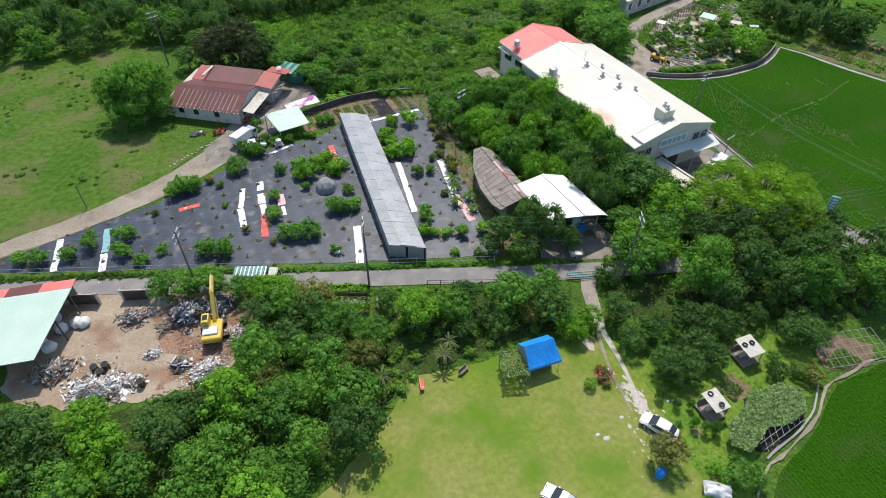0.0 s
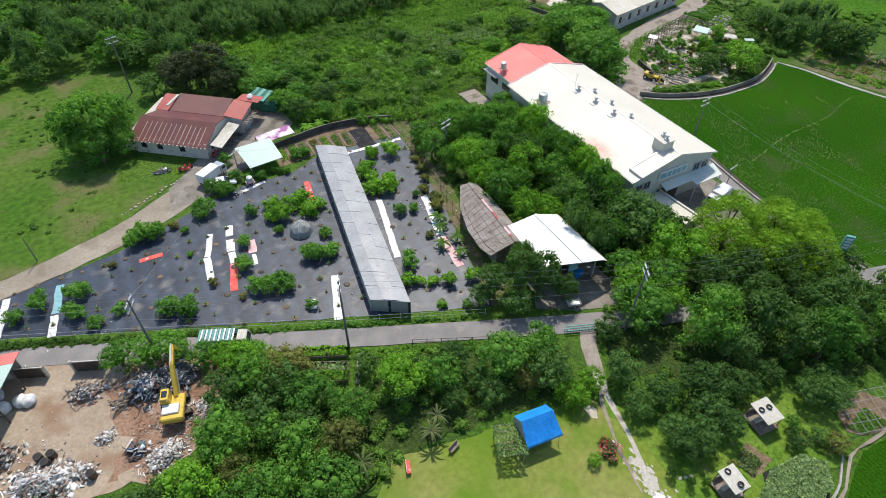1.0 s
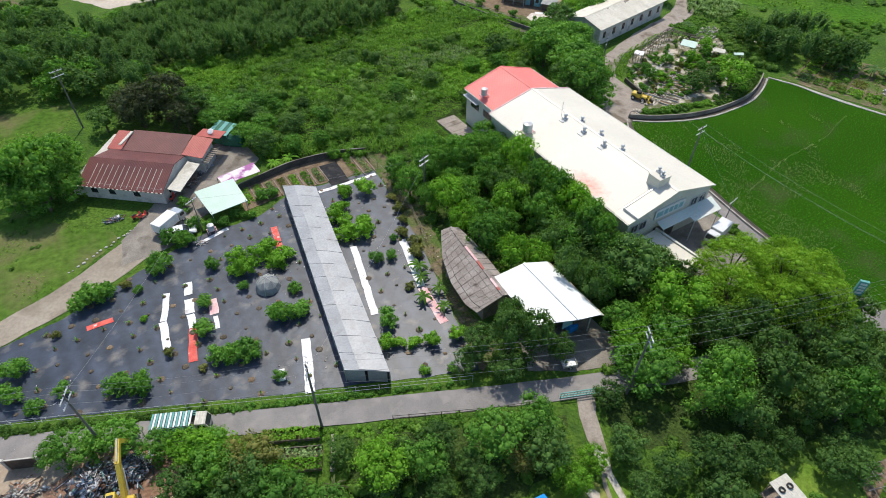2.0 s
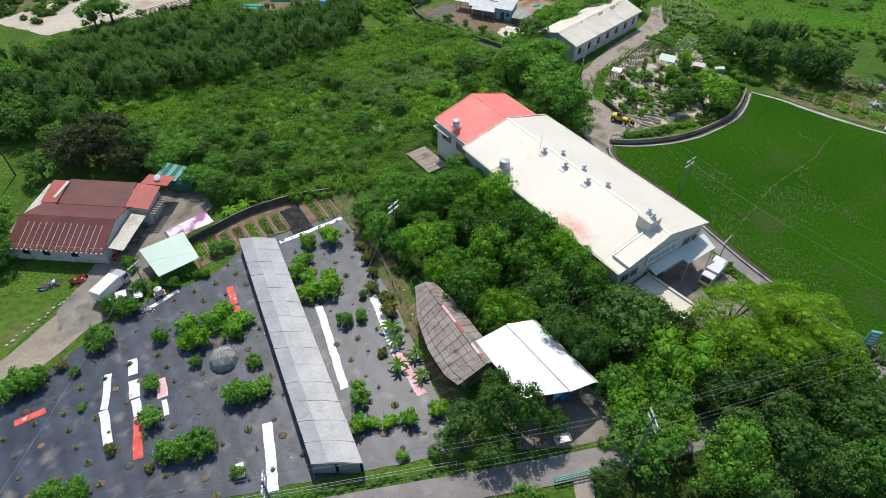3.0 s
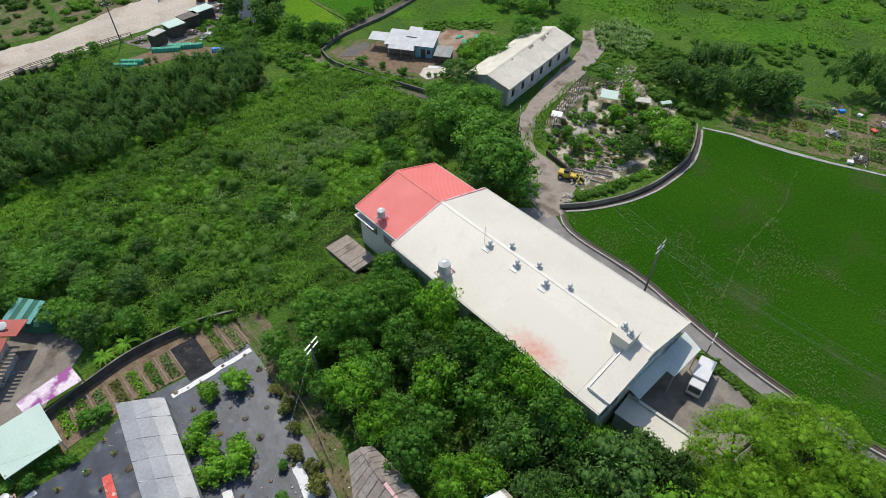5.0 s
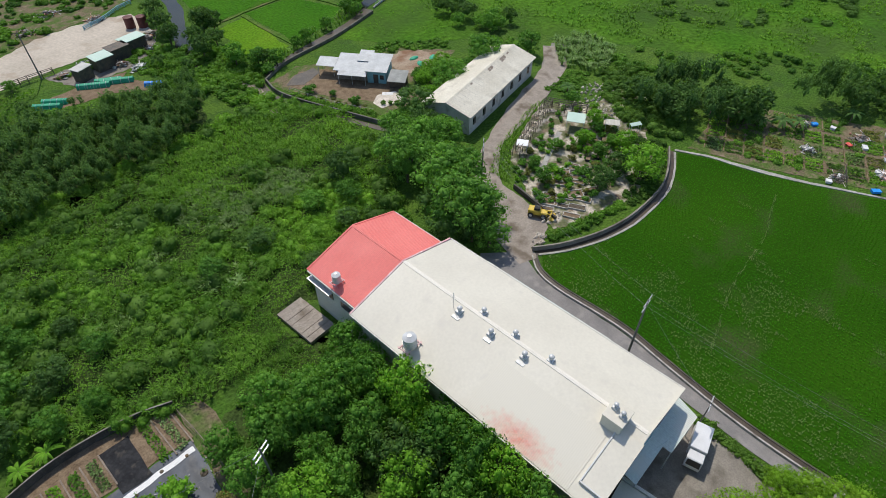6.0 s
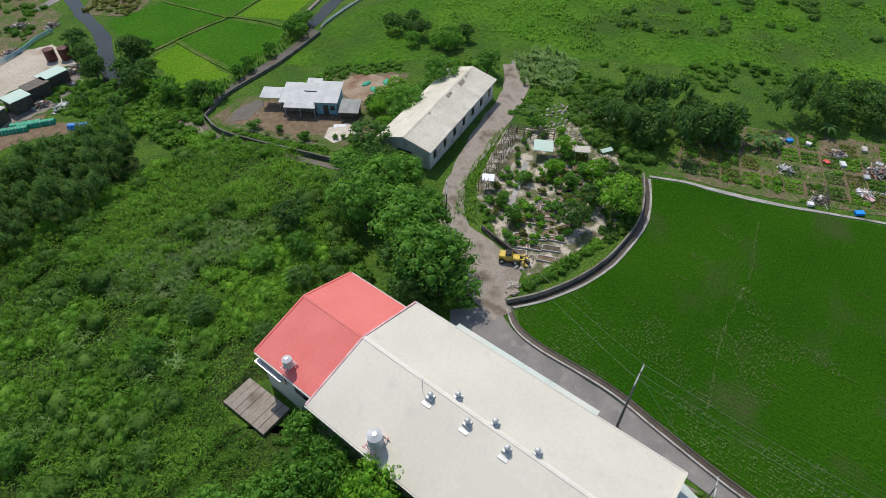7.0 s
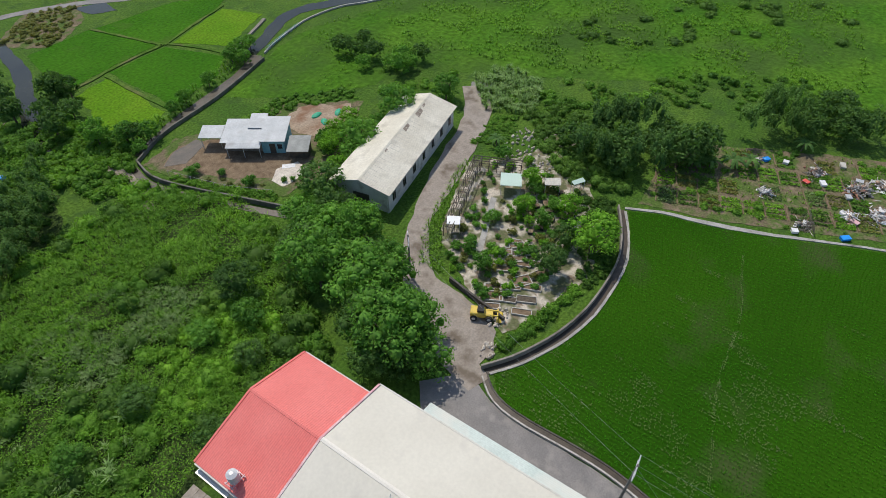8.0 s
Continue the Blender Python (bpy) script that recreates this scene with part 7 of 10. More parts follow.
def loader(x, y, turn):
    e = thing("wheel_loader", x, y, 0.05, turn, "small yellow wheel loader parked by the nursery", "loader")
    part("body", box(B(), -1.6, 0.3, -0.7, 0.7, 0.5, 1.35, bevel=0.1), M_YELLOW, e)
    part("front_frame", box(B(), 0.3, 1.4, -0.6, 0.6, 0.45, 1.0, bevel=0.06), M_YELLOW, e)
    c = part("seat_guard", box(B(), -0.7, 0.2, -0.5, 0.5, 1.35, 1.75, bevel=0.05), M_BLACK, e)
    for s in (-1, 1):
        for wx in (-1.1, 0.9):
            wheel(e, wx, s * 0.72, 0.45, 0.34)
        part("lift_arm", box(B(), 0.2, 2.1, s * 0.4 - 0.06, s * 0.4 + 0.06, 0.85, 1.05), M_YELLOW, e)
    part("bucket", profile_y(B(), [(1.9, 0.1), (2.7, 0.1), (2.5, 0.3), (2.1, 0.35), (2.05, 0.9), (1.9, 0.9)], -0.9, 0.9), M_YELLOW, e)


loader(100.6, 87.4, -64)


# ---- poles and wires ----
def pole(x, y, h, turn, label, arms=2, r=0.16, insul=True):
    e = thing("utility_pole", x, y, 0, turn, label, "utility pole", "utility poles")
    part("shaft", tube(B(), (0, 0, -0.3), (0, 0, h), r, r * 0.62, seg=10), M_POLE, e)
    for k in range(arms):
        z = h - 0.35 - 0.9 * k
        a = part("crossarm", box(B(), -1.1, 1.1, -0.06, 0.06, z, z + 0.1), M_STEEL, e)
        for q in (-1.0, -0.45, 0.45, 1.0):
            if insul:
                part("insulator", tube(B(), (q, 0, z + 0.1), (q, 0, z + 0.32), 0.05, 0.03, seg=6), M_BANNER_WHITE, a)
    return e


POLES = {"a": (-4.4, 62.3, 11.2, 66), "b": (16.7, 52.7, 12.4, 66), "c": (49.4, 38.2, 11.7, 60), "d": (87.6, 27.0, 11.0, 40), "w": (-42, 79, 11.2, 66),
         "e": (86.5, 63.3, 11.3, 5), "f": (101.2, 99.6, 8.0, 40), "g": (83.6, 52.5, 5.4, 10), "h": (47.0, 82.0, 8.4, 20), "i": (14.0, 92.6, 6.4, 30), "j": (-16.7, 88.4, 4.6, 0), "k": (2.5, 133, 11.7, 20), "m": (64.3, 189.3, 10.5, 0)}
for key, (x, y, h, a) in POLES.items():
    small = h < 7
    pole(x, y, h, a, "slim grey service pole" if small else "grey concrete utility pole with steel crossarms", 0 if key in "jm" else (1 if small else 2), 0.09 if small else 0.16)


def wire(p, q, sag, r=0.011):
    p, q = Vector(p), Vector(q)
    n = 14
    bm = B()
    last = None
    for i in range(n + 1):
        t = i / n
        c = p.lerp(q, t) - Vector((0, 0, sag * 4 * t * (1 - t)))
        side = Vector((q - p).cross(Vector((0, 0, 1)))).normalized() * r
        ring = [bm.verts.new(c + side), bm.verts.new(c + Vector((0, 0, r))), bm.verts.new(c - side), bm.verts.new(c - Vector((0, 0, r)))]
        if last:
            for k in range(4):
                bm.faces.new((last[k], last[(k + 1) % 4], ring[(k + 1) % 4], ring[k]))
        last = ring
    tagged(part("overhead_wire", bm, M_WIRE), "thin overhead power wire between poles", "wire", "overhead wires")


def string(a, b, rows, sag=0.9):
    (xa, ya, ha, ta), (xb, yb, hb, tb) = POLES[a], POLES[b]
    for q, dz in rows:
        wire((xa + q * math.cos(radians(ta)), ya + q * math.sin(radians(ta)), ha + dz), (xb + q * math.cos(radians(tb)), yb + q * math.sin(radians(tb)), hb + dz), sag)


for a, b in (("w", "a"), ("a", "b"), ("b", "c"), ("c", "d")):
    string(a, b, ((-1.0, 0.0), (1.0, 0.0), (1.0, -0.95), (0, -3.4)))
string("f", "e", ((-1.0, 0), (1.0, 0)), 1.1)
string("e", "d", ((-1.0, 0), (1.0, 0), (0.45, -0.95)), 1.0)
string("h", "i", ((0, -0.1),), 0.8)
string("a", "i", ((0.5, -0.3),), 0.8)
string("b", "h", ((0, -1.0),), 0.9)
string("e", "g", ((0, -5.4 + 4.8),), 0.3)


# ---- field: banners, planting holes, shrubs ----
def strip(x0, y0, x1, y1, w, m, label):
    d = Vector((x1 - x0, y1 - y0))
    n = max(2, int(d.length / 0.8))
    side = Vector((-d.y, d.x)).normalized()
    V, F = [], []
    for i in range(n + 1):
        c = Vector((x0, y0)) + d * (i / n)
        j = noise.noise(Vector((c.x, c.y, 0.5))) * 0.14
        for s in (-0.5, 0, 0.5):
            p = c + side * (s * w + j)
            V.append((p.x, p.y, 0.075 + 0.03 * abs(noise.noise(Vector((p.x * 1.7, p.y * 1.7, 4))))))
        if i:
            o = 3 * (i - 1)
            F += [(o, o + 1, o + 4, o + 3), (o + 1, o + 2, o + 5, o + 4)]
    ob = link("plastic_sheet", V, F, m)
    tagged(ob, label, "sheet", "sheets on the field")


WS, RS, PS, TS = "old white banner laid on the mulch film", "faded red banner laid on the mulch film", "torn pink banner laid on the mulch film", "pale teal banner laid on the mulch film"
for row in ((-20.7, 82.3, -21.9, 75.4, 0.95, M_BANNER_WHITE, WS), (-14.2, 81.7, -15.1, 76.4, 1.0, M_PALEBLUE, TS), (-15.2, 76.1, -15.9, 72.4, 1.0, M_BANNER_WHITE, WS),
            (-3.9, 81.4, -0.7, 81.3, 0.85, M_BANNER_RED, RS), (6.4, 82.4, 4.9, 77.6, 0.85, M_BANNER_WHITE, WS), (4.8, 77.5, 4.3, 72.9, 1.0, M_BANNER_WHITE, WS),
            (9.4, 83.0, 8.9, 80.6, 1.1, M_BANNER_WHITE, WS), (8.7, 79.8, 8.2, 77.2, 1.2, M_BANNER_WHITE, WS), (8.2, 77.0, 7.9, 74.6, 1.0, M_BANNER_WHITE, WS), (7.9, 74.5, 6.6, 69.2, 1.05, M_BANNER_RED, RS),
            (11.4, 78.2, 11.0, 75.4, 1.2, M_BANNER_PINK, PS), (11.0, 75.0, 10.6, 72.8, 0.6, M_BANNER_WHITE, WS), (19.8, 65.4, 17.3, 57.6, 1.15, M_BANNER_WHITE, WS),
            (23.6, 88.0, 22.7, 82.6, 0.95, M_BANNER_RED, RS), (32.3, 77.8, 29.2, 64.4, 1.0, M_BANNER_WHITE, WS), (39.3, 75.4, 37.0, 65.6, 1.1, M_BANNER_WHITE, WS), (37.0, 65.4, 36.4, 58.5, 1.2, M_BANNER_PINK, PS),
            (32.9, 92.4, 43.2, 92.1, 0.7, M_BANNER_WHITE, WS), (15.4, 62.6, 15.0, 60.9, 0.9, M_BANNER_WHITE, WS), (13.0, 90.3, 17.5, 91.2, 0.6, M_BANNER_WHITE, WS)):
    strip(*row)


gh = np.random.default_rng(21)
GH_ZONE = [(21.5, 57), (27.5, 55), (34, 91), (27, 94.5)]
HOLE_MESH = []
for k in range(4):
    bm = B()
    vs = []
    for ring, (rr, zz) in enumerate(((0.62, 0.0), (0.46, 0.10), (0.2, 0.13))):
        vs.append([bm.verts.new((rr * gh.uniform(0.85, 1.15) * math.cos(a), rr * gh.uniform(0.85, 1.15) * math.sin(a), zz)) for a in np.arange(9) * 6.283 / 9])
    for ring in range(2):
        for i in range(9):
            bm.faces.new((vs[ring][i], vs[ring][(i + 1) % 9], vs[ring + 1][(i + 1) % 9], vs[ring + 1][i]))
    bm.faces.new(vs[2])
    me = bpy.data.meshes.new("planting_hole")
    bm.to_mesh(me)
    bm.free()
    me.materials.append(M_HOLE if k else M_BED)
    HOLE_MESH.append(me)
SPRIG = [fast("sprig", *reed(300 + k, 10, 0.55, 0.6), F_MID) for k in range(2)]
SPRIG_MESH = [o.data for o in SPRIG]
for o in SPRIG:
    bpy.data.objects.remove(o)
rows = 0
for i in range(-12, 16):
    for j in range(0, 16):
        x = i * 2.9 + 0.9 - 0.16 * (j * 2.7) + gh.uniform(-0.3, 0.3) + 10
        y = 52 + j * 2.75 - 0.1 * i + gh.uniform(-0.4, 0.4)
        if inside([x], [y], FIELD)[0] and not inside([x], [y], GH_ZONE)[0] and gh.uniform() < 0.9:
            h = new("planting_hole", HOLE_MESH[int(gh.integers(4))])
            s = gh.uniform(0.35, 0.85)
            h.matrix_basis = pose(x, y, 0.035, 0, 0, gh.uniform(0, 360)) @ Matrix.Diagonal((s, s, 1, 1))
            tagged(h, "planting hole cut in the mulch film with dry soil", "planting hole", "planting holes")
            if gh.uniform() < 0.45:
                p = new("sprig", SPRIG_MESH[int(gh.integers(2))])
                p.parent = h
                p.location = (0, 0, 0.1)
                tagged(p, kind="stuff")
            rows += 1


def shrub_proto(kind, i):
    g = np.random.default_rng(400 + i + 10 * len(kind))
    m = {"citrus": F_BRIGHT, "dull": F_MID, "olive": F_OLIVE}[kind]
    e = thing("fruit_shrub", 0, 0, 0, 0, {"citrus": "bright green fruit shrub on the mulch film", "dull": "sprawling green fruit shrub on the mulch film", "olive": "small olive-brown sapling on the mulch film"}[kind], "shrub", "fruit shrubs")
    lobes = [(0, 0, 0.75, 0.55, 0.5)]
    for k in range(11):
        a, q = g.uniform(0, 6.283), math.sqrt(g.uniform(0.05, 1)) * 0.72
        s = g.uniform(0.2, 0.38)
        lobes.append((q * math.cos(a), q * math.sin(a), g.uniform(0.45, 1.15) - 0.25 * q, s, s))
    V, Q, T = crown_arrays(lobes, 520, 0.2, g, core=0.7, sub=1)
    fast("crown", V, Q, T, m, e)
    part("stem", tube(B(), (0, 0, -0.05), (0, 0, 0.8), 0.05, 0.03, seg=6), M_BARK, e)
    return e


SHRUB = {}


def shrub(kind, x, y, r, g):
    i = int(g.integers(3))
    m = pose(x, y, 0.03, 0, 0, g.uniform(0, 360)) @ Matrix.Diagonal((r * 1.05, r * 1.05, r * g.uniform(0.85, 1.1), 1))
    if (kind, i) not in SHRUB:
        SHRUB[kind, i] = shrub_proto(kind, i)
        SHRUB[kind, i].matrix_basis = m
    else:
        c = copy_thing(SHRUB[kind, i], pose(0, 0, 0))
        c.matrix_basis = m


gs = np.random.default_rng(33)
for kind, spots in (
    ("citrus", [(17.3, 80.7, 1.7), (16.6, 84.0, 1.5), (15.6, 81.3, 1.5), (19.7, 82.6, 1.9), (21.2, 80.0, 1.8), (22.9, 80.6, 1.8), (21.3, 83.4, 1.7), (39.5, 88.4, 1.9), (36.2, 89.2, 1.5), (32.3, 84.8, 1.8), (32.0, 80.2, 1.8), (34.6, 79.4, 2.1), (34.1, 86.3, 1.5), (33.3, 82.4, 1.5), (35.6, 81.2, 1.4), (28.2, 59.0, 1.4), (31.3, 57.4, 1.1), (33.3, 56.4, 1.3), (29.6, 58.3, 1.0), (30.4, 53.2, 0.8), (36.6, 55.5, 1.3), (2.9, 79.2, 0.6)]),
    ("dull", [(9.7, 67.6, 1.6), (11.0, 67.2, 1.6), (12.5, 66.7, 1.7), (13.6, 66.2, 1.3), (17.6, 70.6, 1.7), (18.9, 70.1, 1.7), (20.6, 69.5, 1.7), (10.2, 77.4, 1.4), (9.1, 73.3, 1.7), (21.7, 73.8, 1.1), (7.0, 87.7, 1.9), (-2.1, 86.2, 2.1), (-3.6, 85.6, 1.9), (-0.9, 85.9, 1.8), (-1.4, 69.6, 2.0), (0.3, 68.2, 1.6), (0.8, 68.9, 1.3), (-12.0, 78.3, 1.8), (-16.6, 78.5, 1.7), (-19.3, 77.2, 1.6), (-23.3, 77.9, 1.8), (-26.0, 79.0, 1.5), (-12.8, 74.6, 1.6), (-10.5, 71.7, 1.2), (-7.6, 72.7, 1.1), (30.0, 62.2, 1.6)]),
    ("dull", [(9.4, 92.6, 1.6), (11.4, 91.0, 1.4), (5.9, 87.4, 1.5), (13.2, 84.2, 1.2), (3.2, 84.7, 0.8), (15.7, 77.9, 0.9), (36.2, 72.9, 1.1), (33.9, 73.3, 1.2), (37.9, 75.9, 0.8), (15.0, 61.4, 0.9), (36.5, 52.5, 1.0), (33.4, 51.6, 0.8), (13.6, 94.2, 1.5), (17.5, 92.6, 1.2), (19.5, 93.4, 1.0), (24.6, 95.6, 1.4), (26.4, 95.2, 1.3)]),
    ("olive", [(42.0, 81.7, 1.2), (41.3, 78.8, 1.0), (39.8, 76.2, 1.2), (39.8, 71.6, 1.4), (40.4, 73.6, 1.2), (42.4, 84.6, 1.0), (35.4, 66.2, 0.8), (4.4, 71.8, 0.8), (7.4, 67.4, 0.7), (-7.4, 82.0, 0.7), (2.0, 86.4, 0.8)]),
):
    for x, y, r in spots:
        shrub(kind, x, y, r, gs)


def blades(name, x, y, n, length, m, label, category, rise=1.0, seed=0, wide=0.16):
    """A rosette of long arching leaves: banana or palm."""
    g = np.random.default_rng(seed)
    e = thing(name, x, y, 0, 0, label, category)
    for k in range(n):
        a = 6.283 * k / n + g.uniform(-0.3, 0.3)
        l = length * g.uniform(0.75, 1.1)
        V, F = [], []
        for i in range(6):
            t = i / 5
            d, z = l * t * 0.85, rise + l * (0.75 * t - 0.85 * t * t)
            w = wide * l * (0.25 + 1.6 * t * (1 - t) + 0.05)
            ca, sa = math.cos(a), math.sin(a)
            V += [(d * ca - w * sa, d * sa + w * ca, z - 0.1 * w), (d * ca, d * sa, z + 0.06), (d * ca + w * sa, d * sa - w * ca, z - 0.1 * w)]
            if i:
                o = 3 * (i - 1)
                F += [(o, o + 1, o + 4, o + 3), (o + 1, o + 2, o + 5, o + 4)]
        link("leaf", V, F, m, e)
    part("stem", tube(B(), (0, 0, -0.1), (0, 0, rise + 0.1), 0.11, 0.07, seg=8), M_BARK, e)


for k, (x, y, n, l, rise) in enumerate(((38.3, 68.6, 10, 1.9, 0.9), (37.6, 66.6, 9, 1.6, 0.8), (36.0, 63.2, 10, 1.7, 0.9), (38.6, 63.6, 9, 1.6, 0.8), (37.6, 60.6, 9, 1.5, 0.7))):
    blades("banana_plant", x, y, n, l, F_BUSHDARK, "banana plant with long arching leaves", "banana plant", rise, k)
for k, (x, y, l, rise) in enumerate(((19.8, 36.6, 2.0, 2.2), (21.2, 37.8, 1.8, 2.6), (11.8, 36.6, 2.0, 3.0), (15.0, 45.2, 1.7, 1.2))):
    blades("palm", x, y, 12, l, F_PALM, "palm with arching partly dry fronds", "palm", rise, 20 + k, 0.09)
for k, (x, y, l) in enumerate(((147.5, 74.5, 2.6), (151.5, 69.0, 2.8), (153.0, 66.6, 2.6), (149.0, 72.0, 2.2), (163, 60, 2.4), (134.6, 105.2, 2.2))):
    blades("banana_plant", x, y, 10, l, F_BAMBOO, "dark banana plant at the edge of the allotments", "banana plant", 1.6, 40 + k)


# ---- sheds, shelters and small structures ----
def old_shed():
    """Long low shed with a worn tile roof, each tile its own piece."""
    e = thing("old_tiled_shed", 42.6, 62.9, 0, 0, "old shed with a worn grey-brown panel roof", "shed")
    # west eave bends; the ridge runs nearly north to south
    west = [Vector(p) for p in ((0.7, 7.8, 3.7), (-1.8, 3.5, 3.3), (-3.3, -1.3, 3.2), (-3.7, -5.4, 3.2), (-3.2, -7.4, 3.25))]
    top = [Vector(p) for p in ((2.0, 7.4, 4.05), (1.6, 4.3, 4.25), (1.3, -0.6, 4.3), (0.9, -5.9, 4.25), (0.8, -7.4, 4.2))]
    east = [Vector(p) for p in ((3.1, 6.9, 3.85), (3.5, 3.6, 3.6), (3.3, -0.9, 3.55), (3.0, -5.9, 3.5), (2.9, -7.4, 3.5))]

    def along(row, u):
        k = min(int(u * 4), 3)
        return row[k].lerp(row[k + 1], u * 4 - k)

    part("wall", box(B(), -1.6, 2.4, -6.6, 2.6, 0, 3.1), M_WOOD, e)
    part("wall", box(B(), -0.3, 2.4, 2.62, 5.6, 0, 3.2), M_WOOD, e)
    g = np.random.default_rng(91)
    for low, nr, nc in ((west, 17, 5), (east, 17, 2)):
        for i in range(nr):
            for j in range(nc):
                u0, u1, v0, v1 = i / nr, (i + 1) / nr - 0.004, j / nc, (j + 1) / nc - 0.006
                q = [along(low, u).lerp(along(top, u), v) for u, v in ((u0, v0), (u0, v1), (u1, v1), (u1, v0))]
                lift = 0.05 * (nc - j) / nc * (j % 2) + g.uniform(0, 0.035)
                bm = B()
                slab(bm, [(p.x, p.y, p.z + lift + (0.05 if k in (0, 3) else 0)) for k, p in enumerate(q)], 0.06)
                bmesh.ops.recalc_face_normals(bm, faces=bm.faces)
                part("roof_panel", bm, M_OLDTILE, e)
    for i in range(12):
        a, b = along(top, i / 12), along(top, (i + 0.94) / 12)
        bm = B()
        slab(bm, [(a.x - 0.16, a.y, a.z + 0.12), (a.x + 0.2, a.y, a.z + 0.12), (b.x + 0.2, b.y, b.z + 0.12), (b.x - 0.16, b.y, b.z + 0.12)], 0.08)
        bmesh.ops.recalc_face_normals(bm, faces=bm.faces)
        part("ridge_tile", bm, M_BANNER_PINK if i in (4, 5, 8) else M_REDROOF if i in (6, 9) else M_OLDTILE, e)


old_shed()

# scrap yard hall with mint roof and red end strip
e = thing("scrap_yard_hall", -25.5, 64.2, 0, -14, "open hall with a pale mint roof and red ridge", "hall")
bm = B()
slab(bm, [(-9, -7.2, 3.9), (4.4, -7.2, 3.9), (6.6, 3.2, 4.5), (-9, 3.2, 4.5)], 0.1)
bmesh.ops.recalc_face_normals(bm, faces=bm.faces)
part("roof_slope", bm, M_MINT, e)
for k in range(4):
    bm = B()
    slab(bm, [(-9 + k * 3.9, 3.22, 4.52), (-9 + k * 3.9 + 3.88, 3.22, 4.52), (-9 + k * 3.9 + 3.88, 5.2, 4.1), (-9 + k * 3.9, 5.2, 4.1)], 0.1)
    bmesh.ops.recalc_face_normals(bm, faces=bm.faces)
    part("back_roof_sheet", bm, M_RED if k % 2 else M_MAROON, e, "red roof sheet")
for x, y in ((4.0, -6.6), (-3, -6.6), (5.4, -1.6), (6.0, 2.8), (-3, 2.8)):
    part("post", tube(B(), (x, y, 0), (x, y, 3.9), 0.1), M_DARKSTEEL, e)
part("back_wall", box(B(), -9, 6.0, 4.6, 4.75, 0, 4.0), M_CONCRETE, e)


def heap(name, x, y, r, h, n, m, label, seed, size=0.4, squash=0.8, turn=0.0):
    """A heap of odd flat, long and blocky bits over a low mound of the same."""
    g = np.random.default_rng(seed)
    cube = np.array([(a, b, c) for c in (-0.5, 0.5) for b in (-0.5, 0.5) for a in (-0.5, 0.5)])
    quads = np.array([(0, 2, 3, 1), (4, 5, 7, 6), (0, 1, 5, 4), (1, 3, 7, 5), (3, 2, 6, 7), (2, 0, 4, 6)])
    V, Q = [], []
    for k in range(n):
        a, q = g.uniform(0, 6.283), min(1.25, abs(g.normal(0, 0.5)) + 0.06)
        lump = 1 + 0.6 * noise.noise(Vector((math.cos(a) * q * 2.2, math.sin(a) * q * 2.2, seed)))
        z = 0.03 + h * max(0.0, 1 - q * q) * lump * g.uniform(0.35, 1.0)
        u = g.uniform()
        l = size * g.uniform(0.5, 1.2)
        d = (l * 4.2, l * 0.16, l * 0.1) if u < 0.36 else (l * 1.5, l * 1.1, l * 0.07) if u < 0.8 else (l * 0.6, l * 0.5, l * 0.3)
        R = np.array(Euler((g.normal(0, 0.22), g.normal(0, 0.22), g.uniform(0, 6.283))).to_matrix())
        V.append((cube * d + g.normal(0, 0.07, (8, 3)) * l) @ R.T + (r * q * math.cos(a), r * squash * q * math.sin(a), z + 0.04))
        Q.append(quads + 8 * k)
    ob = fast(name, np.concatenate(V), np.concatenate(Q), EMPTY_T, m)
    ob.matrix_basis = pose(x, y, 0.03, 0, 0, turn)
    return tagged(ob, label, "scrap heap", "", "stuff")


heap("scrap_heap", -6.2, 58.8, 3.0, 1.5, 700, M_SCRAPDARK, "heap of dark metal scrap", 1, 0.45)
heap("scrap_heap", -2.4, 58.4, 2.4, 1.0, 420, M_SCRAPDARK, "heap of dark metal scrap", 2, 0.42)
heap("scrap_heap", -17.6, 51.9, 3.4, 0.8, 800, M_SCRAPPALE, "heap of pale broken boards and bags", 3, 0.52, 0.6, -24)
heap("scrap_heap", -14.4, 51.2, 1.8, 0.6, 300, M_SCRAPPALE, "heap of pale broken boards and bags", 4, 0.36, 0.6, -24)
heap("scrap_heap", -6.2, 48.9, 2.4, 0.6, 700, M_SCRAPPALE, "heap of pale plastic rubble", 5, 0.26, 0.7, 20)
heap("scrap_heap", -11.5, 54.3, 1.2, 0.35, 260, M_SCRAPPALE, "small heap of pale rubble", 6, 0.2)
heap("scrap_heap", -12.8, 61.4, 2.0, 0.9, 300, M_SCRAPMIX, "heap of mixed scrap beside the gate", 7, 0.4)
heap("scrap_heap", -22.4, 56.9, 2.6, 0.9, 420, M_SCRAPMIX, "heap of mixed scrap beside the hall", 8, 0.42)
heap("scrap_heap", -1.2, 53.2, 1.4, 0.25, 160, M_SCRAPPALE, "small heap of pale rubble", 9, 0.22)
heap("scrap_heap", -8.6, 51.0, 1.3, 0.5, 70, M_SCRAPDARK, "heap of broken timber and iron", 10, 0.5)
heap("scrap_heap", -9.4, 58.0, 1.4, 0.3, 50, M_WOOD, "heap of broken timber", 11, 0.5)
heap("litter", -6.0, 53.0, 5.5, 0.05, 220, M_SCRAPMIX, "scattered pale litter over the yard", 12, 0.14)
heap("litter", -2.0, 51.6, 3.0, 0.05, 240, M_SCRAPMIX, "scattered rubble over the yard", 13, 0.18)
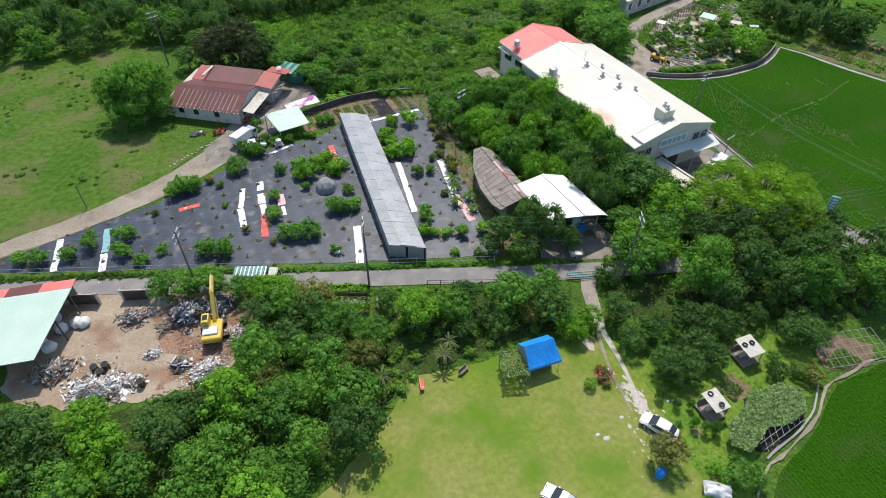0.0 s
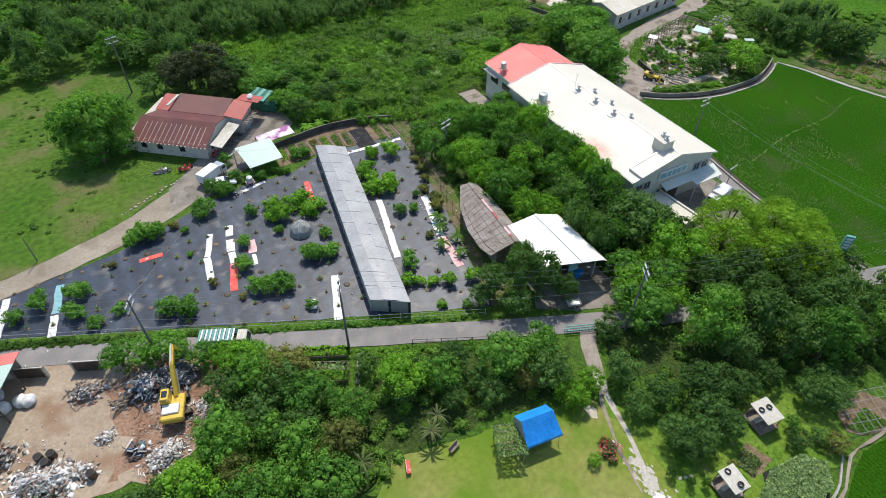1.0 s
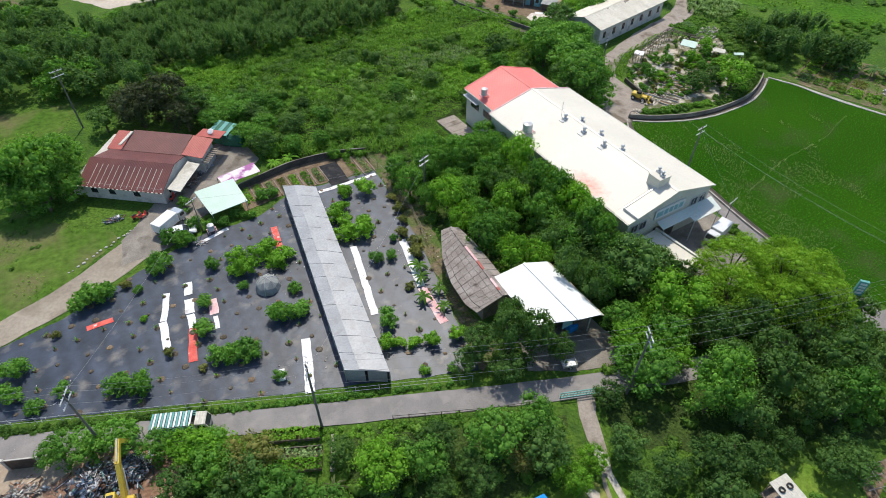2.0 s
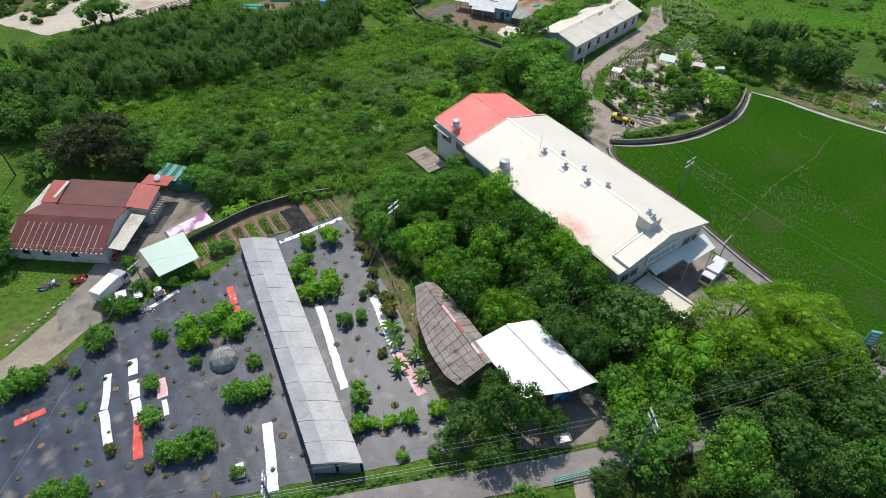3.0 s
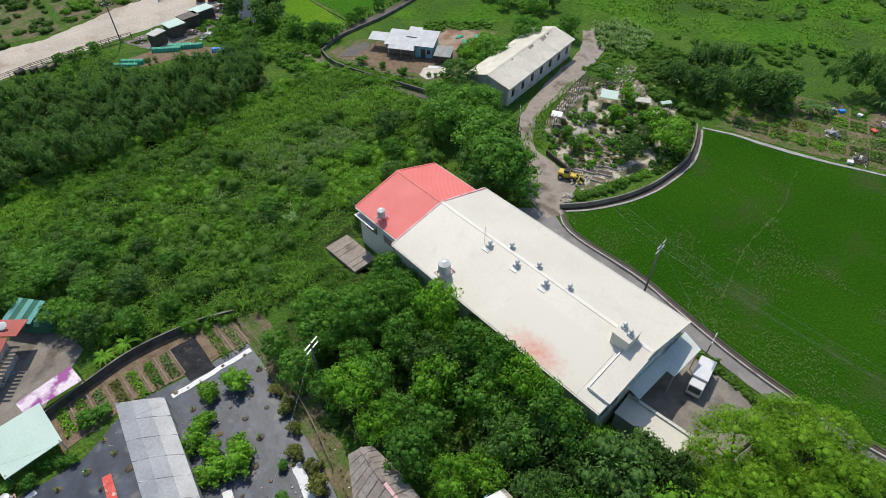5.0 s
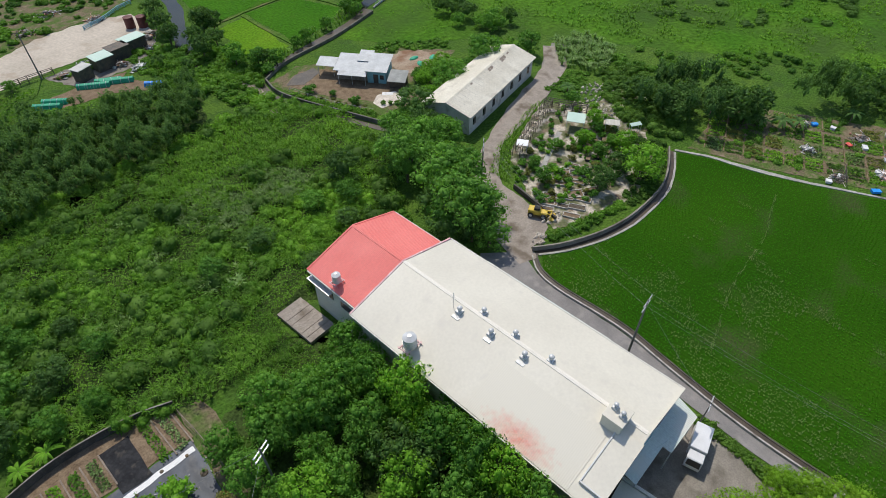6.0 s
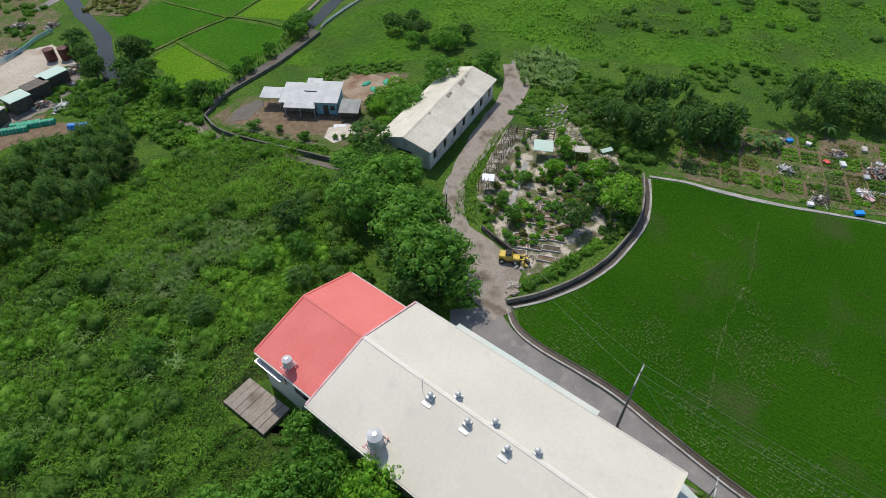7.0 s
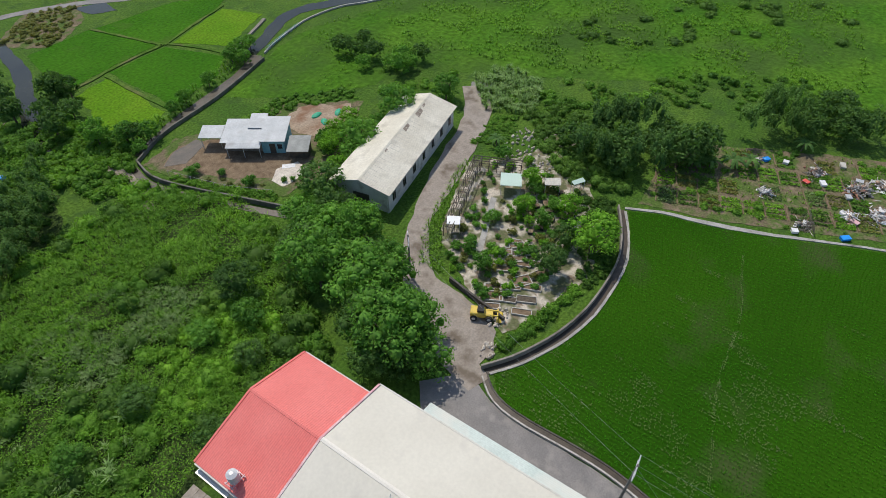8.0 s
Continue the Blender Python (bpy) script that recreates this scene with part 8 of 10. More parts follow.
heap("litter", -18.0, 56.0, 6.0, 0.04, 90, M_SCRAPPALE, "scattered pale litter over the yard", 14, 0.14)
ge = np.random.default_rng(9)
for k, (x, y) in enumerate(((-21.8, 65.6), (-21.2, 63.4), (-19.4, 63.6), (-23.6, 62.0), (-22.6, 60.8), (-24.4, 64.0), (-18.6, 63.2))):
    bm = B()
    bmesh.ops.create_icosphere(bm, subdivisions=3, radius=0.85)
    for v in bm.verts:
        v.co *= 1 + 0.22 * noise.noise(v.co * 2 + Vector((k * 3, 0, 0)))
        v.co.z *= 0.75
    ob = part("sack", bm, M_BANNER_WHITE, smooth=True)
    ob.location = (x, y, 0.5)
    tagged(ob, "large white bulk sack stuffed full", "sack", "bulk sacks")
for k, (x, y) in enumerate(((-17.9, 54.8), (-16.7, 54.6), (-17.3, 53.8), (-13.2, 50.2))):
    e = thing("oil_drum", x, y, 0.05, 0, "open dark steel drum on the scrap yard", "drum", "drums")
    part("barrel", tube(B(), (0, 0, 0), (0, 0, 1.0), 0.45, seg=16), M_DARKSTEEL, e)
    # Black disc on the closed top stands for the drum's shaded hollow.
    part("inner_floor", tube(B(), (0, 0, 1.0), (0, 0, 1.02), 0.38, seg=16), M_BLACK, e)
for x, y, a, w in ((-18.6, 67.0, -24, 4.6), (-12.0, 64.6, -24, 3.4)):
    e = thing("gate_panel", x, y, 0, a, "dark sheet-metal gate panel with pale posts", "gate")
    part("panel", box(B(), -w / 2, w / 2, -0.05, 0.05, 0.1, 1.9), M_DARKSTEEL, e)
    for s in (-1, 1):
        part("post", box(B(), s * w / 2 - 0.14, s * w / 2 + 0.14, -0.14, 0.14, 0, 2.1), M_KERB, e)
    part("rail", box(B(), -w / 2, w / 2, -0.07, 0.07, 1.9, 2.0), M_KERB, e)


# blue tarpaulin tent and vine carport
e = thing("blue_tent", 30.3, 31.6, 0, -7, "blue tarpaulin tent with a pitched roof on the lawn", "tent")


def cloth(name, A0, A1, B0, B1, m, parent, nx=10, ny=6, sag=0.07):
    """A slack sheet between two edges."""
    V, F = [], []
    for i in range(nx + 1):
        for j in range(ny + 1):
            p = Vector(A0).lerp(Vector(A1), i / nx).lerp(Vector(B0).lerp(Vector(B1), i / nx), j / ny)
            p.z += -sag * math.sin(math.pi * j / ny) * (0.6 + 0.8 * abs(math.sin(i * math.pi / nx * 2))) + 0.05 * noise.noise(p * 1.4)
            V.append(tuple(p))
            if i and j:
                a = i * (ny + 1) + j
                F.append((a - ny - 2, a - ny - 1, a, a - 1))
    return link(name, V, F, m, parent)


cloth("front_slope", (-2.0, 0.35, 3.9), (1.9, 0.35, 3.85), (-2.15, -1.75, 2.1), (2.15, -1.75, 2.1), M_BLUE, e)
cloth("back_slope", (-2.0, 0.36, 3.9), (1.9, 0.36, 3.85), (-2.0, 1.8, 2.7), (2.0, 1.8, 2.7), M_BLUE, e)
tagged(cloth("end_sheet", (-2.02, 0.35, 3.85), (-2.02, 1.75, 2.65), (-2.14, -1.7, 2.05), (-2.1, 1.75, 1.2), M_NET, e), "dull grey end sheet")
cloth("front_hem", (-2.15, -1.76, 2.1), (2.15, -1.76, 2.1), (-2.2, -1.8, 1.75), (2.2, -1.8, 1.75), M_BLUE, e, sag=0.02)
for s in (-1, 1):
    for y in (-1.7, 0.3, 1.7):
        part("post", tube(B(), (s * 1.95, y, 0), (s * 1.95, y, 2.1 + (1.6 if 0 < y < 1 else 0.4 if y > 1 else 0)), 0.04, seg=6), M_STEEL, e)
part("stored_goods", box(B(), -1.5, 1.5, -0.9, 1.4, 0, 1.2, bevel=0.1), M_DARKSTEEL, e)
e = thing("vine_pergola", 26.8, 31.8, 0, -22, "pergola overgrown with green vines beside the tent", "pergola")
for x in (-1.3, 1.3):
    for y in (-1.7, 1.7):
        part("post", tube(B(), (x, y, 0), (x, y, 2.1), 0.06, seg=6), M_WOOD, e)
for k in range(6):
    part("beam", box(B(), -1.5, 1.5, -1.8 + 0.7 * k, -1.72 + 0.7 * k, 2.05, 2.13), M_WOOD, e)


def vine_sheet(poly, z, count, size, m, name, label, parent=None, seed=0, bump=0.35):
    g = np.random.default_rng(seed)
    gx = np.array([p[0] for p in poly])
    gy = np.array([p[1] for p in poly])
    P = np.stack([g.uniform(gx.min(), gx.max(), count * 2), g.uniform(gy.min(), gy.max(), count * 2)], 1)
    P = P[inside(P[:, 0], P[:, 1], poly)][:count]
    zz = np.array([z + bump * noise.noise(Vector((x * 0.8, y * 0.8, seed))) for x, y in P]) + g.uniform(-0.12, 0.12, len(P))
    v, q = leaves(np.column_stack([P, zz]), np.tile((0, 0, 1.0), (len(P), 1)), size, g, 1.0, 0.75)
    ob = fast(name, v, q, EMPTY_T, m, parent)
    return ob


tagged(vine_sheet([(-1.6, -1.9), (1.6, -1.9), (1.6, 1.9), (-1.6, 1.9)], 2.2, 900, 0.24, F_VINE, "vine_leaves", "", e, 3), "green vine leaves")


def hut(x, y, turn, label, tyres, w=1.15, d=1.35, h=2.2):
    e = thing("garden_hut", x, y, 0, turn, label, "hut", "garden huts")
    bm = B()
    slab(bm, [(-w, -d, h), (w, -d, h), (w, d, h + 0.2), (-w, d, h + 0.2)], 0.06)
    bmesh.ops.recalc_face_normals(bm, faces=bm.faces)
    part("roof", bm, M_OLDSHEET, e)
    for sx in (-1, 1):
        for sy in (-1, 1):
            part("post", tube(B(), (sx * w * 0.92, sy * d * 0.9, 0), (sx * w * 0.92, sy * d * 0.9, h), 0.06, seg=6), M_WOOD, e)
    part("floor", box(B(), -w - 0.35, w, -d - 0.1, d - 0.1, 0.3, 0.42), M_WOOD, e)
    part("rail", box(B(), -w, w, d - 0.2, d - 0.12, 0.42, 1.2), M_WOOD, e)
    part("bench", box(B(), -w + 0.2, w - 0.2, -0.2, 0.25, 0.42, 0.85), M_OLDSHEET, e)
    for k, (a, b) in enumerate(tyres):
        bm = B()
        m = Matrix.Translation((a, b, h + 0.22))
        bmesh.ops.create_cone(bm, cap_ends=False, segments=16, radius1=0.33, radius2=0.33, depth=0.14, matrix=m)
        bmesh.ops.create_cone(bm, cap_ends=False, segments=16, radius1=0.19, radius2=0.19, depth=0.14, matrix=m)
        vs = list(bm.verts)
        top = [v for v in vs if v.co.z > h + 0.22]
        top.sort(key=lambda v: (round((v.co.xy - Vector((a, b))).length, 2), math.atan2(v.co.y - b, v.co.x - a)))
        inner, outer = top[:16], top[16:]
        for i in range(16):
            bm.faces.new((inner[i], outer[i], outer[(i + 1) % 16], inner[(i + 1) % 16]))
        part("tyre", bm, M_BLACK, e, "old tyre weighting the roof")


hut(54.05, 20.7, -6, "small raised hut with a pale sheet roof under the trees", ((-0.6, 0.3), (0.45, 0.25)), 1.2, 1.4)
hut(44.5, 17.05, -4, "small raised hut with a pale sheet roof beside the vegetables", ((-0.1, 0.85), (0.1, -0.75)), 1.05, 1.3)

# vine roof, trellis and beds by the paddy
VP = [(53.3, 15.6), (55.1, 13.7), (53.2, 11.6), (50.2, 11.3), (47.6, 12.2), (45.4, 11.4), (43.4, 10.9), (42.4, 12.4), (43.6, 14.2), (46.2, 14.8), (49.2, 16.0)]
e = thing("vine_trellis", 0, 0, 0, 0, "low trellis roof covered with grey-green vines", "trellis")
tagged(vine_sheet(VP, 1.7, 6500, 0.3, F_VINE, "vine_leaves", "", e, 5), "grey-green vine leaves")
for x, y in sprinkle(VP, 2.0, np.random.default_rng(2)):
    part("post", tube(B(), (x, y, 0), (x, y, 1.6), 0.05, seg=6), M_WOOD, e)
for k in range(7):
    part("wire_line", tube(B(), (45.6 + 1.0 * k, 10.2 + 0.12 * k, 1.25), (47.0 + 0.9 * k, 12.6, 1.6), 0.022, seg=5), M_KERB, e)
for k in range(3):
    part("wire_line", tube(B(), (45.4, 10.5 + 0.7 * k, 1.3 + 0.1 * k), (52.6, 11.0 + 0.7 * k, 1.3 + 0.1 * k), 0.022, seg=5), M_KERB, e)
patch("mulch_bed", [(45.2, 11.0), (47.2, 10.1), (50.6, 10.7), (53.0, 11.1), (55.5, 12.6), (54.6, 15.5), (49.2, 16.4)], 0.06, M_BEDFILM, "bed under black plastic mulch", "garden bed", ragged=0.1)
e = thing("pipe_trellis", 65.8, 15.0, 0, -18, "pale pipe trellis over vegetable beds", "trellis")
for k in range(9):
    part("pipe", tube(B(), (-4 + k, -2.4, 1.5 + 0.05 * (k % 3)), (-3.4 + k, 2.6, 1.55), 0.026, seg=6), M_PIPE, e)
for k in range(5):
    part("pipe", tube(B(), (-4.3, -2.3 + 1.2 * k, 1.5), (4.6, -2.3 + 1.2 * k, 1.55), 0.026, seg=6), M_PIPE, e)
for x in (-4, -1.4, 1.4, 4.2):
    for y in (-2.3, 2.5):
        part("post", tube(B(), (x, y, 0), (x, y, 1.55), 0.026, seg=6), M_PIPE, e)
patch("vegetable_bed", [(61.6, 15.0), (63, 17.4), (68, 17.4), (70.4, 14.4), (67.6, 12.6), (63, 13.6)], 0.05, M_BED, "brown vegetable bed under the trellis", "garden bed", ragged=0.2)
vb = vine_sheet([(62.2, 15.2), (66, 16.2), (67, 13.2), (63, 13.8)], 0.25, 900, 0.22, F_BUSH, "vegetables", "", None, 8)
tagged(vb, "leafy green vegetables on the bed", "vegetables", "", "stuff")
patch("vegetable_bed", [(47.6, 18.6), (50.6, 19.6), (51.4, 16.8), (48.0, 16.4)], 0.06, M_BED, "brown vegetable bed beside the huts", "garden bed", ragged=0.25)
tagged(vine_sheet([(47.4, 18.4), (49.6, 19.2), (50.2, 17.2), (48.0, 16.6)], 0.25, 500, 0.24, F_VINE, "vegetables", "", None, 9), "pale green vegetables on the bed", "vegetables", "", "stuff")

# dome, barrel, carts, gate, small things
e = thing("net_dome", 18.7, 76.4, 0.04, 0, "small dome covered with grey shade net", "dome")
bm = B()
bmesh.ops.create_icosphere(bm, subdivisions=2, radius=1, matrix=Matrix.Diagonal((1.75, 1.75, 2.0, 1)))
bmesh.ops.bisect_plane(bm, geom=list(bm.verts) + list(bm.edges) + list(bm.faces), plane_co=(0, 0, 0.0), plane_no=(0, 0, -1), clear_outer=True)
part("net_cover", bm, M_NET, e)
bm = B()
for k in range(6):
    a = k * 1.047
    for i in range(6):
        t0, t1 = i / 6 * 1.5, (i + 1) / 6 * 1.5
        tube(bm, (1.78 * math.cos(t0) * math.cos(a), 1.78 * math.cos(t0) * math.sin(a), 2.03 * math.sin(t0)), (1.78 * math.cos(t1) * math.cos(a), 1.78 * math.cos(t1) * math.sin(a), 2.03 * math.sin(t1)), 0.03, seg=5)
part("rib", bm, M_STEEL, e)
tank(15.2, 91.6, 0.55, 0.5, 1.0, "small steel water drum beside the yard")
e = thing("hand_cart", 46.0, 44.8, 0, -20, "grey flat hand cart beside the road", "cart")
part("tray", box(B(), -0.9, 0.9, -0.6, 0.6, 0.55, 0.65), M_STEEL, e)
part("side_board", box(B(), 0.86, 0.92, -0.6, 0.6, 0.65, 0.95), M_KERB, e)
part("front_board", box(B(), -0.9, 0.86, -0.62, -0.57, 0.65, 0.9), M_KERB, e)
for s in (-1, 1):
    wheel(e, 0.1, s * 0.55, 0.3, 0.1)
e = thing("teal_gate", 44.8, 40.7, 0, -22, "low teal steel gate at the garden track", "gate")
for k in range(15):
    part("bar", tube(B(), (-2.8 + k * 0.4, 0, 0.15), (-2.8 + k * 0.4, 0, 1.15), 0.03, seg=6), M_TEAL, e)
for z in (0.15, 0.65, 1.15):
    part("rail", box(B(), -2.9, 2.9, -0.05, 0.05, z - 0.05, z + 0.05), M_TEAL, e)
e = thing("roadside_sign", 81.6, 32.0, 0, -50, "tall green roadside sign box on posts", "sign")
part("sign_box", box(B(), -0.55, 0.55, -0.2, 0.2, 5.2, 7.6, bevel=0.03), M_TEAL, e)
for k in range(4):
    part("sign_bar", box(B(), -0.38, 0.38, -0.22, -0.2, 5.5 + 0.5 * k, 5.8 + 0.5 * k), M_BANNER_WHITE, e)
for s in (-1, 1):
    part("post", tube(B(), (s * 0.4, 0, 0), (s * 0.4, 0, 5.3), 0.07), M_STEEL, e)
for x, y, a in ((16.2, 35.0, 70), (21.6, 34.6, 20)):
    e = thing("garden_bench", x, y, 0.05, a, "small garden bench at the lawn's edge" if a > 50 else "grey garden bench at the lawn's edge", "bench")
    part("seat", box(B(), -0.7, 0.7, -0.22, 0.22, 0.4, 0.46), M_BANNER_RED if a > 50 else M_WOOD, e)
    part("backrest", box(B(), -0.7, 0.7, 0.2, 0.26, 0.46, 0.9), M_BANNER_PINK if a > 50 else M_WOOD, e)
    for s in (-1, 1):
        for q in (-1, 1):
            part("leg", box(B(), s * 0.6 - 0.03, s * 0.6 + 0.03, q * 0.18 - 0.03, q * 0.18 + 0.03, 0, 0.4), M_DARKSTEEL, e)
for x, y, s in ((31.0, 20.5, 0.3), (31.6, 19.7, 0.42), (34.8, 21.0, 0.3), (44.6, 22.6, 0.3), (41.0, 20.2, 0.25), (41.6, 20.0, 0.25), (42.2, 19.8, 0.25)):
    bm = B()
    bmesh.ops.create_icosphere(bm, subdivisions=2, radius=s, matrix=Matrix.Diagonal((1.0, 0.75, 0.22, 1)))
    for v in bm.verts:
        v.co *= 1 + 0.2 * noise.noise(v.co * 4 + Vector((x, 0, 0)))
    ob = part("stone", bm, M_KERB)
    ob.location = (x, y, 0.07)
    tagged(ob, "pale flat stone lying on the grass", "stone", "stones")
e = thing("blue_drum", 33.9, 13.8, 0.05, 0, "blue plastic drum under the tree", "drum")
part("barrel", tube(B(), (0, 0, 0), (0, 0, 0.95), 0.5, seg=18), M_BLUE, e)
part("lid", tube(B(), (0, 0, 0.95), (0, 0, 1.02), 0.44, seg=18), M_BLUE, e)
e = thing("tarp_shelter", 37.6, 9.6, 0, -40, "shelter under a crumpled silver tarpaulin", "shelter")
V, F = [], []
for i in range(15):
    for j in range(15):
        a, b = (i - 7) * 0.20, (j - 7) * 0.12
        edge = max(abs(i - 7), abs(j - 7)) / 7
        V.append((a, b, 1.55 - 0.55 * edge ** 4 + 0.28 * noise.noise(Vector((a * 1.1, b * 2.2, 2))) + 0.12 * noise.noise(Vector((a * 3.2, b * 4.5, 7)))))
        if i and j:
            F.append((i * 15 + j - 16, i * 15 + j - 15, i * 15 + j, i * 15 + j - 1))
link("tarpaulin", V, F, M_SILVERTARP, e, True)
for x in (-1.2, 1.2):
    for y in (-0.7, 0.7):
        part("post", tube(B(), (x, y, 0), (x, y, 1.25), 0.05, seg=6), M_WOOD, e)
e = thing("flower_bed", 36.3, 26.2, 0.05, 20, "round flower bed with dark red shrubs and pots", "flower bed")
for k in range(7):
    a = k * 0.9
    pl = fast("plant", *bush(1, 60, 0.35, 500 + k), F_OLIVE if k % 2 else F_DARK, e)
    pl.matrix_basis = pose(0.8 * math.cos(a * 1.3), 0.9 * math.sin(a * 1.7), 0) @ Matrix.Diagonal((0.6, 0.6, 0.9, 1))
gf = np.random.default_rng(91)
P = np.column_stack([gf.uniform(-1.2, 1.2, 150), gf.uniform(-1.2, 1.2, 150), gf.uniform(0.6, 1.0, 150)])
fv, fq = leaves(P, np.tile((0, 0, 1.0), (150, 1)), 0.16, gf, 1.0, 0.9)
fast("flowers", fv, fq, EMPTY_T, M_FLOWER, e)
part("pot", tube(B(), (0.9, 0.2, 0), (0.9, 0.2, 0.5), 0.3, 0.36, seg=12), M_BANNER_WHITE, e)

# shrubs and saplings round the huts, beds by the road
gz = np.random.default_rng(58)
for kind, x, y, r, tall in (("mid", 40.6, 9.9, 2.0, 0.75), ("mid", 42.4, 9.0, 1.4, 0.8), ("bright", 39.4, 11.6, 0.9, 0.8), ("olive", 58.4, 14.6, 1.3, 0.9), ("dark", 55.0, 16.9, 1.4, 0.9), ("mid", 56.4, 18.4, 1.1, 1.0), ("dark", 57.6, 16.0, 1.2, 0.8),
                             ("mid", 39.4, 17.0, 0.5, 1.9), ("mid", 41.2, 16.4, 0.55, 2.0), ("dark", 41.2, 19.2, 0.5, 2.0), ("mid", 42.8, 14.8, 0.7, 1.8), ("mid", 41.9, 15.4, 0.6, 1.9), ("dark", 40.2, 21.0, 0.6, 1.8), ("mid", 42.6, 18.4, 0.5, 1.8), ("bright", 46.3, 16.9, 0.6, 1.2), ("olive", 46.6, 18.4, 0.6, 1.2), ("bright", 34.0, 26.0, 0.8, 0.9), ("mid", 36.2, 9.2, 0.9, 0.8)):
    plant(kind, x, y, r, gz, tall)
for k, (x, y, l, m, hh) in enumerate(((13.4, 53.5, 6.4, F_GRASS, 0.9), (12.9, 51.2, 6.0, F_VINE, 0.8), (12.6, 49.9, 5.4, F_BRIGHT, 0.9))):
    e = thing("planted_row", x, y, 0, -26, "row of leafy plants behind dark boards by the road", "plant row", "planted rows")
    part("board", box(B(), -l / 2, l / 2, 0.55, 0.63, 0, 0.75), M_DARKSTEEL, e)
    part("board", box(B(), -l / 2, l / 2, -0.72, -0.64, 0, 0.45), M_WOOD, e)
    part("soil", box(B(), -l / 2, l / 2, -0.63, 0.54, 0, 0.2), M_BED, e)
    tagged(vine_sheet([(-l / 2, -0.75), (l / 2, -0.75), (l / 2, 0.6), (-l / 2, 0.6)], hh, 420, 0.3, m, "row_leaves", "", e, 90 + k, 0.4), "leafy green plants", kind="stuff")
ribbon("garden_path", [(17.4, 51.4), (16.6, 49.4), (15.6, 47.4)], [0.5], 0.0, 0.06, M_GRAVEL, "narrow pale footpath by the planted rows", "path", 0.15)
for x, y, r, kind in ((17.2, 48.2, 1.7, "dark"), (20.6, 44.9, 2.6, "bright"), (26.2, 43.4, 2.4, "dark"), (37.0, 32.6, 1.6, "bright"), (28.4, 38.0, 1.8, "dark"), (33.4, 37.6, 1.8, "olive")):
    plant(kind, x, y, r, gz)

# fences along the road and field
def fence(name, pts, gap, h, m, rails, label, post_r=0.04):
    e = thing(name, pts[0][0], pts[0][1], 0, 0, label, "fence")
    line = smooth_line(pts, gap)
    o = np.array(pts[0])
    for i, p in enumerate(line):
        q = p - o
        part("post", tube(B(), (q[0], q[1], 0), (q[0], q[1], h), post_r, seg=5), m, e)
    for z in rails:
        for i in range(len(line) - 1):
            a, b = line[i] - o, line[i + 1] - o
            part("rail", tube(B(), (a[0], a[1], z), (b[0], b[1], z), post_r * 0.7, seg=4), m, e)


fence("field_fence", [(-28, 77.4), (-8, 68.4), (12, 59.2), (34.6, 49.0)], 2.6, 1.5, M_STEEL, (0.7, 1.4), "thin steel wire fence along the field", 0.035)
fence("road_fence", [(24, 49.4), (29, 47.0), (34.5, 44.4), (39, 42.6)], 1.6, 1.1, M_DARKSTEEL, (0.5, 1.0), "dark pipe fence along the road verge", 0.05)
fence("field_fence", [(44.2, 97), (44.4, 90), (43.6, 80), (42.0, 72.6)], 2.6, 1.3, M_WOOD, (0.6, 1.2), "thin post-and-wire fence along the field", 0.04)

e = thing("board_wall", 0, 0, 0, 0, "dark weathered board wall behind the kitchen garden", "wall")
line = smooth_line([(20.4, 99.2), (26.2, 100.4), (32.2, 101.2), (39.8, 100.2), (44.4, 98.4)], 1.2)
for a, b in zip(line[:-1], line[1:]):
    d = Vector((b[0] - a[0], b[1] - a[1], 0))
    m = Matrix.Translation((*((a + b) / 2), 0)) @ Matrix.Rotation(math.atan2(d.y, d.x), 4, "Z")
    part("board", box(B(), -d.length / 2 + 0.01, d.length / 2 - 0.01, -0.05, 0.05, 0, 1.25, m), M_BOARD, e)
    part("cap", box(B(), -d.length / 2, d.length / 2, -0.08, 0.08, 1.25, 1.32, m), M_YARD, e)
g = np.random.default_rng(44)
for k in range(9):
    x, y = g.uniform(-20, 40), g.uniform(60, 90)
    if inside([x], [y], FIELD)[0]:
        heap("field_litter", x, y, 7.0, 0.03, 34, M_SCRAPPALE, "small pale litter on the mulch film", 400 + k, 0.13)

# kitchen garden rows
gk = np.random.default_rng(12)
for k in range(11):
    x0 = 22.0 + k * 2.0
    y0, y1 = 94.6 + 0.0 * k + (0.6 if k < 4 else 0) - (1.6 if k > 6 else 0), 99.4 - 0.08 * k
    m = (F_BRIGHT, F_BUSH, F_VINE, F_OLIVE)[k % 4]
    if k == 7:
        patch("mulch_bed", [(x0 - 0.6, y0), (x0 + 2.6, y0 - 0.2), (x0 + 2.8, y1), (x0 - 0.4, y1 + 0.2)], 0.09, M_BEDFILM, "bed under black plastic mulch", "garden bed", ragged=0.1)
        continue
    if k == 8:
        continue
    ob = vine_sheet([(x0, y0), (x0 + 1.1, y0), (x0 + 1.1, y1), (x0, y1)], 0.28, 260, 0.26, m, "vegetable_row", "", None, 70 + k, 0.2)
    tagged(ob, "row of leafy vegetables in the kitchen garden", "vegetables", "", "stuff")
    ob = part("bed_edging", box(B(), x0 + 1.45, x0 + 1.6, y0 - 0.2, y1 + 0.2, 0.05, 0.2), M_WOOD)
    tagged(ob, "grey board edging between garden beds", "edging", "bed edgings")


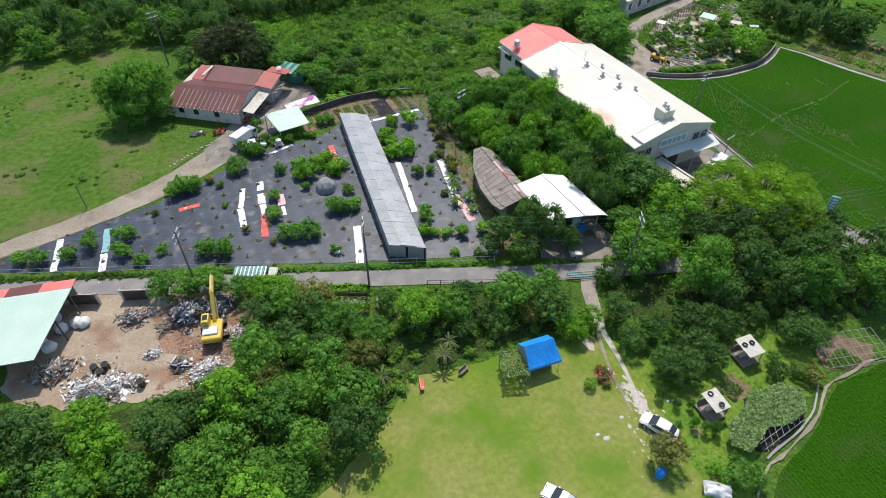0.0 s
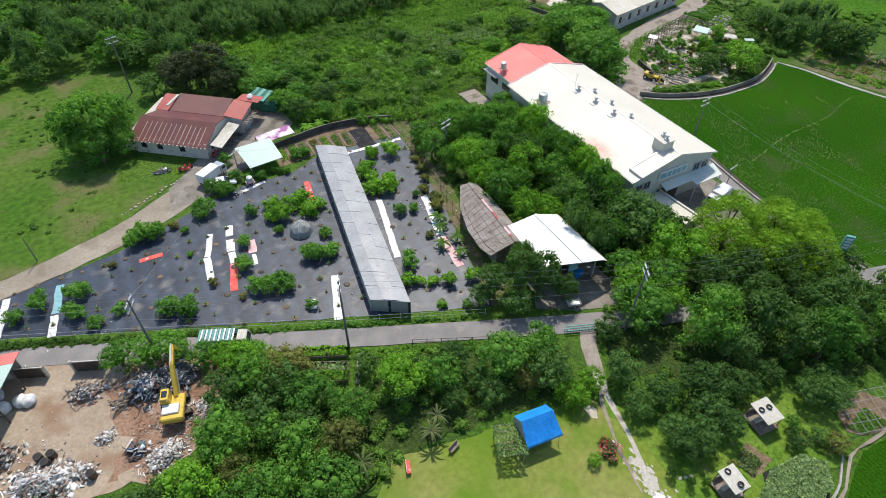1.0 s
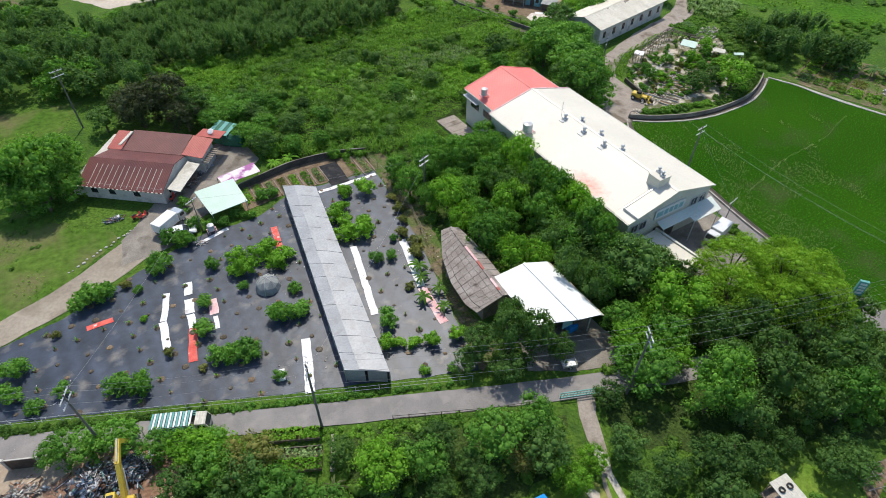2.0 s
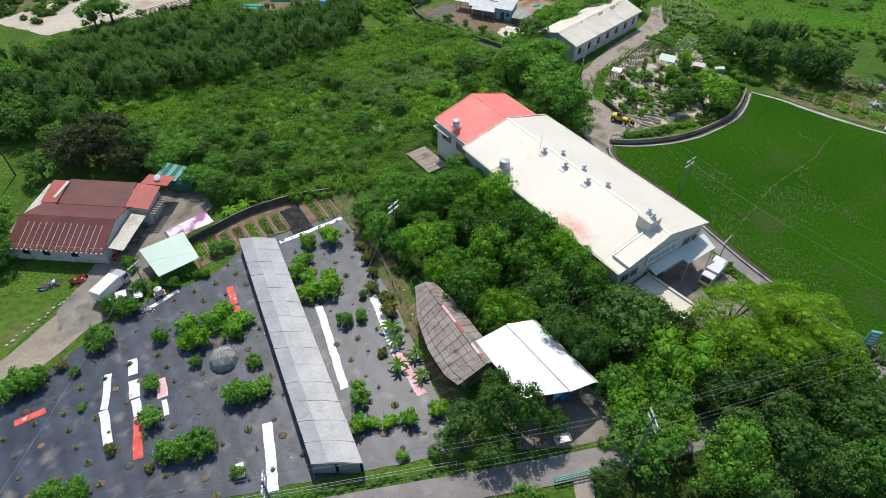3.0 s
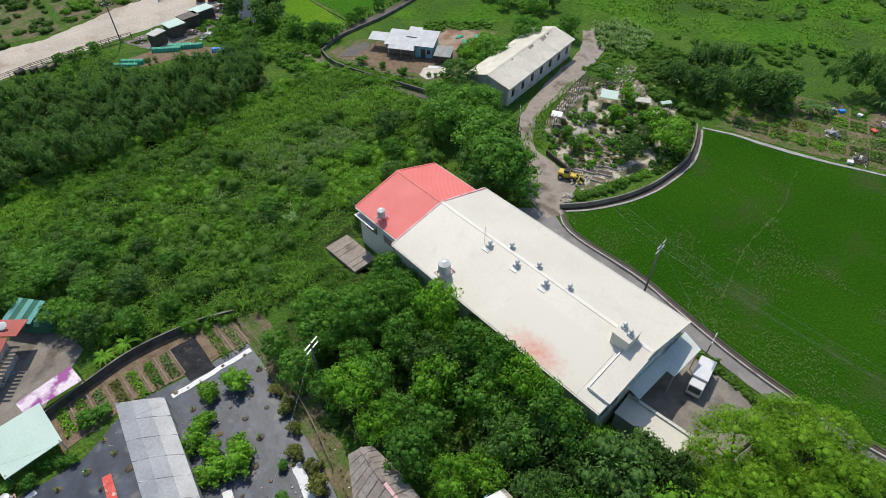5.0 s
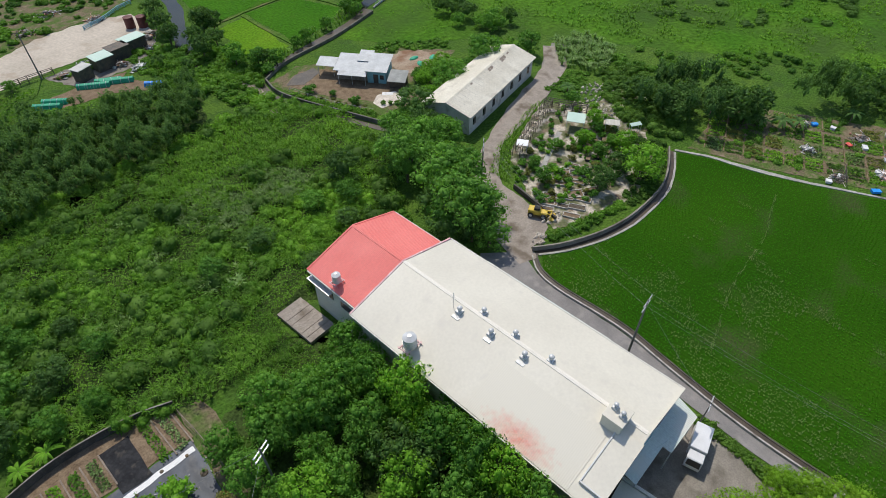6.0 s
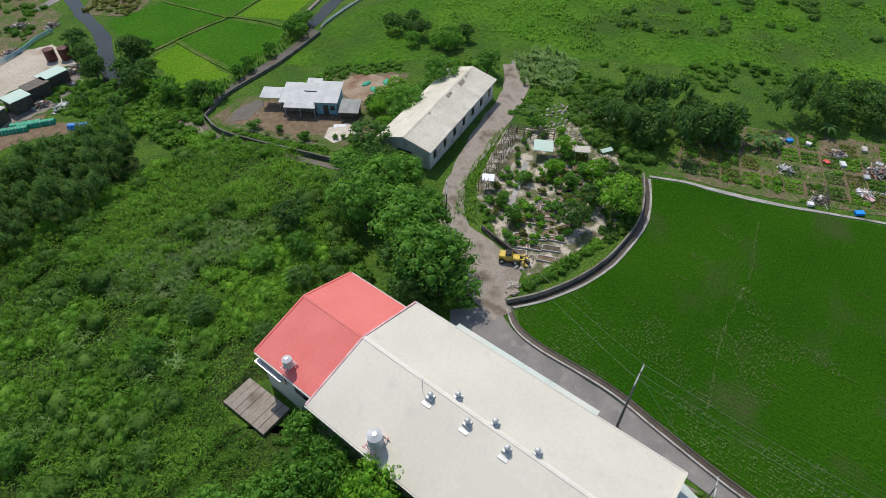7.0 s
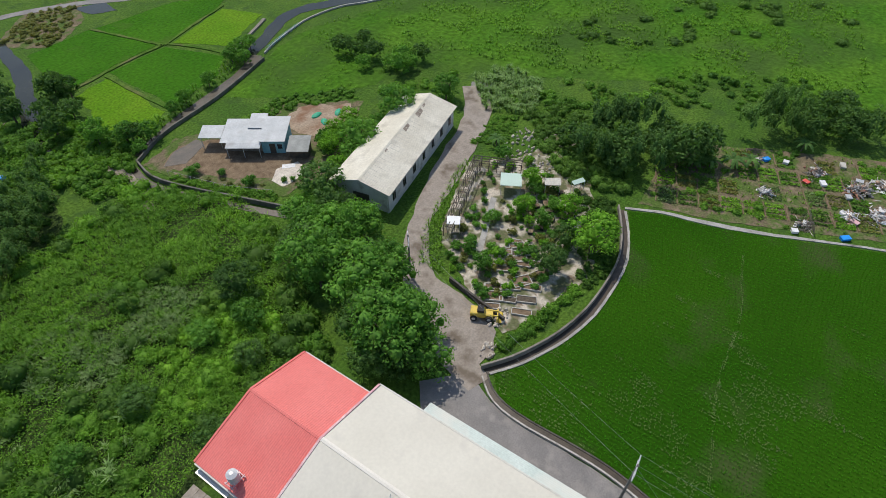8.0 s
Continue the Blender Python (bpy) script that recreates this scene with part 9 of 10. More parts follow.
# ---- nursery beyond the warehouse ----
def nursery():
    e = thing("pipe_pergola", 121.6, 104.6, 0, 0, "dark pipe pergola along the nursery edge", "pergola")
    A, C, D = Vector((-11.2, -4.4, 0)), Vector((6.1, 1.0, 0)), Vector((9.2, -6.5, 0))
    for P0, P1, n in ((A, C, 13), (C, D, 6)):
        side = Vector((-(P1 - P0).y, (P1 - P0).x, 0)).normalized() * -1.3
        for i in range(n + 1):
            p = P0.lerp(P1, i / n)
            bm = B()
            for q in (p, p + side):
                tube(bm, (q.x, q.y, 0), (q.x, q.y, 2.1), 0.05, seg=5)
            tube(bm, (p.x, p.y, 2.1), (p.x + side.x, p.y + side.y, 2.1), 0.05, seg=5)
            part("portal", bm, M_DARKSTEEL, e)
        for q in (Vector((0, 0, 0)), side * 0.5, side):
            a, b = P0 + q, P1 + q
            part("rail", tube(B(), (a.x, a.y, 2.12), (b.x, b.y, 2.12), 0.07, seg=5), M_DARKSTEEL, e)
            part("rail", tube(B(), (a.x, a.y, 1.1), (b.x, b.y, 1.1), 0.04, seg=5), M_DARKSTEEL, e)
    for x, y, a, w, d, m in ((125.4, 97.2, -62, 3.4, 3.0, M_MINT), (128.6, 91.4, -58, 2.6, 1.6, M_OLDSHEET), (112.2, 99.6, -60, 2.0, 1.6, M_WHITE), (131.0, 88.0, -30, 2.2, 0.8, M_MINT)):
        s = thing("nursery_shelter", x, y, 0, a, "small open shelter with a pale sheet roof", "shelter", "nursery shelters")
        bm = B()
        slab(bm, [(-w / 2, -d / 2, 2.1), (w / 2, -d / 2, 2.1), (w / 2, d / 2, 2.3), (-w / 2, d / 2, 2.3)], 0.06)
        bmesh.ops.recalc_face_normals(bm, faces=bm.faces)
        part("roof_sheet", bm, m, s)
        for sx in (-1, 1):
            for sy in (-1, 1):
                part("post", tube(B(), (sx * w * 0.45, sy * d * 0.45, 0), (sx * w * 0.45, sy * d * 0.45, 2.15), 0.05, seg=6), M_STEEL, s)
    g = np.random.default_rng(77)
    # framed planting beds
    for x, y, w, d, a in ((104.2, 88.2, 3.2, 1.6, -62), (106.0, 88.4, 3.4, 0.9, -62), (108.8, 86.0, 2.6, 1.8, -40), (109.6, 89.4, 3.4, 1.2, -62), (112.2, 88.6, 2.8, 1.3, -50), (112.4, 91.2, 2.8, 1.3, -60), (111.6, 84.6, 2.4, 1.0, -30), (114.6, 90.0, 2.2, 1.0, -50), (102.6, 87.4, 2.6, 0.9, -62)):
        b = thing("planting_bed", x, y, 0.05, a, "planting bed framed with pale boards", "planting bed", "nursery beds")
        for s in (-1, 1):
            part("side_board", box(B(), -w / 2, w / 2, s * d / 2 - 0.06, s * d / 2 + 0.06, 0, 0.3), M_KERB, b)
            part("end_board", box(B(), s * w / 2 - 0.06, s * w / 2 + 0.06, -d / 2 + 0.07, d / 2 - 0.07, 0, 0.3), M_KERB, b)
        part("soil", box(B(), -w / 2 + 0.06, w / 2 - 0.06, -d / 2 + 0.06, d / 2 - 0.06, 0, 0.2), M_BED, b)
    for i in range(5):
        for j in range(3):
            x, y = 104.0 + 2.3 * i + 0.9 * j, 83.4 + 0.5 * i + 2.6 * j
            if (i + j) % 4 == 3:
                continue
            w, d = g.uniform(2.0, 2.8), g.uniform(0.8, 1.2)
            b = thing("planting_bed", x, y, 0.05, -66 + g.uniform(-4, 4), "planting bed framed with pale boards", "planting bed", "nursery beds")
            for s in (-1, 1):
                part("side_board", box(B(), -w / 2, w / 2, s * d / 2 - 0.05, s * d / 2 + 0.05, 0, 0.26), M_KERB, b)
                part("end_board", box(B(), s * w / 2 - 0.05, s * w / 2 + 0.05, -d / 2 + 0.06, d / 2 - 0.06, 0, 0.26), M_KERB, b)
            part("soil", box(B(), -w / 2 + 0.06, w / 2 - 0.06, -d / 2 + 0.06, d / 2 - 0.06, 0, 0.18), M_HOLE if (i + j) % 2 else M_BED, b)
    ribbon("nursery_beam_wall", [(103.4, 94.4), (102.4, 89.6), (101.4, 84.6)], [0.3], 0.0, 0.9, M_BOARD, "low dark timber wall beside the nursery gate", "wall")
    # potted plants in blocks
    zone = [(112.6, 99.6), (128.5, 104.2), (134.5, 99), (131, 91.5), (126, 85), (117, 82.6), (108, 82.8), (104, 86.4), (103, 92), (106, 97)]
    for x, y in sprinkle(zone, 1.3, g, ([(122, 95), (128, 95), (128, 100), (122, 100)],)):
        path = abs((x - 111) * 0.36 - (y - 94)) < 0.5
        u = g.uniform()
        if path or u < 0.22 or (y > 98.4 + (x - 112.6) * 0.3 and x > 108) or (x > 129 and u < 0.6):
            continue
        s = g.uniform(0.35, 1.0)
        shrub(("citrus", "dull", "dull", "dull", "olive")[int(g.integers(5))], x, y, s, g)
    for k, (x, y) in enumerate(sprinkle([(116, 92), (124, 94), (130, 90), (127, 86), (118, 86)], 1.35, g)):
        if g.uniform() < 0.55:
            p = thing("nursery_tub", x, y, 0.05, g.uniform(0, 90), "square black planting tub", "planter", "nursery tubs")
            part("tub", box(B(), -0.42, 0.42, -0.42, 0.42, 0, 0.42, bevel=0.03), M_BLACK, p)
            part("soil", box(B(), -0.36, 0.36, -0.36, 0.36, 0.42, 0.44), M_BED, p)
    for k, (x, y) in enumerate(((119.6, 90.6), (124.8, 88.9), (131.8, 102.2), (128.8, 94.2), (117.0, 95.6), (108, 92), (123.2, 92.4), (126.6, 93.2), (121, 89), (133, 98), (110, 95.4))):
        plant(("bright", "mid", "mid")[k % 3], x, y, 1.0 + 0.3 * (k % 3), g)
    ribbon("nursery_path", [(110.6, 94.0), (114.8, 95.6), (122.2, 98.4)], [0.9], 0.0, 0.09, M_CONCRETE, "grey concrete path through the nursery", "path")
    # pale stones at the north end and by the loader
    for cx, cy, r, n in ((138, 101, 6, 90), (101.6, 85.6, 2.0, 30), (133, 96, 3.4, 40), (96.6, 84.0, 1.6, 24)):
        bm = B()
        for k in range(n):
            a, q = g.uniform(0, 6.283), r * math.sqrt(g.uniform(0, 1))
            s = g.uniform(0.12, 0.4)
            m = Matrix.Translation((cx + q * math.cos(a), cy + 0.6 * q * math.sin(a), 0.1)) @ Euler((g.uniform(0, 6), g.uniform(0, 6), 0)).to_matrix().to_4x4() @ Matrix.Diagonal((1.3, 0.9, 0.7, 1))
            bmesh.ops.create_icosphere(bm, subdivisions=1, radius=s, matrix=m)
        tagged(part("rubble", bm, M_STONE), "scattered pale stones and rubble", "rubble", "", "stuff")


nursery()
thicket("hedge", [(97.6, 83.4), (104, 81.6), (112, 79.6), (112, 78.4), (104, 80.2), (97.6, 82.2)], 0.7, 0.5, 0.8, 1.1, F_BUSH, "clipped hedge along the nursery wall", (), 40)
thicket("verge", [(103.5, 100), (110, 103.6), (128, 108.2), (129, 107), (112, 101.6), (104, 96)], 0.55, 0.45, 0.8, 0.8, F_GRASS, "grassy verge along the lane", (), 41, TUFTS, "grass")
thicket("verge", [(133, 109), (142, 111), (146, 106), (136, 104)], 1.0, 0.4, 0.8, 0.6, F_BUSH, "weedy verge along the lane", (), 42)
thicket("bank_weeds", [(112, 77.6), (118, 76.9), (124.5, 78.4), (131.6, 81.8), (132.4, 84.6), (124.6, 80.2), (118, 78.2), (112, 79)], 0.7, 0.35, 0.7, 0.9, F_BUSHDARK, "weeds hanging over the nursery wall", (), 44)
thicket("bank_weeds", [(112, 78.6), (118, 77.6), (124, 78.6), (131, 83), (131, 88), (124, 84), (116, 80.6)], 1.1, 0.5, 0.9, 0.9, F_BUSHDARK, "dark weeds along the nursery bank", (), 43)


# ---- tin-roofed house ----
def compound():
    e = thing("tin_roofed_house", 111.1, 141.6, 0, -56, "low house with shiny white and blue tin roofs", "house")
    part("wall", box(B(), -4.6, 3.2, -2.2, 2.6, 0, 2.5), M_WOOD, e)
    part("wall", box(B(), 2.3, 6.2, -2.8, 2.8, 0, 2.9), M_PALEBLUE, e, "pale blue sheet wall")
    for pts, m in (([(-4.8, -3.2, 2.5), (2.2, -3.2, 2.5), (2.2, 3.2, 3.2), (-4.8, 3.2, 3.2)], M_TIN), ([(2.0, -3.4, 2.9), (6.6, -3.4, 2.9), (6.6, 3.4, 3.6), (2.0, 3.4, 3.6)], M_TIN),
                   ([(-0.6, 0.4, 3.1), (2.4, 0.4, 3.1), (2.4, 4.2, 3.7), (-0.6, 4.2, 3.7)], M_TIN), ([(-3.6, -4.4, 2.2), (2.4, -4.4, 2.2), (2.4, -3.2, 2.5), (-3.6, -3.2, 2.5)], M_TIN),
                   ([(-9.0, -1.6, 2.4), (-5.0, -1.6, 2.4), (-5.0, 1.8, 2.8), (-9.0, 1.8, 2.8)], M_TIN)):
        bm = B()
        slab(bm, pts, 0.08)
        bmesh.ops.recalc_face_normals(bm, faces=bm.faces)
        part("roof_sheet", bm, m, e)
    for x, y in ((-8.6, -1.4), (-8.6, 1.5), (-5.3, -1.4), (-3.4, -4.2), (-0.6, -4.2), (2.2, -4.2)):
        part("post", tube(B(), (x, y, 0), (x, y, 2.3), 0.06, seg=6), M_STEEL, e)
    part("door", box(B(), 3.6, 4.6, -2.86, -2.78, 0, 2.0), M_DARKSTEEL, e)
    part("window", box(B(), 5.0, 5.8, -2.86, -2.78, 1.0, 1.9), M_GLASS, e)
    s = thing("tarp_shed", 113.6, 132.6, 0, -56, "small shed under dark tarpaulin", "shed")
    bm = B()
    slab(bm, [(-1.9, -2.0, 1.9), (1.9, -2.0, 1.9), (1.9, 2.0, 2.5), (-1.9, 2.0, 2.5)], 0.08)
    bmesh.ops.recalc_face_normals(bm, faces=bm.faces)
    part("roof", bm, M_NET, s)
    part("body", box(B(), -1.6, 1.6, -1.2, 1.7, 0, 1.9), M_DARKSTEEL, s)
    patch("pond_floor", [(97.6, 149.4), (101.4, 151.6), (106.2, 151.4), (105.6, 148.6), (100.4, 147.0)], 0.09, M_MUD, "dark wet basin in the yard", "basin", ragged=0.2)
    patch("gravel_apron", [(108, 133), (111.8, 131.4), (110.6, 127.4), (105, 128.6), (105.4, 131.4)], 0.09, M_STONE, "pale gravel apron before the house", "apron", ragged=0.3)
    patch("white_sheet", [(109.4, 133.0), (111.0, 131.4), (110.2, 130.6), (108.6, 132.2)], 0.12, M_BANNER_WHITE, "white sheet lying on the grass", "sheet", ragged=0.05)
    ribbon("yard_wall", [(95.8, 154), (94.6, 148), (96.0, 141), (98.4, 133.6), (101.4, 124.4), (104.6, 116)], [0.3], 0.0, 0.9, M_OLDWALL, "low dark concrete wall around the yard", "wall")
    ribbon("yard_ditch", [(94.6, 154), (93.4, 148), (94.8, 140.6), (97.2, 133), (100.2, 124), (103.2, 116)], [1.3], 0.0, 0.07, M_MUD, "dark ditch outside the yard wall", "ditch")
    ribbon("yard_wall", [(95.8, 154), (104, 157.4), (118.6, 159.2), (134, 163)], [0.3], 0.0, 0.7, M_OLDWALL, "low dark concrete wall along the ditch", "wall")
    ribbon("track_to_canal", [(88, 140), (91.6, 147), (93, 154), (92, 160)], [2.2], 0.0, 0.06, M_GRAVEL, "grey dirt track beside the yard wall", "track", 0.3)
    fence("canal_rail", [(137, 165.4), (143.8, 167.0), (150, 168.2)], 1.3, 1.0, M_PALEBLUE, (0.5, 0.95), "pale blue railing along the canal", 0.06)
    thicket("strip_planting", [(98.6, 145), (101.6, 137), (104.6, 130.4), (104, 129.4), (100.6, 136), (97.8, 144.4)], 1.7, 0.25, 0.5, 0.9, F_OLIVE, "young plants on the bare strip by the wall", (), 63)
    thicket("strip_weeds", [(95.2, 147), (97.2, 140), (99.8, 132.6), (102.6, 124.6), (101.8, 124.2), (98.8, 132.2), (96.2, 139.8), (94.4, 147)], 0.7, 0.4, 0.8, 0.8, F_GRASS, "bright weeds along the yard wall", (), 65, TUFTS, "weeds")
    fence("yard_fence", [(96.8, 147), (99.6, 136.2), (103, 128.6)], 2.2, 1.0, M_KERB, (0.95,), "pale rail along the planting strip", 0.04)
    thicket("strip_planting", [(97, 146), (100, 136), (103.4, 128.4), (102.4, 127.6), (98.8, 135.4), (96, 145.6)], 0.6, 0.4, 0.7, 0.9, F_BUSH, "low plants in the strip by the wall", (), 60)
    g = np.random.default_rng(5)
    for x, y, r in ((102.6, 133.6, 1.3), (99.4, 143.6, 1.4), (101.6, 139.4, 1.0), (106.4, 129.4, 0.6), (107.4, 128.6, 0.6), (108.4, 127.4, 0.6), (118, 131.4, 1.8), (120.4, 130.2, 2.0), (116.6, 128.6, 1.8), (98.4, 156.6, 1.6)):
        shrub("dull", x, y, r, g)
    for x, y in ((116.4, 128.2), (118.8, 129.6), (121.2, 131.2), (123.4, 130.0), (125.6, 131.6)):
        plant("bright", x, y, 1.9, g)
    for k, (x, y) in enumerate(((124.1, 138.6), (127.2, 135.9), (123.3, 135.8))):
        e = thing("net_cover", x, y, 0.03, 30 * k, "green net laid over a garden bed", "net", "green nets")
        bm = B()
        bmesh.ops.create_uvsphere(bm, u_segments=10, v_segments=6, radius=1, matrix=Matrix.Diagonal((1.3, 0.7, 0.4, 1)))
        part("net", bm, M_GREENTARP, e)


compound()


# ---- allotments ----
def allotments():
    g = np.random.default_rng(14)
    u, v = Vector((0.34, -0.94)), Vector((0.94, 0.34))
    o = Vector((134.6, 77.0))
    mats = (F_BUSH, F_GRASS, F_BRIGHT, F_VINE, F_BUSHDARK, F_OLIVE)
    for k in range(13):
        for j in range(4):
            a, b = 1.2 + k * 3.3, 1.0 + j * 4.6
            if j == 3 and k % 2:
                continue
            w, d = 2.7, 3.9
            c = o + u * a + v * b
            if g.uniform() < 0.18:
                continue
            m = mats[int(g.integers(6))]
            rows = int(g.integers(2, 5))
            for r in range(rows):
                t0 = r * d / rows
                quad = [c + v * (t0 + 0.1), c + v * (t0 + d / rows * 0.72), c + v * (t0 + d / rows * 0.72) + u * w, c + v * (t0 + 0.1) + u * w]
                ob = vine_sheet([(p.x, p.y) for p in quad], 0.22, int(36 * w * d / rows), 0.3, m, "vegetable_row", "", None, 200 + k * 20 + j * 5 + r, 0.2)
                tagged(ob, "row of vegetables in an allotment", "vegetables", "", "stuff")
            for s in (0,):
                p = c - u * 0.35
                q = p + v * d
                ob = part("bed_edging", slab(B(), [(p.x, p.y, 0.16), (p.x + 0.16, p.y - 0.1, 0.16), (q.x + 0.16, q.y - 0.1, 0.16), (q.x, q.y, 0.16)], 0.14), M_BED)
                tagged(ob, "board edging between allotment beds", "edging", "bed edgings")
    for x, y, m, lab in ((143.0, 50.1, M_BLUE, "blue plastic tub"), (156.7, 64.5, M_BLUE, "blue plastic tub"), (148.9, 51.3, M_BANNER_WHITE, "white covered crate"), (147.6, 49.6, M_BANNER_PINK, "faded pink crate"), (153.9, 57.6, M_BANNER_RED, "red plastic crate"), (155.0, 55.2, M_BANNER_WHITE, "white bundle of sheeting"), (157.7, 61.5, M_BANNER_WHITE, "white bundle of sheeting"), (147.5, 63.2, M_NET, "grey netted crate"), (153.5, 51.2, M_STEEL, "grey metal trough"), (162, 53.3, M_KERB, "pale heap of slabs"), (140.5, 56.7, M_BANNER_WHITE, "white plastic bucket stack"), (158.8, 50.3, M_STEEL, "grey metal trough")):
        e = thing("garden_crate", x, y, 0.05, g.uniform(0, 180), lab + " in the allotments", "crate", "allotment crates")
        w = g.uniform(0.4, 0.75)
        bm = B()
        box(bm, -w, w, -0.4, 0.4, 0, 0.4, bevel=0.05)
        part("crate_body", bm, m, e)
        part("crate_rim", box(B(), -w - 0.04, w + 0.04, -0.44, 0.44, 0.4, 0.47), m, e)
    e = thing("bean_poles", 143.2, 55.4, 0, 20, "row of bean poles in the allotments", "bean poles")
    for k in range(9):
        for s in (-1, 1):
            part("cane", tube(B(), (k * 0.45 - 2, s * 0.7, 0), (k * 0.45 - 2, s * 0.05, 1.9), 0.03, seg=5), M_WOOD, e)

    plot = [(134.4, 77.6), (136.8, 67.6), (145.6, 45.8), (149, 34), (170, 36), (165, 52), (156, 73), (144, 78)]
    thicket("plot_weeds", plot, 1.15, 0.4, 0.9, 0.6, F_GRASS, "rank green weeds between the allotment beds", (), 71, TUFTS, "weeds", gaps=0.0)
    thicket("plot_weeds", plot, 2.4, 0.4, 0.9, 0.7, F_BUSH, "leafy clumps between the allotment beds", (), 72, gaps=0.08)
    for k, (x, y, r, n) in enumerate(((151.4, 46.4, 2.4, 160), (156.4, 50.2, 2.8, 200), (148.4, 50.4, 1.4, 80), (157.6, 56.6, 2.0, 120), (147.6, 62.4, 1.3, 60), (142.8, 55.8, 1.6, 60), (159.6, 46.8, 2.2, 120), (155.6, 66.0, 1.4, 50))):
        heap("junk_heap", x, y, r, 0.6, n, M_SCRAPMIX if k % 2 else M_SCRAPPALE, "heap of boards, sheeting and junk on the allotments", 30 + k, 0.5)


allotments()


# ---- sandy lot ----
def lot():
    for x, y, w, d, a, m in ((84.2, 188.2, 5.4, 3.4, 8, M_MINT), (75.6, 184.6, 4.2, 3.8, 5, M_MINT), (80.0, 186.4, 4.6, 3.2, 6, M_DARKSTEEL), (70.6, 182.6, 3.6, 2.6, 20, M_PLASTER)):
        e = thing("lot_shed", x, y, 0, a, "small shed with a pale flat roof beside the lot" if m != M_DARKSTEEL else "low shed with a dark cluttered roof", "shed", "lot sheds")
        part("wall", box(B(), -w / 2 + 0.2, w / 2 - 0.2, -d / 2 + 0.2, d / 2 - 0.2, 0, 2.7), M_DARKSTEEL, e)
        part("roof", box(B(), -w / 2, w / 2, -d / 2, d / 2, 2.7, 2.82), m, e)
    for x, y in ((88.9, 199.4), (91.2, 197.6)):
        e = thing("rusty_silo", x, y, 0, 0, "rusty brown steel silo", "silo", "silos")
        part("barrel", tube(B(), (0, 0, 0), (0, 0, 2.6), 1.1, seg=18), M_MAROON, e)
        part("lid", tube(B(), (0, 0, 2.6), (0, 0, 2.85), 1.15, 0.3, seg=18), M_MAROON, e)
    for x, y in ((42.7, 188.5), (45.4, 187.6), (46.8, 187.2), (48.6, 186.4)):
        e = thing("steel_roll", x, y, 0, 20, "grey rolled metal sheeting on the lot's edge", "roll", "rolls")
        part("roll", tube(B(), (-0.9, 0, 0.6), (0.9, 0, 0.6), 0.6, seg=14), M_DARKSTEEL, e)
        part("core", tube(B(), (-0.92, 0, 0.6), (0.92, 0, 0.6), 0.25, seg=10), M_BLACK, e)
    fence("lot_fence", [(34, 187.0), (43, 188.6), (52, 189.4), (62, 189.8), (67, 189.6)], 2.0, 1.6, M_DARKSTEEL, (0.4, 0.8, 1.2, 1.5), "dark plank fence below the lot", 0.09)
    g = np.random.default_rng(6)
    for x, y, r in ((50.6, 186.9, 1.6), (55, 187.6, 1.3), (58.1, 188.2, 1.5), (37.2, 187.3, 1.3), (30.6, 188.6, 4.6), (26.6, 187, 3.4), (53, 187.2, 1.1)):
        plant("mid", x, y, r, g)
    for k, (x, y, a, l) in enumerate(((74.6, 176.4, -32, 3.2), (73.4, 177.8, -32, 2.6), (71.0, 177.6, -34, 2.4), (69.6, 178.6, -34, 2.2), (62.4, 177.4, -40, 2.4), (60.6, 176.6, -40, 2.6), (79.2, 169.6, -40, 1.8))):
        e = thing("net_tunnel", x, y, 0.02, a, "low garden tunnel under green net" if k < 6 else "low garden tunnel under blue sheet", "net tunnel", "net tunnels")
        bm = B()
        n = 10
        for q in range(n + 1):
            w = math.pi * q / n
            for xx in (-l, l):
                bm.verts.new((xx, 0.75 * math.cos(w), 0.95 * math.sin(w) + 0.05 * math.sin(q * 2.1)))
        bm.verts.ensure_lookup_table()
        for q in range(n):
            bm.faces.new((bm.verts[2 * q], bm.verts[2 * q + 1], bm.verts[2 * q + 3], bm.verts[2 * q + 2]))
        bm.faces.new([bm.verts[2 * q] for q in range(n + 1)])
        bm.faces.new([bm.verts[2 * q + 1] for q in range(n, -1, -1)])
        part("net", bm, M_GREENTARP if k < 6 else M_BLUE, e)
        for q in range(4):
            xx = -l + 2 * l * (q + 0.5) / 4
            bm = B()
            for i in range(6):
                w0, w1 = math.pi * i / 6, math.pi * (i + 1) / 6
                tube(bm, (xx, 0.79 * math.cos(w0), 0.99 * math.sin(w0)), (xx, 0.79 * math.cos(w1), 0.99 * math.sin(w1)), 0.035, seg=5)
            part("hoop", bm, M_STEEL, e)
    heap("pipe_pile", 80.6, 178.6, 1.8, 0.6, 70, M_STEEL, "pile of pale pipes and boards below the lot", 60, 0.7)
    for k, (x, y, r, n) in enumerate(((84.6, 209.6, 2.4, 80), (78, 221, 2.6, 80), (92, 222, 2.6, 80), (70, 214, 2.6, 60), (97, 216, 1.6, 50), (90.6, 192.2, 1.8, 60))):
        heap("junk_heap", x, y, r, 0.7, n, M_SCRAPMIX, "heap of junk on the far garden plots", 61 + k, 0.6)
    thicket("plot_plants", [(58, 207), (96, 215), (101, 222), (100, 242), (62, 234)], 2.3, 0.6, 1.4, 0.8, F_BUSH, "mixed plants on the far garden plots", (), 73, gaps=0.0)
    thicket("plot_plants", [(-28, 184), (8, 192), (30, 201), (56, 207), (58, 234), (-28, 224)], 3.0, 0.8, 1.9, 0.8, F_BUSHDARK, "dark scrub and plants beyond the lot", (), 74, gaps=-0.05)
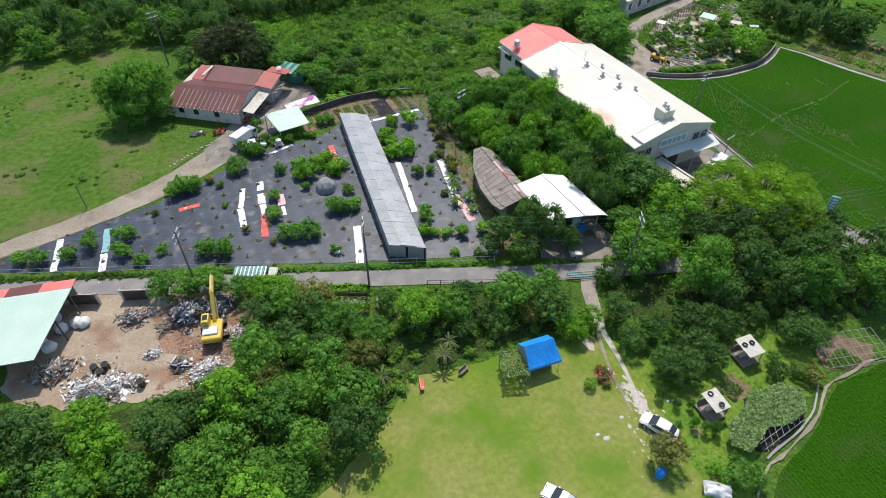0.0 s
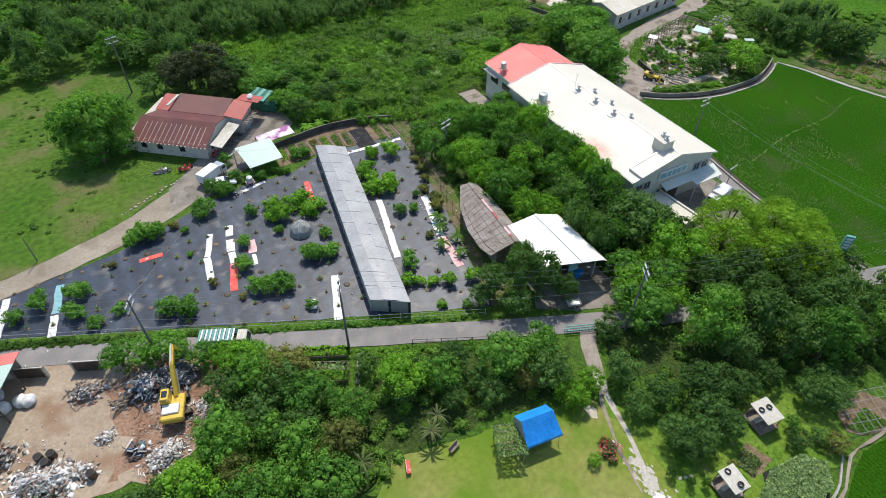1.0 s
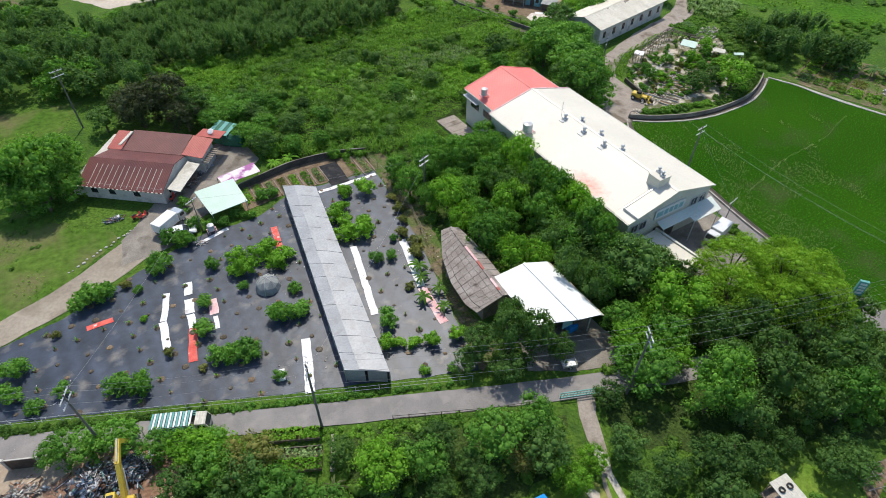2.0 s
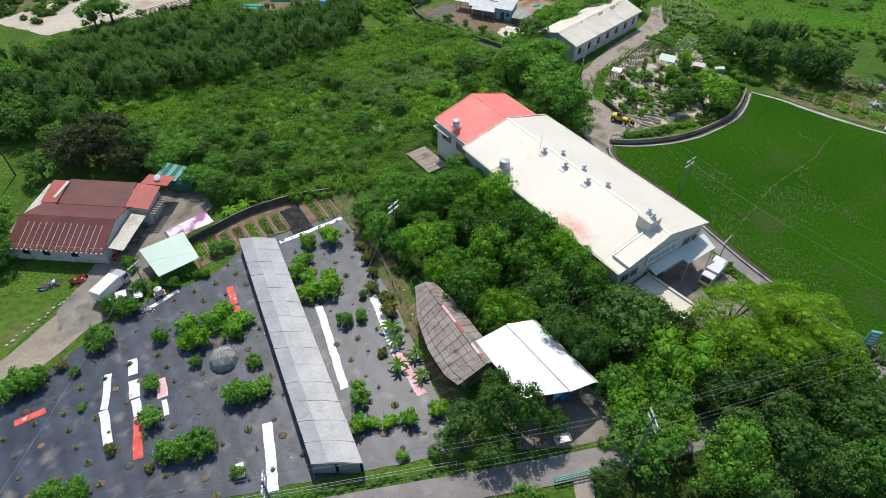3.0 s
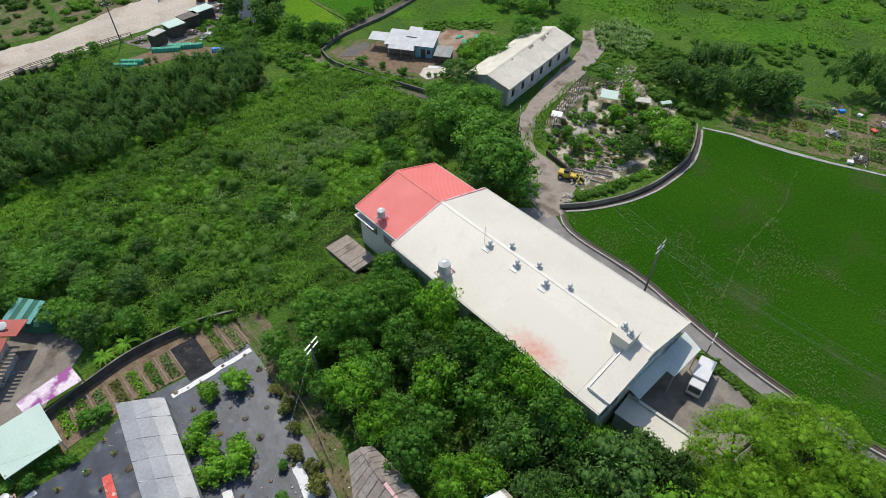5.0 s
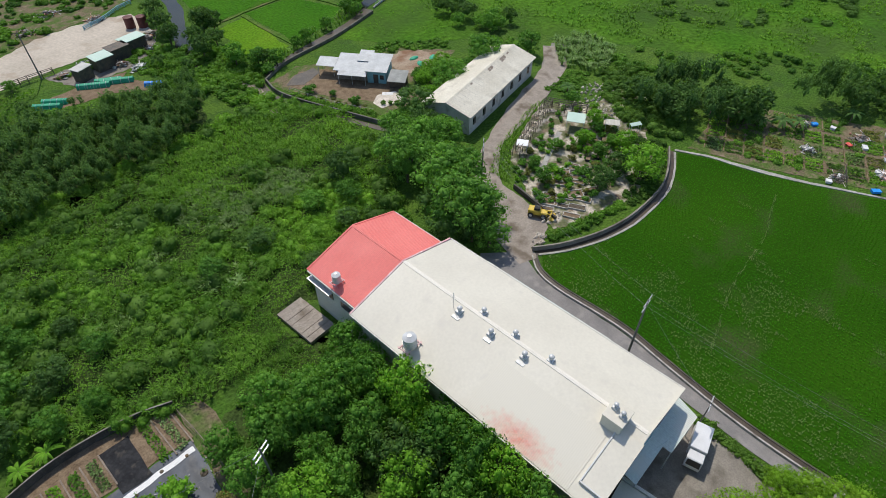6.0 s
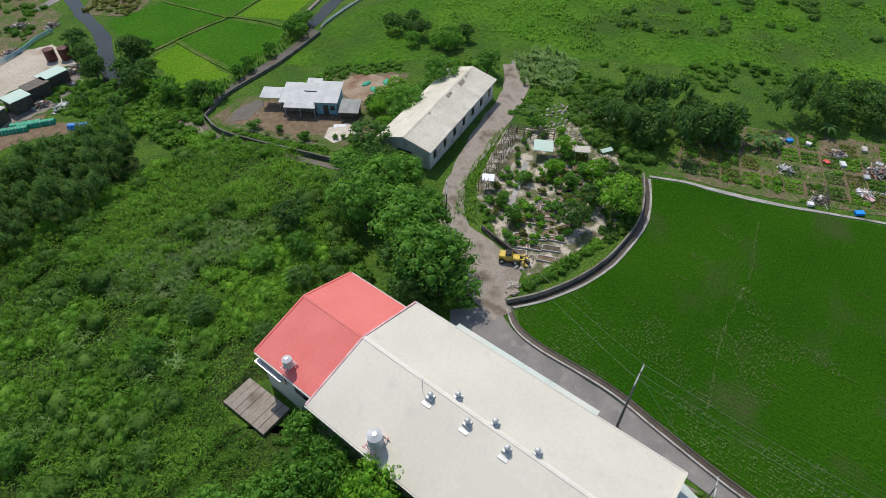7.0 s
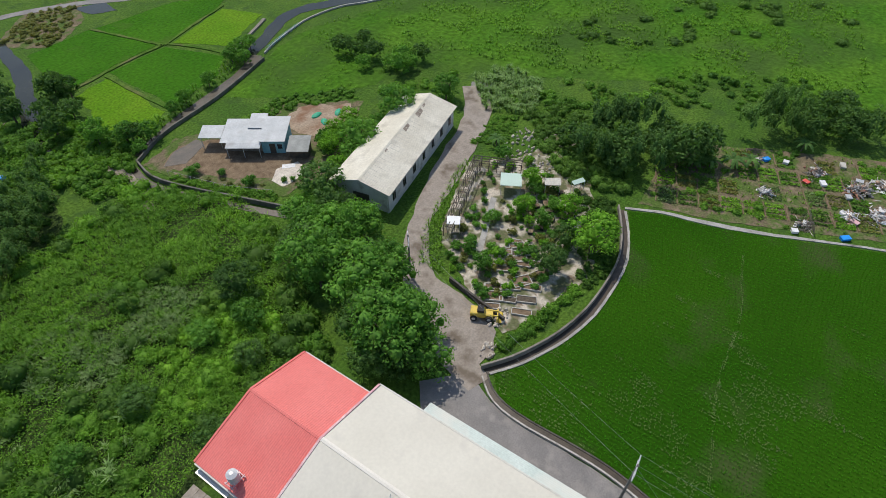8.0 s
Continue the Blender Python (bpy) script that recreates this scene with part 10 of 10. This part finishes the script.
    for k, (x, y, r, n, m) in enumerate(((73.0, 188.4, 2.2, 120, M_SCRAPDARK), (78.4, 183.0, 1.8, 110, M_SCRAPMIX), (86.6, 185.2, 2.0, 120, M_SCRAPDARK), (68.0, 186.8, 1.6, 80, M_SCRAPMIX), (88.6, 190.6, 1.6, 80, M_SCRAPMIX))):
        heap("junk_heap", x, y, r, 0.7, n, m, "clutter stacked round the sheds of the lot", 90 + k, 0.5)
    patch("shed_ground", [(65, 189), (72, 190.6), (84, 192.6), (90, 192.6), (88, 184), (80, 180.6), (68, 179.6)], 0.044, M_YARD, "dark trodden ground round the lot sheds", "yard", ragged=0.6)
    fence("blue_fence", [(80.6, 206.2), (86.4, 208.4), (91.4, 211.6), (95.4, 212.8)], 1.6, 1.0, M_PALEBLUE, (0.3, 0.6, 0.9), "pale blue plank fence along the lot", 0.14)
    patch("garden_plot", [(104, 218), (118, 230), (130, 226), (124, 214), (112, 206)], 0.04, M_PLOT, "weedy garden plot beyond the paddies", "garden bed", ragged=0.5)
    thicket("plot_plants", [(106, 218), (118, 228), (128, 224), (122, 214), (112, 208)], 1.7, 0.5, 1.0, 0.8, F_OLIVE, "mixed plants on the far garden plot", (), 70)
    patch("pond", [(126, 222), (133, 219), (131.6, 212), (126.6, 215)], 0.06, M_WATER, "pond reflecting the sky", "water", ragged=0.3)
    for pts in ([(101.2, 185.4), (111.2, 186.6), (118, 187.2), (126, 187.0)], [(126.0, 186.8), (124.4, 195), (121.6, 208)], [(126.4, 186.6), (136, 189.4), (148, 192.2)], [(127.0, 186.4), (130, 179), (131.4, 172)], [(110.6, 185.4), (110.2, 175), (110, 163.8)]):
        ribbon("paddy_bund", pts, [0.7], 0.0, 0.2, M_PASTURE, "narrow earth bund between paddies", "bund", 0.3)
    ribbon("field_road", [(98, 228), (112, 232), (128, 224), (140, 214), (160, 205)], [2.6], 0.0, 0.075, M_ASPHALT, "far narrow field road", "road", 0.2)


lot()


# ---- farmhouse clutter ----
def farm_clutter():
    e = thing("green_shelter", 24.2, 115.2, 0, -52, "shelter under dark green netting behind the farmhouse", "shelter")
    for k in range(5):
        bm = B()
        slab(bm, [(-2.0 + 0.8 * k, -1.7, 2.5), (-1.22 + 0.8 * k, -1.7, 2.5), (-1.22 + 0.8 * k, 1.7, 3.0), (-2.0 + 0.8 * k, 1.7, 3.0)], 0.05)
        bmesh.ops.recalc_face_normals(bm, faces=bm.faces)
        part("net_sheet", bm, M_PVC if k % 2 else M_TEAL, e)
    for sx in (-1.9, 1.9):
        for sy in (-1.6, 1.6):
            part("post", tube(B(), (sx, sy, 0), (sx, sy, 2.5), 0.06, seg=6), M_STEEL, e)
    part("side_net", box(B(), -1.95, 1.95, -1.68, -1.62, 0.3, 2.45), M_PVC, e)
    heap("yard_junk", 15.6, 105.4, 1.7, 0.7, 120, M_SCRAPMIX, "boxes and tools stacked beneath the awning", 81, 0.45, 0.5, 30)
    heap("yard_junk", 18.4, 108.4, 1.6, 0.7, 90, M_SCRAPDARK, "dark odds and ends beside the farmhouse", 82, 0.45, 0.5, 40)
    heap("yard_junk", 2.9, 102.2, 1.3, 0.3, 70, M_SCRAPDARK, "blue and grey odds and ends by the house wall", 83, 0.4, 0.5, 10)
    heap("pebbles", 13.1, 90.0, 0.8, 0.15, 120, M_SCRAPPALE, "heap of white stones at the field's corner", 84, 0.15)
    e = thing("sun_sign", 15.4, 106.0, 0.05, 50, "round yellow sheet leaning beneath the awning", "panel")
    part("panel", tube(B(), (0, -0.05, 0.75), (0, 0.05, 0.75), 0.6, seg=20), M_YELLOW, e)
    for x, y, a in ((12.0, 102.8, 60), (6.2, 100.9, 20), (7.0, 100.6, 30)):
        e = thing("scooter", x, y, 0.06, a, "red motor scooter parked by the farmhouse", "scooter", "scooters")
        part("body", profile_y(B(), [(-0.85, 0.45), (-0.2, 0.3), (0.4, 0.32), (0.62, 0.85), (0.5, 0.9), (0.25, 0.45), (-0.1, 0.5), (-0.2, 0.72), (-0.85, 0.78)], -0.2, 0.2), M_BANNER_RED, e)
        part("seat", box(B(), -0.8, -0.15, -0.16, 0.16, 0.78, 0.88, bevel=0.03), M_BLACK, e)
        part("handlebar", tube(B(), (0.56, -0.32, 0.98), (0.56, 0.32, 0.98), 0.03, seg=6), M_BLACK, e)
        for wx in (-0.6, 0.7):
            part("wheel", tube(B(), (wx, -0.06, 0.24), (wx, 0.06, 0.24), 0.24, seg=14), M_BLACK, e)
    g = np.random.default_rng(17)
    for x, y, r in ((13.3, 99.8, 1.3), (15.2, 93.0, 1.1), (10.8, 91.2, 1.5), (13.0, 98.4, 0.7), (20.6, 92.6, 0.9), (21.8, 92.0, 0.8)):
        shrub("dull", x, y, r, g)
    for k in range(16):
        t = k / 15
        bm = B()
        bmesh.ops.create_icosphere(bm, subdivisions=1, radius=g.uniform(0.14, 0.3), matrix=Matrix.Diagonal((1.2, 0.9, 0.6, 1)))
        ob = part("stone", bm, M_KERB)
        ob.location = (-4.6 + 10.0 * t + g.uniform(-0.2, 0.2), 93.4 + 5.4 * t + g.uniform(-0.3, 0.3), 0.1)
        tagged(ob, "grey stone edging the farm lane", "stone", "stones")
    for k, (x, y) in enumerate(((29.0, 102.9), (31.9, 103.0))):
        blades("banana_plant", x, y, 11, 1.9, F_BRIGHT, "young banana plant behind the garden fence", "banana plant", 0.8, 60 + k)


farm_clutter()
